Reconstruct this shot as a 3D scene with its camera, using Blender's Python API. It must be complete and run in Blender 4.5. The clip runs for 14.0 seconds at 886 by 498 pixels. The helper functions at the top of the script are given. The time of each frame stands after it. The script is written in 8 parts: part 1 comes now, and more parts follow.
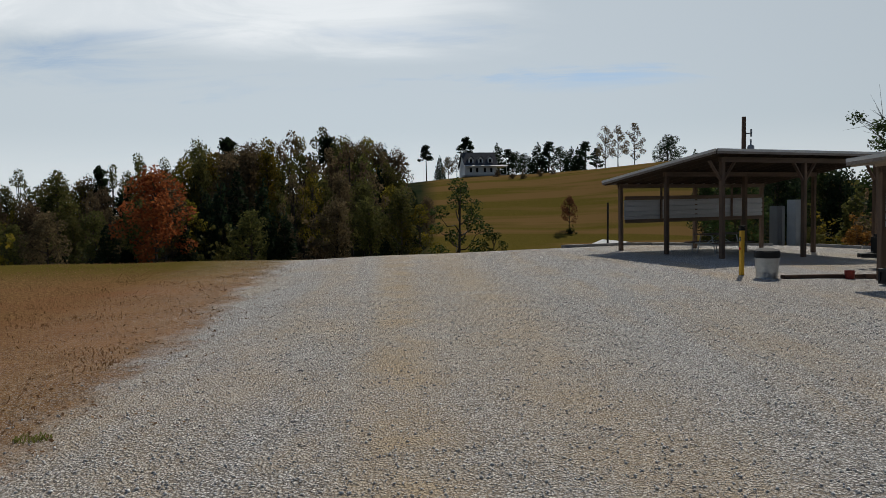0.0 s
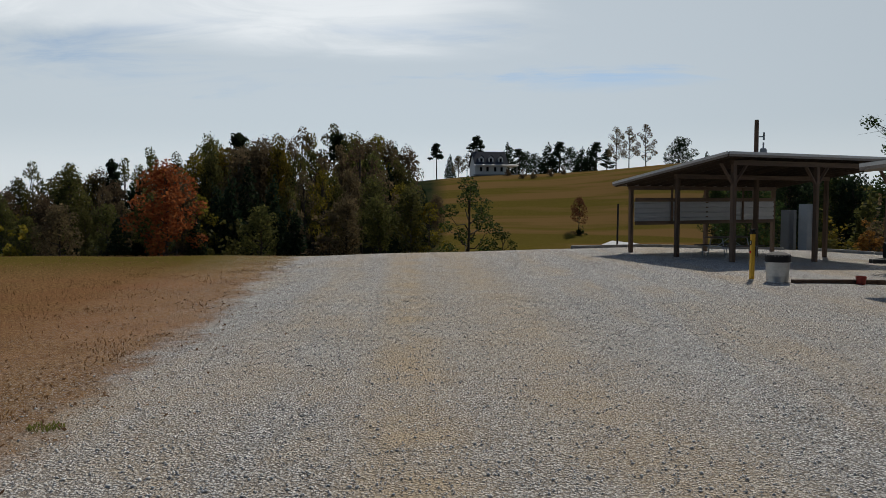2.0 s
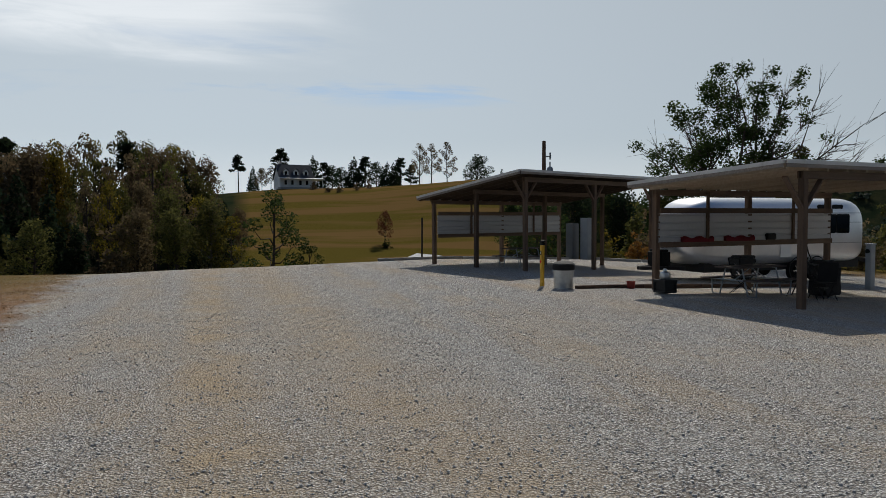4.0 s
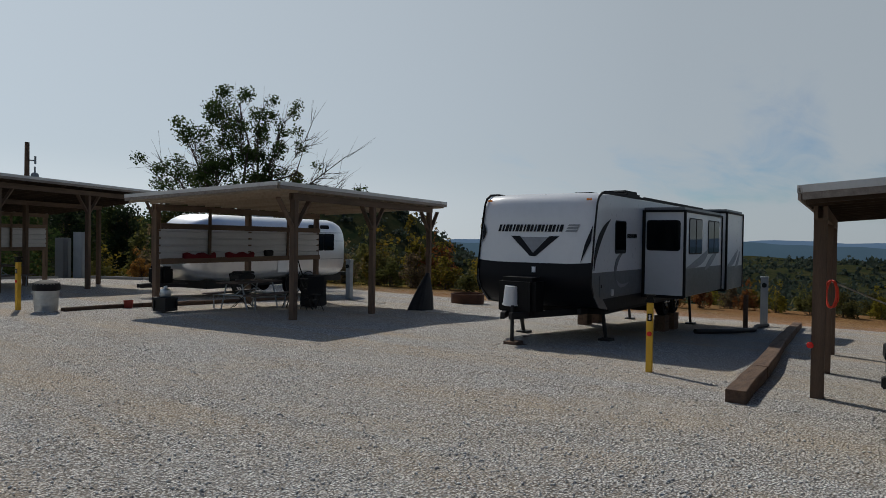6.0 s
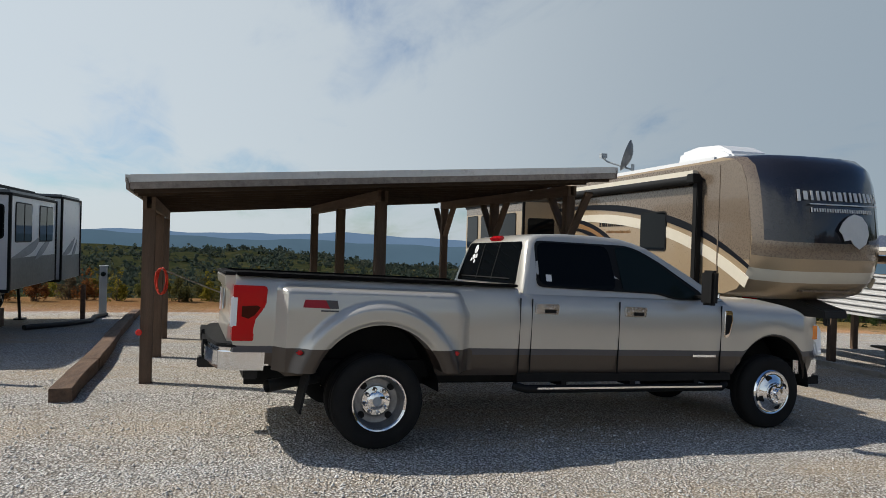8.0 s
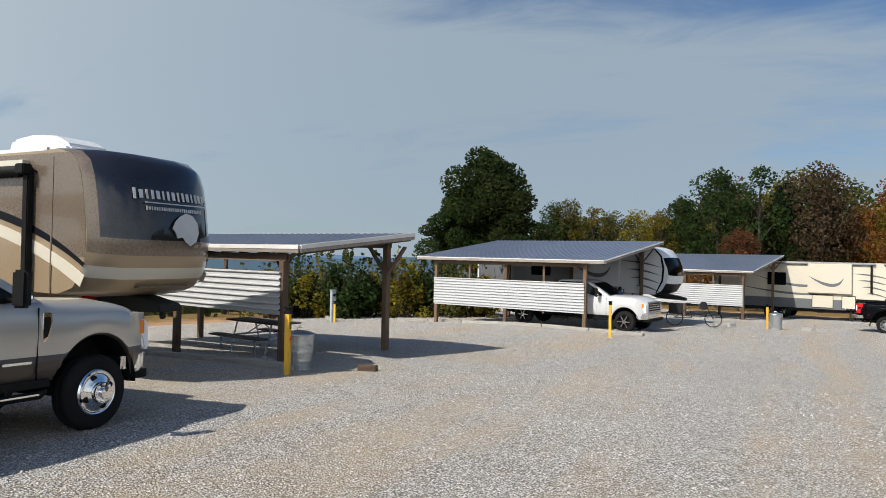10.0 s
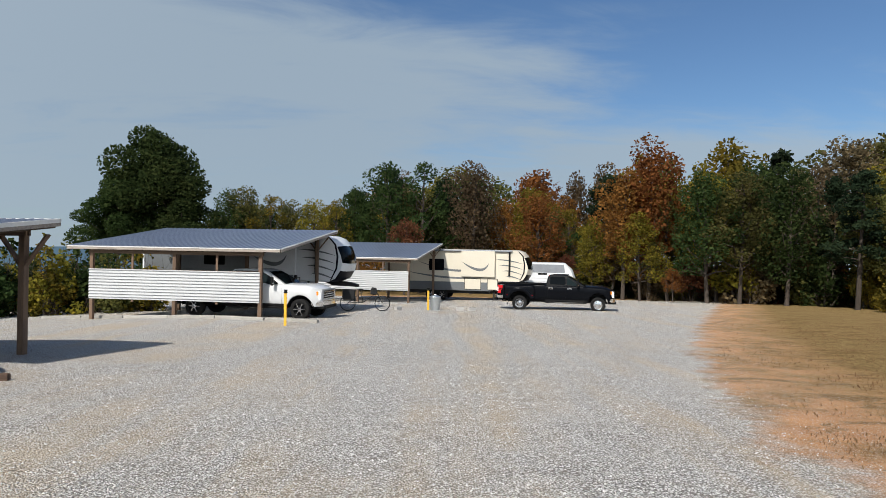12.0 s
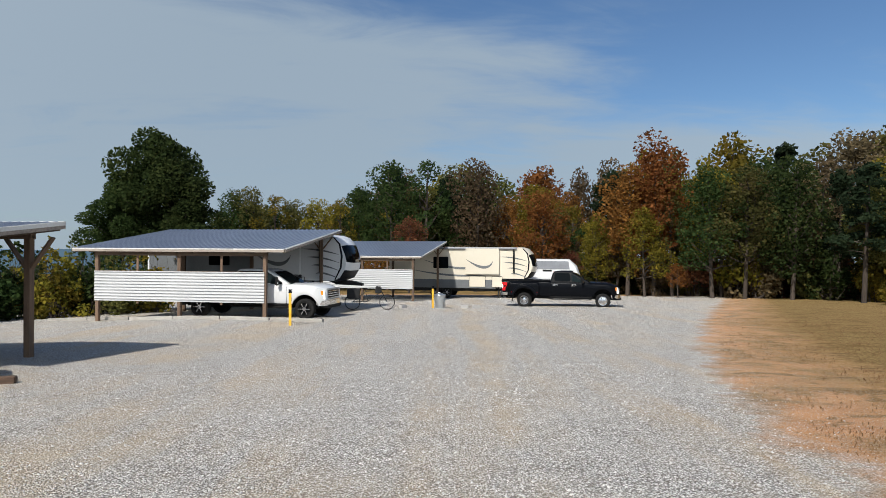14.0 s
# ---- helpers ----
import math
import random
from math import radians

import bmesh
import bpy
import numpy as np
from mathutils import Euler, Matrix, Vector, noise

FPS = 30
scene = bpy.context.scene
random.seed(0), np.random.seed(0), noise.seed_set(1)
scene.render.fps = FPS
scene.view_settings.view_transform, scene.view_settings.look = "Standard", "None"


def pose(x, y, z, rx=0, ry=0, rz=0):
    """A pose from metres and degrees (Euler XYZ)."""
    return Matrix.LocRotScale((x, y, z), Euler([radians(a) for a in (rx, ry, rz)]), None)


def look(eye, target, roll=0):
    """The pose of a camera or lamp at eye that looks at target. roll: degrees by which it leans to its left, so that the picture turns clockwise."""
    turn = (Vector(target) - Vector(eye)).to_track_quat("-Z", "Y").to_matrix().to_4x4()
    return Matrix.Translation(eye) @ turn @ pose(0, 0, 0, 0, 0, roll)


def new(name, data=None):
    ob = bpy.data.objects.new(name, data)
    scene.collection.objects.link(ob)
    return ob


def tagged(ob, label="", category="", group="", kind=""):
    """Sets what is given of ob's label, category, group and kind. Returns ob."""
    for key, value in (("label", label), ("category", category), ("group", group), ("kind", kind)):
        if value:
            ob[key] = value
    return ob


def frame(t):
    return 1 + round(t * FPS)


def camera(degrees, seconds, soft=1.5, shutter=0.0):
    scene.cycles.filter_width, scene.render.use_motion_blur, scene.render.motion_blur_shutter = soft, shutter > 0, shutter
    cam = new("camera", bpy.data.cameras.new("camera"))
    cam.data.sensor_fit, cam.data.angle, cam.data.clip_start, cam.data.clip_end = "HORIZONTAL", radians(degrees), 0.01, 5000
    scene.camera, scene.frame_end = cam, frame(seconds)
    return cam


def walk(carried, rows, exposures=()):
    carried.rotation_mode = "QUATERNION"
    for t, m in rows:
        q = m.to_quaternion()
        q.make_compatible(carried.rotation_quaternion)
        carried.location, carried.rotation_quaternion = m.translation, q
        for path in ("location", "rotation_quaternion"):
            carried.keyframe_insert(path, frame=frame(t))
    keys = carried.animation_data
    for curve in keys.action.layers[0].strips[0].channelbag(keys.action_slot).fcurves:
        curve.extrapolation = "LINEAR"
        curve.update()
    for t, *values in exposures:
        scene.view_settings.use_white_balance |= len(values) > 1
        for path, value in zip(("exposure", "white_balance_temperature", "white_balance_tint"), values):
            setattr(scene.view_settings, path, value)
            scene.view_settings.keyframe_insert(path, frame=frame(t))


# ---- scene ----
cam = camera(65.4, 14.0, soft=0.75)
PATH = [
    (0, 0.056, 0.377, 1.869, 86.58, 1.20, -0.39),
    (0.5, 0.054, 0.369, 1.870, 86.74, 0.66, 1.26),
    (1, 0.049, 0.359, 1.870, 86.88, 0.39, 1.65),
    (1.5, 0.044, 0.350, 1.869, 86.78, 0.24, 1.37),
    (2, 0.040, 0.342, 1.867, 86.47, 0.26, 0.40),
    (2.2, 0.024, 0.292, 1.858, 86.50, 0.07, -0.45),
    (4.3, -0.000, 0.196, 1.848, 88.03, 0.06, -20.35),
    (4.5, -0.011, 0.142, 1.849, 88.13, -0.22, -24.12),
    (5, 0.015, 0.155, 1.848, 88.22, -0.75, -34.85),
    (5.5, 0.114, 0.197, 1.839, 88.93, -0.82, -45.09),
    (6, 0.236, 0.250, 1.830, 89.19, -0.91, -54.72),
    (6.5, 0.340, 0.298, 1.837, 89.45, -1.14, -69.36),
    (7, 0.434, 0.312, 1.853, 88.97, -1.15, -83.28),
    (7.5, 0.470, 0.256, 1.851, 89.09, -1.54, -92.35),
    (8, 0.431, 0.099, 1.847, 89.42, -1.72, -105.43),
    (8.5, 0.347, -0.101, 1.855, 89.81, -1.41, -118.91),
    (9, 0.285, -0.232, 1.858, 89.92, -1.57, -131.30),
    (9.2, 0.241, -0.296, 1.852, 90.07, -1.52, -136.01),
    (11.3, 0.169, -0.342, 1.847, 90.64, -0.91, -176.51),
    (11.5, 0.120, -0.368, 1.849, 90.49, -0.90, -178.15),
    (12, 0.104, -0.374, 1.851, 90.16, -0.99, -180.75),
    (12.5, 0.094, -0.365, 1.852, 90.13, -0.80, -181.56),
    (13, 0.089, -0.356, 1.853, 90.24, -0.81, -181.18),
    (13.5, 0.085, -0.357, 1.853, 90.24, -0.69, -180.88),
    (14, 0.082, -0.366, 1.855, 89.98, -0.29, -180.38),
]
EXPOSURES = [(0.0, -0.72, 6550, 10), (5.0, -0.75, 6420, 10), (6.5, -0.58, 6380, 10), (7.5, -0.17, 6500, 10), (9.0, 0.24, 6580, 10), (11.5, 0.26, 6390, 10), (14.0, 0.26, 6390, 10)]
walk(cam, [(t, pose(*p)) for t, *p in PATH], EXPOSURES)

# ---- world and sun ----
SUN_AZ, SUN_EL = radians(27), radians(44)
TO_SUN = Vector((math.sin(SUN_AZ) * math.cos(SUN_EL), math.cos(SUN_AZ) * math.cos(SUN_EL), math.sin(SUN_EL)))


def build_world():
    w = bpy.data.worlds.new("sky")
    scene.world = w
    w.use_nodes = True
    nt = w.node_tree
    nt.nodes.clear()
    N, L = nt.nodes.new, nt.links.new
    out, bg = N("ShaderNodeOutputWorld"), N("ShaderNodeBackground")
    sky = N("ShaderNodeTexSky")
    sky.sky_type = "NISHITA"
    sky.sun_disc = False
    sky.sun_elevation, sky.sun_rotation = SUN_EL, SUN_AZ
    sky.altitude, sky.air_density, sky.dust_density, sky.ozone_density = 200, 1.0, 0.5, 1.6
    tc = N("ShaderNodeTexCoord")
    sep = N("ShaderNodeSeparateXYZ")
    L(tc.outputs["Generated"], sep.inputs[0])
    # project the view direction onto a high flat layer, so that the veil stretches towards the horizon
    add = N("ShaderNodeMath"); add.operation = "MAXIMUM"; add.inputs[1].default_value = 0.0
    L(sep.outputs["Z"], add.inputs[0])
    add2 = N("ShaderNodeMath"); add2.operation = "ADD"; add2.inputs[1].default_value = 0.16
    L(add.outputs[0], add2.inputs[0])
    dx = N("ShaderNodeMath"); dx.operation = "DIVIDE"; L(sep.outputs["X"], dx.inputs[0]); L(add2.outputs[0], dx.inputs[1])
    dy = N("ShaderNodeMath"); dy.operation = "DIVIDE"; L(sep.outputs["Y"], dy.inputs[0]); L(add2.outputs[0], dy.inputs[1])
    com = N("ShaderNodeCombineXYZ"); L(dx.outputs[0], com.inputs[0]); L(dy.outputs[0], com.inputs[1])
    mp = N("ShaderNodeMapping"); mp.inputs["Rotation"].default_value = (0, 0, radians(35)); mp.inputs["Scale"].default_value = (0.55, 1.25, 1.0)
    mp.inputs["Location"].default_value = (0.55, 0.2, 0)
    L(com.outputs[0], mp.inputs[0])
    n1 = N("ShaderNodeTexNoise"); n1.inputs["Scale"].default_value = 0.62; n1.inputs["Detail"].default_value = 7; n1.inputs["Roughness"].default_value = 0.5; n1.inputs["Distortion"].default_value = 0.5
    L(mp.outputs[0], n1.inputs["Vector"])
    n2 = N("ShaderNodeTexNoise"); n2.inputs["Scale"].default_value = 2.6; n2.inputs["Detail"].default_value = 8; n2.inputs["Roughness"].default_value = 0.62; n2.inputs["Distortion"].default_value = 0.8
    L(mp.outputs[0], n2.inputs["Vector"])
    mixn = N("ShaderNodeMath"); mixn.operation = "MULTIPLY_ADD"; mixn.inputs[1].default_value = 0.14
    L(n2.outputs[0], mixn.inputs[0]); L(n1.outputs[0], mixn.inputs[2])
    def mth(op, p, q):
        n = N("ShaderNodeMath"); n.operation = op
        for i, v in enumerate((p, q)):
            if isinstance(v, (int, float)):
                n.inputs[i].default_value = v
            else:
                L(v, n.inputs[i])
        return n.outputs[0]

    def rng(src, p, q, c=0.0, d=1.0):
        r = N("ShaderNodeMapRange"); r.interpolation_type = "SMOOTHSTEP"
        for i, v in enumerate((p, q, c, d)):
            r.inputs[i + 1].default_value = v
        L(src, r.inputs[0])
        return r.outputs[0]

    X, Y, Z = sep.outputs["X"], sep.outputs["Y"], sep.outputs["Z"]
    wob = mth("SUBTRACT", mixn.outputs[0], 0.57)
    # a thin veil over the north and east and low down; it thins out to open blue high in the south-west
    veil = mth("ADD", mth("ADD", X, mth("MULTIPLY", Z, -5.2)), mth("MULTIPLY", mth("ADD", Y, 0.85), 1.25))
    veil = mth("ADD", mth("MINIMUM", mth("MULTIPLY", mth("ADD", veil, 1.66), 0.34), mth("ADD", rng(Y, -0.3, 0.5, 0.0, 0.16), 0.24)), mth("MULTIPLY", mth("ADD", wob, mth("MULTIPLY", mth("SUBTRACT", n2.outputs[0], 0.5), 0.16)), 1.9))
    # a clear blue streak low over the northern hills
    streak = mth("MULTIPLY", rng(mth("ABSOLUTE", mth("ADD", mth("SUBTRACT", Z, 0.162), mth("MULTIPLY", wob, 0.16)), 0.0), 0.0, 0.020, 1.0, 0.0), mth("MULTIPLY", rng(X, -0.22, 0.05), rng(Y, 0.5, 0.8)))
    veil = mth("SUBTRACT", mth("ADD", veil, 0.5), mth("MULTIPLY", streak, 0.15))
    ramp = N("ShaderNodeValToRGB")
    ramp.color_ramp.elements[0].position, ramp.color_ramp.elements[0].color = 0.31, (0, 0, 0, 1)
    ramp.color_ramp.elements[1].position, ramp.color_ramp.elements[1].color = 0.76, (0.9, 0.9, 0.9, 1)
    ramp.color_ramp.interpolation = "EASE"
    L(veil, ramp.inputs[0])
    mix = N("ShaderNodeMix"); mix.data_type = "RGBA"
    dim = N("ShaderNodeVectorMath"); dim.operation = "MULTIPLY"; dim.inputs[1].default_value = (0.76, 0.95, 1.13)
    L(sky.outputs[0], dim.inputs[0])
    L(ramp.outputs[0], mix.inputs["Factor"]); L(dim.outputs[0], mix.inputs["A"])
    haze = N("ShaderNodeMix"); haze.data_type = "RGBA"
    haze.inputs["A"].default_value, haze.inputs["B"].default_value = (4.5, 5.55, 6.5, 1), (7.1, 7.9, 8.4, 1)
    L(rng(Y, -1.0, 0.1), haze.inputs["Factor"]); L(haze.outputs["Result"], mix.inputs["B"])
    # a bright bank of cirrus north-west of the sun, with a ragged lower edge
    edge = mth("ADD", Z, mth("MULTIPLY", wob, 0.14))
    bank = mth("MULTIPLY", mth("MULTIPLY", rng(edge, 0.190, 0.235), rng(Z, 0.42, 0.6, 1.0, 0.0)), mth("MULTIPLY", rng(mth("SUBTRACT", X, mth("MULTIPLY", wob, 0.8)), -0.02, 0.22, 1.0, 0.0), rng(Y, 0.45, 0.7)))
    fine = rng(n2.outputs[0], 0.36, 0.62, 0.6, 1.0)
    bank = mth("MULTIPLY", bank, mth("MULTIPLY", fine, 0.85))
    low = mth("MULTIPLY", rng(Z, 0.03, 0.12, 1.0, 0.0), mth("MULTIPLY", rng(Y, 0.2, 0.8), 0.35))
    bank = mth("MAXIMUM", bank, low)
    mix2 = N("ShaderNodeMix"); mix2.data_type = "RGBA"; mix2.inputs["B"].default_value = (10.9, 11.4, 11.8, 1)
    L(bank, mix2.inputs["Factor"]); L(mix.outputs["Result"], mix2.inputs["A"])
    # the thin cloud scatters more light on the sun's side of the sky
    fw = N("ShaderNodeVectorMath"); fw.operation = "DOT_PRODUCT"; fw.inputs[1].default_value = (-0.30, 0.95, 0.0)
    L(tc.outputs["Generated"], fw.inputs[0])
    up_ = N("ShaderNodeMath"); up_.operation = "MULTIPLY"; up_.inputs[1].default_value = 0.58; L(fw.outputs["Value"], up_.inputs[0])
    lo_ = N("ShaderNodeMath"); lo_.operation = "MULTIPLY"; lo_.inputs[1].default_value = 0.2; L(fw.outputs["Value"], lo_.inputs[0])
    mxx = N("ShaderNodeMath"); mxx.operation = "MAXIMUM"; L(up_.outputs[0], mxx.inputs[0]); L(lo_.outputs[0], mxx.inputs[1])
    pl = N("ShaderNodeMath"); pl.operation = "ADD"; L(mxx.outputs[0], pl.inputs[0]); L(mth("ADD", 0.95, mth("MULTIPLY", rng(X, 0.4, 1.0, 0.0, 0.07), rng(Y, -0.6, -0.2))), pl.inputs[1])
    gl = N("ShaderNodeVectorMath"); gl.operation = "SCALE"; L(mix2.outputs["Result"], gl.inputs[0]); L(pl.outputs[0], gl.inputs["Scale"])
    L(gl.outputs[0], bg.inputs["Color"])
    bg.inputs["Strength"].default_value = 0.085
    L(bg.outputs[0], out.inputs[0])


build_world()
sun = new("sun", bpy.data.lights.new("sun", "SUN"))
sun.data.energy, sun.data.angle, sun.data.color = 5.0, radians(0.55), (1.0, 0.95, 0.86)
sun.matrix_world = look(TO_SUN * 60, (0, 0, 0))

# ---- materials ----


def material(name, a, b=None, rough=0.7, metal=0.0, big=1.5, small=30.0, bump=0.15, stretch=(1, 1, 1), vary=0.0, rough_vary=0.1, spec=0.25, coat=0.0, dirt=None, dirt_at=0.62):
    """A surface whose colour wanders between a and b at two scales, with fine relief."""
    m = bpy.data.materials.new(name)
    m.use_nodes = True
    nt = m.node_tree
    N, L = nt.nodes.new, nt.links.new
    bs = nt.nodes["Principled BSDF"]
    b = b or tuple(c * 0.8 for c in a)
    tc = N("ShaderNodeTexCoord")
    mp = N("ShaderNodeMapping"); mp.inputs["Scale"].default_value = stretch
    L(tc.outputs["Object"], mp.inputs[0])
    n1 = N("ShaderNodeTexNoise"); n1.inputs["Scale"].default_value = big; n1.inputs["Detail"].default_value = 5
    n2 = N("ShaderNodeTexNoise"); n2.inputs["Scale"].default_value = small; n2.inputs["Detail"].default_value = 6; n2.inputs["Roughness"].default_value = 0.65
    L(mp.outputs[0], n1.inputs["Vector"]); L(mp.outputs[0], n2.inputs["Vector"])
    ad = N("ShaderNodeMath"); ad.operation = "MULTIPLY_ADD"; ad.inputs[1].default_value = 0.7
    L(n2.outputs[0], ad.inputs[0]); L(n1.outputs[0], ad.inputs[2])
    mr = N("ShaderNodeMapRange"); mr.inputs[1].default_value, mr.inputs[2].default_value = 0.55, 1.15
    L(ad.outputs[0], mr.inputs[0])
    mix = N("ShaderNodeMix"); mix.data_type = "RGBA"
    mix.inputs["A"].default_value, mix.inputs["B"].default_value = (*a, 1), (*b, 1)
    L(mr.outputs[0], mix.inputs["Factor"])
    col = mix.outputs["Result"]
    if dirt:
        rp = N("ShaderNodeMapRange"); rp.inputs[1].default_value, rp.inputs[2].default_value = dirt_at, dirt_at + 0.14; rp.inputs[4].default_value = 0.75
        n3 = N("ShaderNodeTexNoise"); n3.inputs["Scale"].default_value = big * 2.3; n3.inputs["Detail"].default_value = 8; n3.inputs["Roughness"].default_value = 0.7
        L(mp.outputs[0], n3.inputs["Vector"]); L(n3.outputs[0], rp.inputs[0])
        mx = N("ShaderNodeMix"); mx.data_type = "RGBA"; mx.inputs["B"].default_value = (*dirt, 1)
        L(rp.outputs[0], mx.inputs["Factor"]); L(col, mx.inputs["A"])
        col = mx.outputs["Result"]
    if vary:
        oi = N("ShaderNodeObjectInfo")
        hs = N("ShaderNodeHueSaturation")
        m2 = N("ShaderNodeMapRange"); m2.inputs[3].default_value, m2.inputs[4].default_value = 1 - vary, 1 + vary
        L(oi.outputs["Random"], m2.inputs[0]); L(m2.outputs[0], hs.inputs["Value"]); L(col, hs.inputs["Color"])
        col = hs.outputs[0]
    L(col, bs.inputs["Base Color"])
    r2 = N("ShaderNodeMapRange"); r2.inputs[3].default_value, r2.inputs[4].default_value = max(0.02, rough - rough_vary), min(1, rough + rough_vary)
    L(n2.outputs[0], r2.inputs[0]); L(r2.outputs[0], bs.inputs["Roughness"])
    bs.inputs["Metallic"].default_value = metal
    bs.inputs["Specular IOR Level"].default_value = spec
    bs.inputs["Coat Weight"].default_value = coat
    if bump:
        bp = N("ShaderNodeBump"); bp.inputs["Strength"].default_value = bump; bp.inputs["Distance"].default_value = 0.01
        L(n2.outputs[0], bp.inputs["Height"]); L(bp.outputs[0], bs.inputs["Normal"])
    return m


def leaf_material(name, a, b, c):
    m = bpy.data.materials.new(name)
    m.use_nodes = True
    nt = m.node_tree
    N, L = nt.nodes.new, nt.links.new
    bs = nt.nodes["Principled BSDF"]
    g = N("ShaderNodeNewGeometry"); oi = N("ShaderNodeObjectInfo")
    rp = N("ShaderNodeValToRGB")
    e = rp.color_ramp.elements
    e[0].color, e[1].color = (*a, 1), (*c, 1)
    k = e.new(0.55); k.color = (*b, 1)
    tc = N("ShaderNodeTexCoord"); nz = N("ShaderNodeTexNoise"); nz.inputs["Scale"].default_value = 0.55; nz.inputs["Detail"].default_value = 3
    L(tc.outputs["Object"], nz.inputs["Vector"])
    ad = N("ShaderNodeMath"); ad.operation = "MULTIPLY_ADD"; ad.inputs[1].default_value = 0.5
    L(g.outputs["Random Per Island"], ad.inputs[0])
    nm = N("ShaderNodeMapRange"); nm.inputs[1].default_value, nm.inputs[2].default_value, nm.inputs[3].default_value, nm.inputs[4].default_value = 0.3, 0.7, 0.0, 0.5
    L(nz.outputs[0], nm.inputs[0]); L(nm.outputs[0], ad.inputs[2])
    L(ad.outputs[0], rp.inputs[0])
    hs = N("ShaderNodeHueSaturation")
    mv = N("ShaderNodeMapRange"); mv.inputs[3].default_value, mv.inputs[4].default_value = 0.75, 1.3
    mh = N("ShaderNodeMapRange"); mh.inputs[3].default_value, mh.inputs[4].default_value = 0.485, 0.515
    L(oi.outputs["Random"], mv.inputs[0]); L(oi.outputs["Random"], mh.inputs[0])
    L(mv.outputs[0], hs.inputs["Value"]); L(mh.outputs[0], hs.inputs["Hue"]); L(rp.outputs[0], hs.inputs["Color"])
    L(hs.outputs[0], bs.inputs["Base Color"])
    bs.inputs["Roughness"].default_value = 0.7
    bs.inputs["Specular IOR Level"].default_value = 0.06
    tr = N("ShaderNodeBsdfTranslucent"); L(hs.outputs[0], tr.inputs["Color"])
    mx = N("ShaderNodeMixShader"); mx.inputs[0].default_value = 0.5
    out = nt.nodes["Material Output"]
    L(bs.outputs[0], mx.inputs[1]); L(tr.outputs[0], mx.inputs[2]); L(mx.outputs[0], out.inputs[0])
    return m


def glass_material(name, tint, rough=0.03):
    m = bpy.data.materials.new(name)
    m.use_nodes = True
    bs = m.node_tree.nodes["Principled BSDF"]
    bs.inputs["Base Color"].default_value = (*tint, 1)
    bs.inputs["Roughness"].default_value = rough
    bs.inputs["Specular IOR Level"].default_value = 0.5
    bs.inputs["IOR"].default_value = 1.18
    return m


def lamp_lens(name, col):
    m = glass_material(name, col, 0.12)
    m.node_tree.nodes["Principled BSDF"].inputs["Coat Weight"].default_value = 0.6
    return m


WOOD_POST = material("weathered_post_wood", (0.16, 0.105, 0.07), (0.085, 0.058, 0.042), 0.85, stretch=(6, 6, 0.6), big=2, small=22, bump=0.5, vary=0.25, dirt=(0.2, 0.17, 0.14))
WOOD_BEAM = material("weathered_beam_wood", (0.19, 0.13, 0.09), (0.10, 0.07, 0.05), 0.85, stretch=(0.6, 6, 6), big=2, small=22, bump=0.5, vary=0.2, dirt=(0.25, 0.22, 0.19))
WOOD_FASCIA = material("greyed_fascia_board", (0.33, 0.29, 0.25), (0.17, 0.14, 0.12), 0.85, stretch=(0.6, 6, 6), big=2.4, small=22, bump=0.5, vary=0.15, dirt=(0.12, 0.09, 0.07), dirt_at=0.58)
WOOD_PALE = material("pale_roof_boards", (0.48, 0.40, 0.31), (0.36, 0.29, 0.22), 0.8, stretch=(0.6, 6, 6), big=2, small=22, bump=0.3, vary=0.12)
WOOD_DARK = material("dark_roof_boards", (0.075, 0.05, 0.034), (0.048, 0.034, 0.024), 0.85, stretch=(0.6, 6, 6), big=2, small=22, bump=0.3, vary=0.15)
WOOD_TIE = material("old_railway_tie", (0.18, 0.115, 0.075), (0.07, 0.045, 0.035), 0.9, stretch=(0.7, 6, 6), big=2.5, small=26, bump=0.9, vary=0.2, dirt=(0.30, 0.26, 0.22))
WOOD_GREY = material("grey_edging_timber", (0.36, 0.34, 0.31), (0.23, 0.22, 0.20), 0.9, stretch=(0.6, 6, 6), big=2, small=24, bump=0.6, vary=0.15)
WOOD_TABLE = material("picnic_table_boards", (0.13, 0.10, 0.085), (0.07, 0.055, 0.05), 0.8, stretch=(0.6, 6, 6), big=2, small=25, bump=0.4, vary=0.2)
ROOF_METAL = material("galvanised_roof_sheet", (0.34, 0.37, 0.43), (0.27, 0.30, 0.36), 0.34, metal=0.75, big=0.6, small=9, bump=0.03, rough_vary=0.1, vary=0.06)
TRIM_WHITE = material("white_painted_trim", (0.68, 0.67, 0.64), (0.52, 0.51, 0.48), 0.55, big=1.2, small=18, bump=0.08, dirt=(0.36, 0.32, 0.27), dirt_at=0.6)
PANEL_WHITE = material("white_corrugated_panel", (0.50, 0.505, 0.51), (0.42, 0.425, 0.43), 0.42, big=0.8, small=12, bump=0.03, dirt=(0.55, 0.52, 0.47), dirt_at=0.64)
GALV = material("galvanised_steel", (0.55, 0.57, 0.58), (0.38, 0.41, 0.43), 0.38, metal=0.85, big=5, small=24, bump=0.06)
STEEL_GREY = material("grey_painted_steel", (0.34, 0.37, 0.39), (0.26, 0.29, 0.31), 0.5, big=2, small=30, bump=0.05)
BLACK_STEEL = material("black_steel", (0.013, 0.013, 0.014), (0.024, 0.023, 0.021), 0.6, spec=0.25, big=3, small=40, bump=0.1)
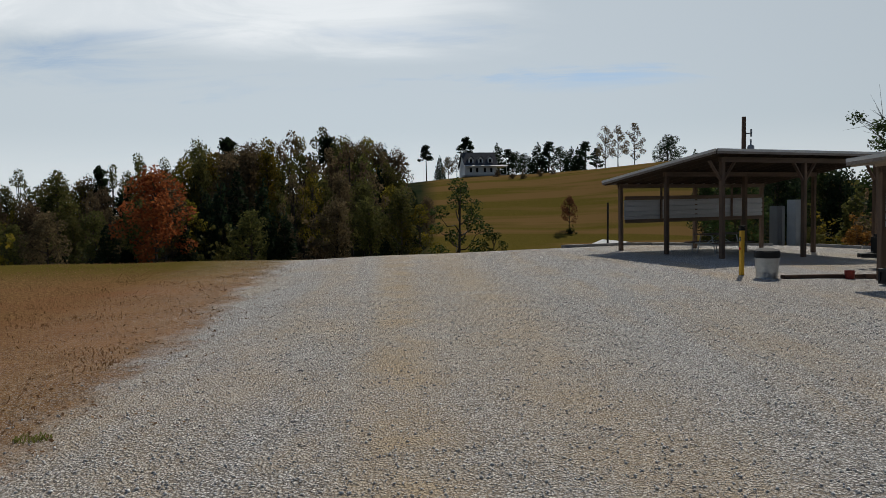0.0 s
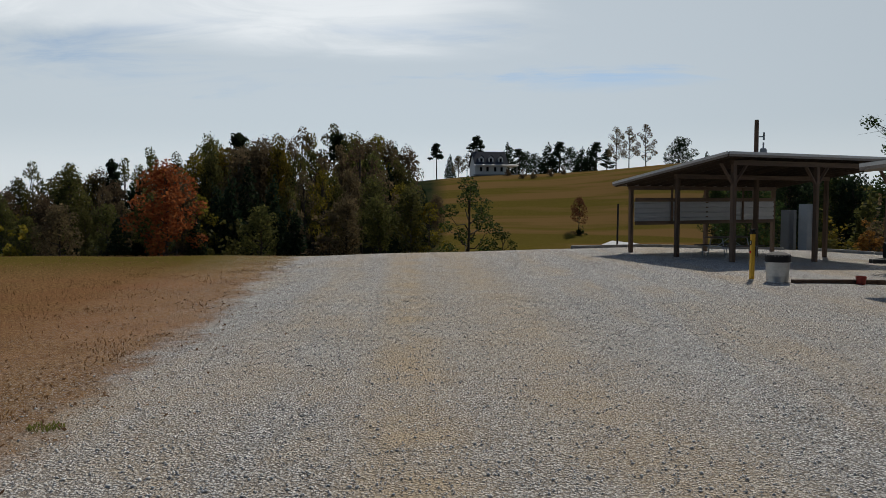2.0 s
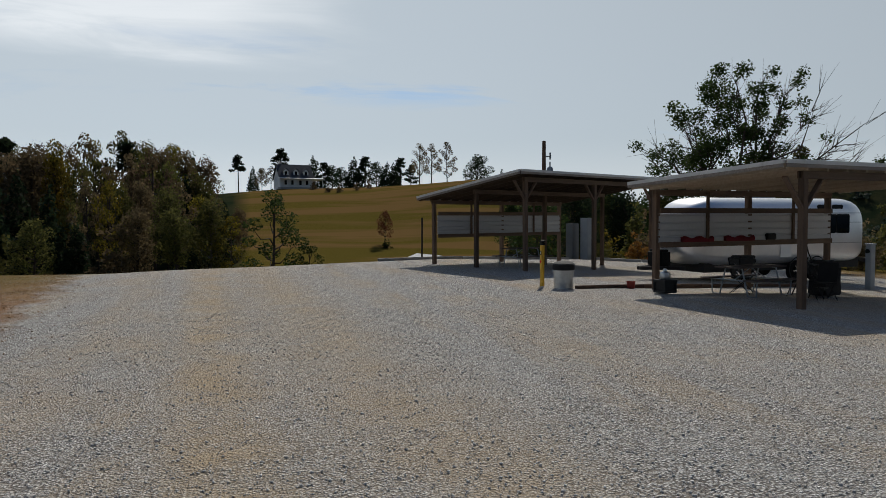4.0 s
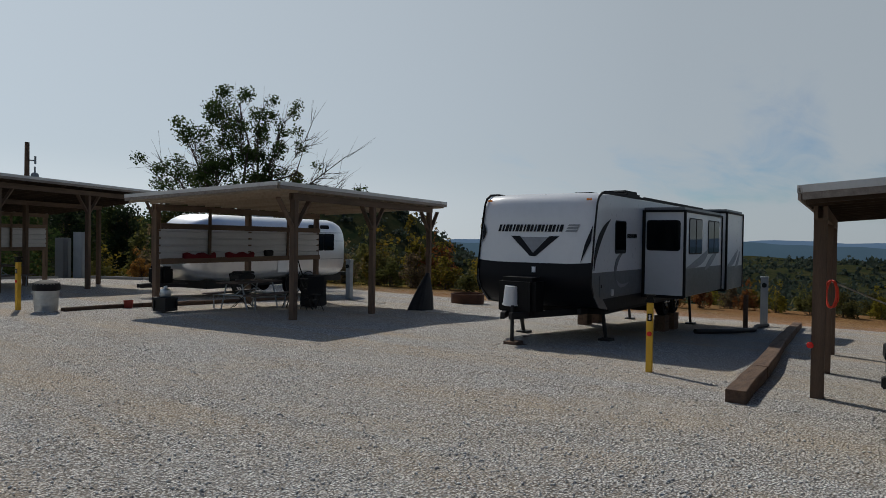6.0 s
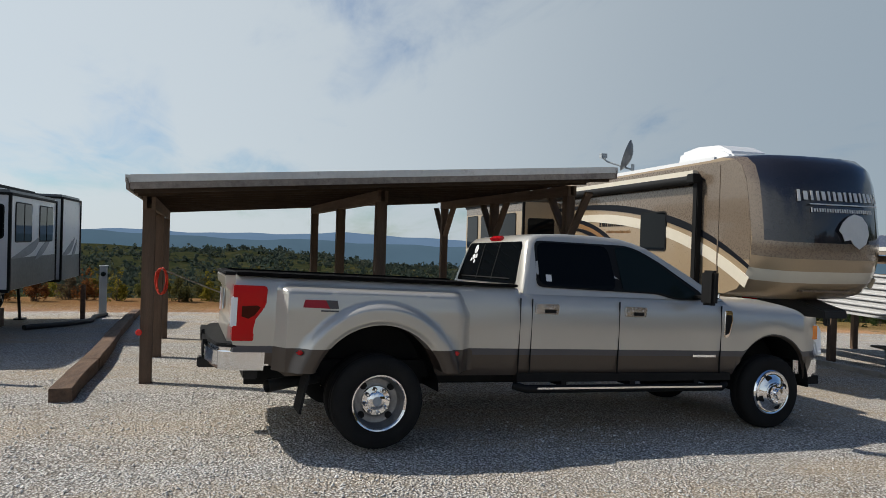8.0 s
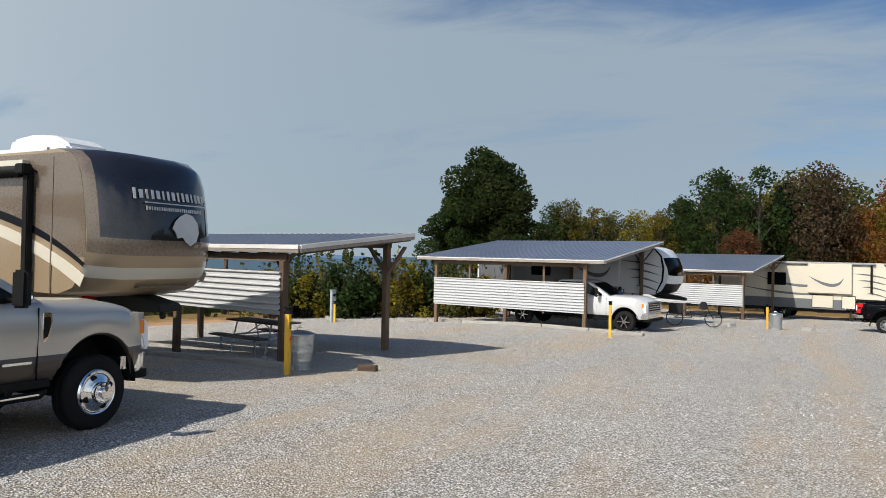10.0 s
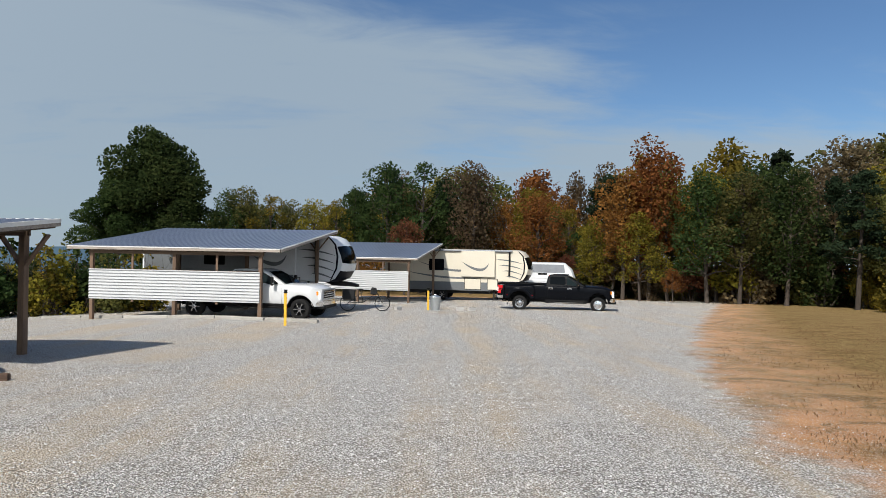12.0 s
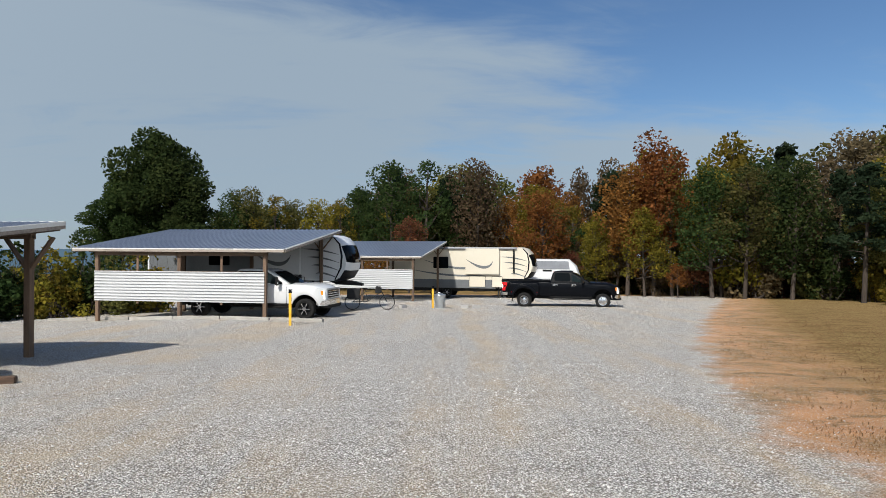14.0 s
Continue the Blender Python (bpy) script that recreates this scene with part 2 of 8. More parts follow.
YELLOW = material("yellow_post_paint", (0.72, 0.43, 0.04), (0.60, 0.34, 0.04), 0.6, big=3, small=30, bump=0.15, stretch=(3, 3, 0.8), dirt=(0.42, 0.26, 0.08), dirt_at=0.62)
RED_REFLECT = lamp_lens("red_reflector", (0.6, 0.02, 0.015))
RED_CLOTH = material("red_cloth", (0.17, 0.012, 0.02), (0.10, 0.008, 0.012), 0.9, big=4, small=50, bump=0.4)
RED_PAIL = material("faded_red_plastic", (0.30, 0.045, 0.03), (0.22, 0.035, 0.025), 0.5, big=4, small=40, bump=0.05)
ORANGE_CORD = material("orange_red_cord", (0.6, 0.06, 0.03), (0.45, 0.04, 0.02), 0.6, big=4, small=60, bump=0.2)
BLACK_CLOTH = material("black_tarpaulin", (0.012, 0.012, 0.013), (0.02, 0.02, 0.02), 0.75, big=2, small=30, bump=0.4)
RUBBER = material("tyre_rubber", (0.008, 0.008, 0.008), (0.016, 0.0155, 0.015), 0.85, spec=0.15, big=4, small=50, bump=0.3)
CHROME = material("chrome", (0.82, 0.82, 0.83), (0.72, 0.72, 0.73), 0.09, metal=1.0, big=3, small=20, bump=0.0, rough_vary=0.05)
ALLOY = material("wheel_alloy", (0.62, 0.62, 0.63), (0.46, 0.46, 0.47), 0.25, metal=1.0, big=5, small=40, bump=0.03)
GLASS_DARK = glass_material("dark_tinted_glass", (0.003, 0.004, 0.005))
GLASS_CAR = glass_material("car_glass", (0.008, 0.013, 0.014))
LAMP_DARK = lamp_lens("smoked_red_lens", (0.045, 0.003, 0.004))
RED_LENS = lamp_lens("red_tail_lamp", (0.46, 0.008, 0.012))
CLEAR_LENS = lamp_lens("clear_lamp_lens", (0.75, 0.76, 0.76))
AMBER_LENS = lamp_lens("amber_lamp_lens", (0.75, 0.22, 0.02))
PLASTIC_BLACK = material("black_plastic", (0.005, 0.005, 0.0055), (0.010, 0.010, 0.010), 0.6, spec=0.15, big=4, small=60, bump=0.1)
BED_BLACK = material("black_bed_cover", (0.004, 0.004, 0.004), (0.006, 0.006, 0.006), 0.8, spec=0.05, big=4, small=60, bump=0.1)
WHEEL_STEEL = material("dull_wheel_steel", (0.26, 0.26, 0.265), (0.17, 0.17, 0.175), 0.4, metal=0.8, big=8, small=50, bump=0.05)
PAINT_SILVER = material("silver_beige_car_paint", (0.50, 0.475, 0.425), (0.455, 0.43, 0.385), 0.3, metal=0.45, big=0.8, small=160, bump=0.0, coat=0.6, rough_vary=0.06)
PAINT_BRONZE = material("brown_lower_car_paint", (0.075, 0.058, 0.046), (0.058, 0.045, 0.036), 0.35, metal=0.3, big=0.8, small=160, bump=0.0, coat=0.4, dirt=(0.12, 0.09, 0.068), dirt_at=0.66)
PAINT_STRIPE = material("slate_stripe_paint", (0.075, 0.075, 0.085), (0.06, 0.06, 0.07), 0.35, metal=0.4, big=1, small=80, bump=0.0, coat=0.4)
PAINT_WHITE = material("white_car_paint", (0.54, 0.545, 0.55), (0.49, 0.495, 0.50), 0.25, big=0.8, small=100, bump=0.0, coat=0.6, rough_vary=0.05)
PAINT_BLACK = material("black_blue_car_paint", (0.0025, 0.003, 0.0045), (0.004, 0.0045, 0.006), 0.22, big=0.8, small=100, bump=0.0, coat=0.0, rough_vary=0.05, spec=0.08)
RV_WHITE = material("white_fibreglass", (0.64, 0.65, 0.66), (0.57, 0.58, 0.59), 0.3, big=0.5, small=8, bump=0.02, coat=0.3, dirt=(0.62, 0.60, 0.56), dirt_at=0.68)
RV_GREY = material("grey_fibreglass", (0.14, 0.15, 0.16), (0.10, 0.105, 0.11), 0.4, big=0.7, small=12, bump=0.02, coat=0.2)
RV_MID = material("mid_grey_decal", (0.24, 0.255, 0.275), (0.17, 0.18, 0.2), 0.4, big=1.5, small=12, bump=0.0, coat=0.2)
RV_BLACK = material("black_fibreglass", (0.004, 0.005, 0.008), (0.007, 0.008, 0.011), 0.45, big=1, small=12, bump=0.0, coat=0.0, spec=0.12)
RV_NAVY = material("navy_black_gelcoat", (0.011, 0.012, 0.018), (0.02, 0.019, 0.024), 0.16, big=0.8, small=12, bump=0.0, coat=0.7, rough_vary=0.04)
RV_TAN = material("tan_metallic_gelcoat", (0.36, 0.27, 0.17), (0.30, 0.22, 0.14), 0.3, metal=0.25, big=0.5, small=30, bump=0.0, coat=0.5)
RV_TAUPE = material("taupe_metallic_gelcoat", (0.20, 0.155, 0.115), (0.155, 0.12, 0.09), 0.28, metal=0.35, big=0.6, small=30, bump=0.0, coat=0.5)
RV_CREAM = material("cream_fibreglass", (0.58, 0.535, 0.44), (0.52, 0.475, 0.39), 0.35, big=0.5, small=9, bump=0.02, coat=0.3, dirt=(0.58, 0.53, 0.43), dirt_at=0.68)
RV_GOLD = material("gold_brown_decal", (0.22, 0.12, 0.05), (0.17, 0.09, 0.04), 0.4, big=2, small=30, bump=0.0)
RV_SILVER = material("pale_silver_decal", (0.62, 0.61, 0.58), (0.52, 0.51, 0.49), 0.35, metal=0.3, big=2, small=30, bump=0.0)
RV_RED = material("dark_red_decal", (0.30, 0.015, 0.03), (0.24, 0.012, 0.025), 0.4, big=2, small=30, bump=0.0)
ALUMINIUM = material("polished_aluminium_shell", (0.80, 0.81, 0.82), (0.70, 0.71, 0.73), 0.34, metal=0.7, big=0.9, small=7, bump=0.02, rough_vary=0.08)
ROOF_RUBBER = material("white_roof_membrane", (0.70, 0.70, 0.69), (0.58, 0.58, 0.56), 0.6, big=1, small=20, bump=0.05)
BARK = material("bark", (0.07, 0.055, 0.044), (0.036, 0.029, 0.024), 0.95, stretch=(5, 5, 0.8), big=2, small=16, bump=1.0, vary=0.2)
BARK_PALE = material("pale_bark", (0.15, 0.13, 0.11), (0.09, 0.078, 0.066), 0.95, stretch=(5, 5, 0.8), big=2, small=16, bump=0.8, vary=0.2)
HOUSE_WHITE = material("white_siding", (0.70, 0.71, 0.70), (0.60, 0.61, 0.6), 0.7, stretch=(1, 1, 8), big=1, small=6, bump=0.3)
HOUSE_ROOF = material("dark_shingles", (0.035, 0.04, 0.05), (0.055, 0.06, 0.07), 0.85, big=1, small=9, bump=0.6)
CONCRETE = material("concrete_block", (0.38, 0.37, 0.35), (0.28, 0.27, 0.26), 0.9, big=5, small=50, bump=0.5)
LEAF_GREEN = leaf_material("dark_green_leaves", (0.015, 0.028, 0.009), (0.034, 0.053, 0.016), (0.072, 0.090, 0.028))
LEAF_OLIVE = leaf_material("olive_leaves", (0.038, 0.044, 0.015), (0.090, 0.090, 0.027), (0.170, 0.145, 0.045))
LEAF_YELLOW = leaf_material("yellow_green_leaves", (0.048, 0.053, 0.011), (0.150, 0.122, 0.018), (0.29, 0.20, 0.027))
LEAF_ORANGE = leaf_material("orange_leaves", (0.080, 0.036, 0.013), (0.190, 0.080, 0.023), (0.31, 0.135, 0.036))
LEAF_RUST = leaf_material("rust_red_leaves", (0.13, 0.034, 0.014), (0.27, 0.075, 0.028), (0.37, 0.13, 0.045))
LEAF_RED = leaf_material("dull_red_leaves", (0.06, 0.026, 0.018), (0.125, 0.045, 0.026), (0.19, 0.08, 0.04))
LEAF_BROWN = leaf_material("brown_leaves", (0.061, 0.049, 0.029), (0.128, 0.095, 0.051), (0.207, 0.146, 0.079))
LEAF_PINE = leaf_material("pine_needles", (0.012, 0.022, 0.012), (0.022, 0.036, 0.018), (0.04, 0.055, 0.025))
GRASS_BLADE = leaf_material("grass_blades", (0.09, 0.12, 0.025), (0.18, 0.19, 0.05), (0.30, 0.26, 0.10))
LITTER = leaf_material("dead_leaves", (0.09, 0.05, 0.026), (0.19, 0.11, 0.055), (0.34, 0.22, 0.12))
DRY_BLADE = leaf_material("dry_grass_blades", (0.13, 0.07, 0.03), (0.22, 0.13, 0.06), (0.33, 0.22, 0.11))

# ---- mesh helpers ----


class Shape:
    """Collects faces, then links them as one mesh object."""

    def __init__(self):
        self.v, self.f, self.m = [], [], []

    def add(self, pts, faces, mi=0):
        n = len(self.v)
        self.v += [tuple(p) for p in pts]
        self.f += [tuple(n + i for i in f) for f in faces]
        self.m += [mi] * len(faces)
        return self

    def box(self, c, s, rot=(0, 0, 0), mi=0):
        h = Vector(s) / 2
        r = Euler([radians(a) for a in rot]).to_matrix()
        pts = [r @ Vector((sx * h.x, sy * h.y, sz * h.z)) + Vector(c) for sx in (-1, 1) for sy in (-1, 1) for sz in (-1, 1)]
        return self.add(pts, [(0, 1, 3, 2), (4, 6, 7, 5), (0, 4, 5, 1), (2, 3, 7, 6), (0, 2, 6, 4), (1, 5, 7, 3)], mi)

    def bar(self, p, q, w, h, mi=0, up=(0, 0, 1)):
        """A square timber from p to q."""
        p, q = Vector(p), Vector(q)
        d = (q - p).normalized()
        side = d.cross(Vector(up))
        side = side.normalized() if side.length > 1e-3 else Vector((1, 0, 0))
        top = side.cross(d).normalized()
        pts = [e + side * a * w / 2 + top * b * h / 2 for e in (p, q) for a, b in ((-1, -1), (1, -1), (1, 1), (-1, 1))]
        return self.add(pts, [(3, 2, 1, 0), (4, 5, 6, 7), (0, 1, 5, 4), (1, 2, 6, 5), (2, 3, 7, 6), (3, 0, 4, 7)], mi)

    def tube(self, path, radii, n=8, mi=0, cap=True):
        path = [Vector(p) for p in path]
        radii = radii if isinstance(radii, (list, tuple)) else [radii] * len(path)
        rings = []
        for i, p in enumerate(path):
            d = (path[min(i + 1, len(path) - 1)] - path[max(i - 1, 0)]).normalized()
            a = d.cross(Vector((0, 0, 1)) if abs(d.z) < 0.9 else Vector((1, 0, 0))).normalized()
            b = d.cross(a)
            rings.append([p + (a * math.cos(t) + b * math.sin(t)) * radii[i] for t in (2 * math.pi * k / n for k in range(n))])
        return self.loft(rings, mi, True, cap)

    def loft(self, rings, mi=0, closed=True, cap=False):
        n, k = len(rings[0]), len(self.v)
        for r in rings:
            self.v += [tuple(p) for p in r]
        for i in range(len(rings) - 1):
            for j in range(n if closed else n - 1):
                a, b = k + i * n + j, k + i * n + (j + 1) % n
                self.f.append((a, b, b + n, a + n))
                self.m.append(mi if not callable(mi) else mi(i, j))
        if cap:
            c = mi if not callable(mi) else mi(0, 0)
            self.f.append(tuple(k + j for j in reversed(range(n)))); self.m.append(c)
            self.f.append(tuple(k + (len(rings) - 1) * n + j for j in range(n))); self.m.append(c)
        return self

    def lathe(self, prof, n=28, mi=0, axis="y", at=(0, 0, 0)):
        """prof: (radius, along) pairs turned about an axis through at."""
        rings = []
        for r, a in prof:
            ring = []
            for k in range(n):
                t = 2 * math.pi * k / n
                c, s = r * math.cos(t), r * math.sin(t)
                p = {"y": (c, a, s), "z": (c, s, a), "x": (a, c, s)}[axis]
                ring.append((p[0] + at[0], p[1] + at[1], p[2] + at[2]))
            rings.append(ring)
        return self.loft(rings, mi)

    def plate(self, poly, y0, y1, mi=0, axis="y"):
        """A flat polygon given by two coordinates, with thickness along the third axis."""
        n = len(poly)
        put = {"y": lambda a, b, c: (a, c, b), "x": lambda a, b, c: (c, a, b), "z": lambda a, b, c: (a, b, c)}[axis]
        pts = [put(a, b, y0) for a, b in poly] + [put(a, b, y1) for a, b in poly]
        faces = [tuple(range(n)), tuple(range(2 * n - 1, n - 1, -1))] + [(i, n + i, n + (i + 1) % n, (i + 1) % n) for i in range(n)]
        return self.add(pts, faces, mi)

    def mesh(self, name, mats, smooth=False, bevel=0.0, seg=2):
        me = bpy.data.meshes.new(name)
        me.from_pydata(self.v, [], self.f)
        for m in mats if isinstance(mats, (list, tuple)) else [mats]:
            me.materials.append(m)
        me.polygons.foreach_set("material_index", self.m)
        bm = bmesh.new()
        bm.from_mesh(me)
        bmesh.ops.recalc_face_normals(bm, faces=bm.faces)
        if bevel:
            bmesh.ops.bevel(bm, geom=[e for e in bm.edges if len(e.link_faces) == 2 and e.calc_face_angle() > 0.5], offset=bevel, segments=seg, affect="EDGES", clamp_overlap=True)
        if smooth:
            for f in bm.faces:
                f.smooth = True
            for e in bm.edges:
                e.smooth = len(e.link_faces) == 2 and e.calc_face_angle() < 0.75
        bm.to_mesh(me)
        bm.free()
        return me


def part(name, shape, mats, parent=None, label="", smooth=False, bevel=0.0, at=None):
    """Links a shape as one mesh object under a thing or a part."""
    ob = new(name, shape if isinstance(shape, bpy.types.Mesh) else shape.mesh(name, mats, smooth, bevel))
    ob.parent = parent
    if at is not None:
        ob.matrix_basis = at
    return tagged(ob, label)


def thing(name, m, label, category, group="", kind=""):
    ob = new(name)
    ob.matrix_basis = m
    ob.empty_display_size = 0.2
    return tagged(ob, label, category, group, kind)


def smoothstep(a, b, x):
    t = np.clip((np.asarray(x, float) - a) / (b - a), 0, 1)
    return t * t * (3 - 2 * t)


# ---- the ground: a hilltop lot that falls away to a wooded valley ----


def height(x, y):
    x, y = np.asarray(x, float), np.asarray(y, float)
    z = -0.035 * np.logaddexp(0, (-y - 1) * 2.0) / 2.0
    z = z - 0.045 * np.logaddexp(0, (np.minimum(x, 26) - 9) * 1.5) / 1.5
    crest = 27.5 + 0.36 * np.clip(x, -5, 40)
    dn = np.clip(y - crest, 0, None)
    z = z - 6.0 * smoothstep(0, 34, dn)
    de = np.clip(x - 27, 0, None)
    z = z - 13 * smoothstep(0, 75, de) - 50 * smoothstep(60, 700, de)
    ds = np.clip(-y - 80, 0, None)
    z = z - 22 * smoothstep(0, 400, ds)
    dw = np.clip(-x - 60, 0, None)
    z = z - 20 * smoothstep(0, 400, dw)
    hill = 17.5 * smoothstep(80, 200, y) * np.exp(-(((x - 40) / 120) ** 2)) * (1 - 0.8 * smoothstep(260, 600, y))
    z = z + hill + 10 * smoothstep(0, 60, de) * smoothstep(90, 190, y) * np.exp(-(((x - 60) / 90) ** 2))
    far = smoothstep(170, 700, np.hypot(x, y))
    roll = np.sin(x / 171 + 1.3) * np.sin(y / 143 + 0.4) * 9 + np.sin(x / 83 + y / 97) * 4 + np.sin(x / 410 - y / 530 + 2) * 16
    z = z + far * roll
    # a wooded rise to the south-east of the valley
    z = z + 42 * np.exp(-(((x - 640) / 260) ** 2 + ((y + 330) / 210) ** 2)) * smoothstep(150, 500, np.hypot(x, y))
    z = z + 96 * np.exp(-(((x - 600) / 130) ** 2 + ((y - 545) / 150) ** 2))
    z = z + 9.5 * np.exp(-(((x - 86) / 36) ** 2 + ((y - 150) / 42) ** 2))
    return z


def h(x, y):
    return float(height(x, y))


WEST_EDGE = ((-70, -30), (-51, -21), (-25.5, -9.6), (-14.4, -5.5), (-7.6, -3.85), (0, -3.1), (7.7, -3.55), (14.7, -4.4), (24.7, -5.7), (40, -8))


def gravel_depth(x, y):
    """Metres inside the gravel's edge; below zero outside."""
    xw = np.interp(y, [a for a, _ in WEST_EDGE], [b for _, b in WEST_EDGE])
    d = np.minimum(x - xw, 24.0 + 0.08 * np.clip(y, 0, 40) - x)
    d = np.minimum(d, 29.3 + 0.36 * np.clip(x, -5, 30) - y)
    return np.minimum(d, y + 57)


def ground_material():
    m = bpy.data.materials.new("gravel_and_dry_grass")
    m.use_nodes = True
    nt = m.node_tree
    N, L = nt.nodes.new, nt.links.new
    bs = nt.nodes["Principled BSDF"]
    tc = N("ShaderNodeTexCoord")

    def noise_(scale, detail=6, rough=0.6, dist=0.0, vec=None):
        n = N("ShaderNodeTexNoise")
        n.inputs["Scale"].default_value, n.inputs["Detail"].default_value, n.inputs["Roughness"].default_value, n.inputs["Distortion"].default_value = scale, detail, rough, dist
        L(vec or tc.outputs["Object"], n.inputs["Vector"])
        return n.outputs[0]

    def rng(src, a, b, c=0.0, d=1.0):
        r = N("ShaderNodeMapRange")
        for i, v in enumerate((a, b, c, d)):
            r.inputs[i + 1].default_value = v
        L(src, r.inputs[0])
        return r.outputs[0]

    def mixc(f, a, b):
        x = N("ShaderNodeMix"); x.data_type = "RGBA"
        L(f, x.inputs["Factor"])
        for k, v in (("A", a), ("B", b)):
            if isinstance(v, tuple):
                x.inputs[k].default_value = (*v, 1)
            else:
                L(v, x.inputs[k])
        return x.outputs["Result"]

    def mth(op, a, b):
        x = N("ShaderNodeMath"); x.operation = op
        for i, v in enumerate((a, b)):
            if isinstance(v, (int, float)):
                x.inputs[i].default_value = v
            else:
                L(v, x.inputs[i])
        return x.outputs[0]

    at = N("ShaderNodeAttribute"); at.attribute_name = "inside"
    wd = N("ShaderNodeAttribute"); wd.attribute_name = "green"
    fo = N("ShaderNodeAttribute"); fo.attribute_name = "forest"
    # gravel: pale stones of many tones, finer dust, tan wheel tracks along the lane
    vor = N("ShaderNodeTexVoronoi"); vor.inputs["Scale"].default_value = 42; vor.inputs["Randomness"].default_value = 1.0
    L(tc.outputs["Object"], vor.inputs["Vector"])
    vor2 = N("ShaderNodeTexVoronoi"); vor2.inputs["Scale"].default_value = 85
    L(tc.outputs["Object"], vor2.inputs["Vector"])
    sepc = N("ShaderNodeSeparateColor"); L(vor.outputs["Color"], sepc.inputs[0])
    stone = mixc(sepc.outputs[0], (0.50, 0.475, 0.44), (0.90, 0.885, 0.85))
    # shade in the gaps between stones is painted as dark brown
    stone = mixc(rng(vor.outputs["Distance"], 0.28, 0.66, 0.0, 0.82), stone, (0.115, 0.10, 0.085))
    stone = mixc(rng(noise_(0.9, 8, 0.7), 0.42, 0.75, 0, 0.35), stone, (0.56, 0.54, 0.50))
    stone = mixc(rng(noise_(5.5, 6, 0.7), 0.50, 0.66, 0, 0.34), stone, (0.26, 0.22, 0.17))
    mp = N("ShaderNodeMapping"); mp.inputs["Scale"].default_value = (1.0, 0.10, 1.0); L(tc.outputs["Object"], mp.inputs[0])
    track = noise_(0.75, 5, 0.6, 0.4, mp.outputs[0])
    patch = noise_(0.35, 6, 0.65)
    tan = mth("MULTIPLY", rng(track, 0.42, 0.60), rng(patch, 0.36, 0.58))
    ln = N("ShaderNodeAttribute"); ln.attribute_name = "lane"
    tan = mth("MAXIMUM", mth("MULTIPLY", tan, 0.6), mth("MULTIPLY", ln.outputs["Fac"], rng(noise_(0.8, 8, 0.74), 0.36, 0.58, 0.35, 1.0)))
    stone = mixc(mth("MULTIPLY", tan, 0.85), stone, (0.50, 0.385, 0.25))
    # soil, dead lawn, green grass
    gn = noise_(14, 8, 0.75)
    soil = mixc(rng(noise_(1.3, 8, 0.7), 0.35, 0.7), (0.50, 0.265, 0.125), (0.38, 0.19, 0.088))
    lawn = mixc(rng(gn, 0.40, 0.64), (0.085, 0.045, 0.018), (0.31, 0.19, 0.085))
    lawn = mixc(rng(noise_(0.22, 5, 0.6), 0.42, 0.66, 0, 0.7), lawn, (0.22, 0.105, 0.052))
    sy = N("ShaderNodeSeparateXYZ"); L(tc.outputs["Object"], sy.inputs[0])
    mp3 = N("ShaderNodeMapping"); mp3.inputs["Scale"].default_value = (0.75, 1.15, 1.0); L(tc.outputs["Object"], mp3.inputs[0])
    tuft = noise_(1.15, 9, 0.78, 0.6, mp3.outputs[0])
    straw = mixc(rng(gn, 0.40, 0.64), (0.13, 0.088, 0.036), (0.30, 0.215, 0.098))
    straw = mixc(rng(tuft, 0.50, 0.62, 0, 0.75), straw, (0.105, 0.066, 0.026))
    lawn = mixc(rng(sy.outputs["Y"], 0.0, -12.0, 0.0, 0.85), lawn, straw)
    green = mixc(rng(gn, 0.35, 0.7), (0.062, 0.052, 0.011), (0.150, 0.112, 0.027))
    mp2 = N("ShaderNodeMapping"); mp2.inputs["Scale"].default_value = (0.02, 0.16, 0.3); L(tc.outputs["Object"], mp2.inputs[0])
    mown = noise_(1.0, 4, 0.55, 0.3, mp2.outputs[0])
    green = mixc(mth("MULTIPLY", rng(mown, 0.44, 0.56, 0, 0.8), rng(sy.outputs["Y"], 36.0, 60.0)), green, (0.165, 0.098, 0.040))
    edge = mth("ADD", at.outputs["Fac"], mth("MULTIPLY", mth("SUBTRACT", noise_(0.8, 9, 0.75), 0.5), 3.0))
    sx = N("ShaderNodeSeparateXYZ"); L(tc.outputs["Object"], sx.inputs[0])
    south = rng(sx.outputs["Y"], 6.0, -4.0, 0.22, 1.0)
    bare = mth("MULTIPLY", mth("MULTIPLY", rng(edge, -3.6, -0.7), south), rng(noise_(0.6, 7, 0.7), 0.34, 0.56))
    clumps = rng(tuft, 0.53, 0.60)
    bare = mth("MULTIPLY", bare, mth("SUBTRACT", 1.0, mth("MULTIPLY", clumps, 0.85)))
    land = mixc(wd.outputs["Fac"], lawn, green)
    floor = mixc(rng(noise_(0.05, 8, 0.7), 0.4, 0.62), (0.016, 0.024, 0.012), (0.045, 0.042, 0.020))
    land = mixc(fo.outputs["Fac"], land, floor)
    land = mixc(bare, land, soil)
    mixfac = rng(edge, -0.3, 0.4)
    sprinkle = mth("MULTIPLY", rng(edge, -3.4, 0.2), rng(noise_(55, 3, 0.6), 0.5, 0.6))
    fac = mth("MAXIMUM", mixfac, mth("MULTIPLY", sprinkle, 0.8))
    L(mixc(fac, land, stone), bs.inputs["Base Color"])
    bs.inputs["Roughness"].default_value = 0.95
    bs.inputs["Specular IOR Level"].default_value = 0.0
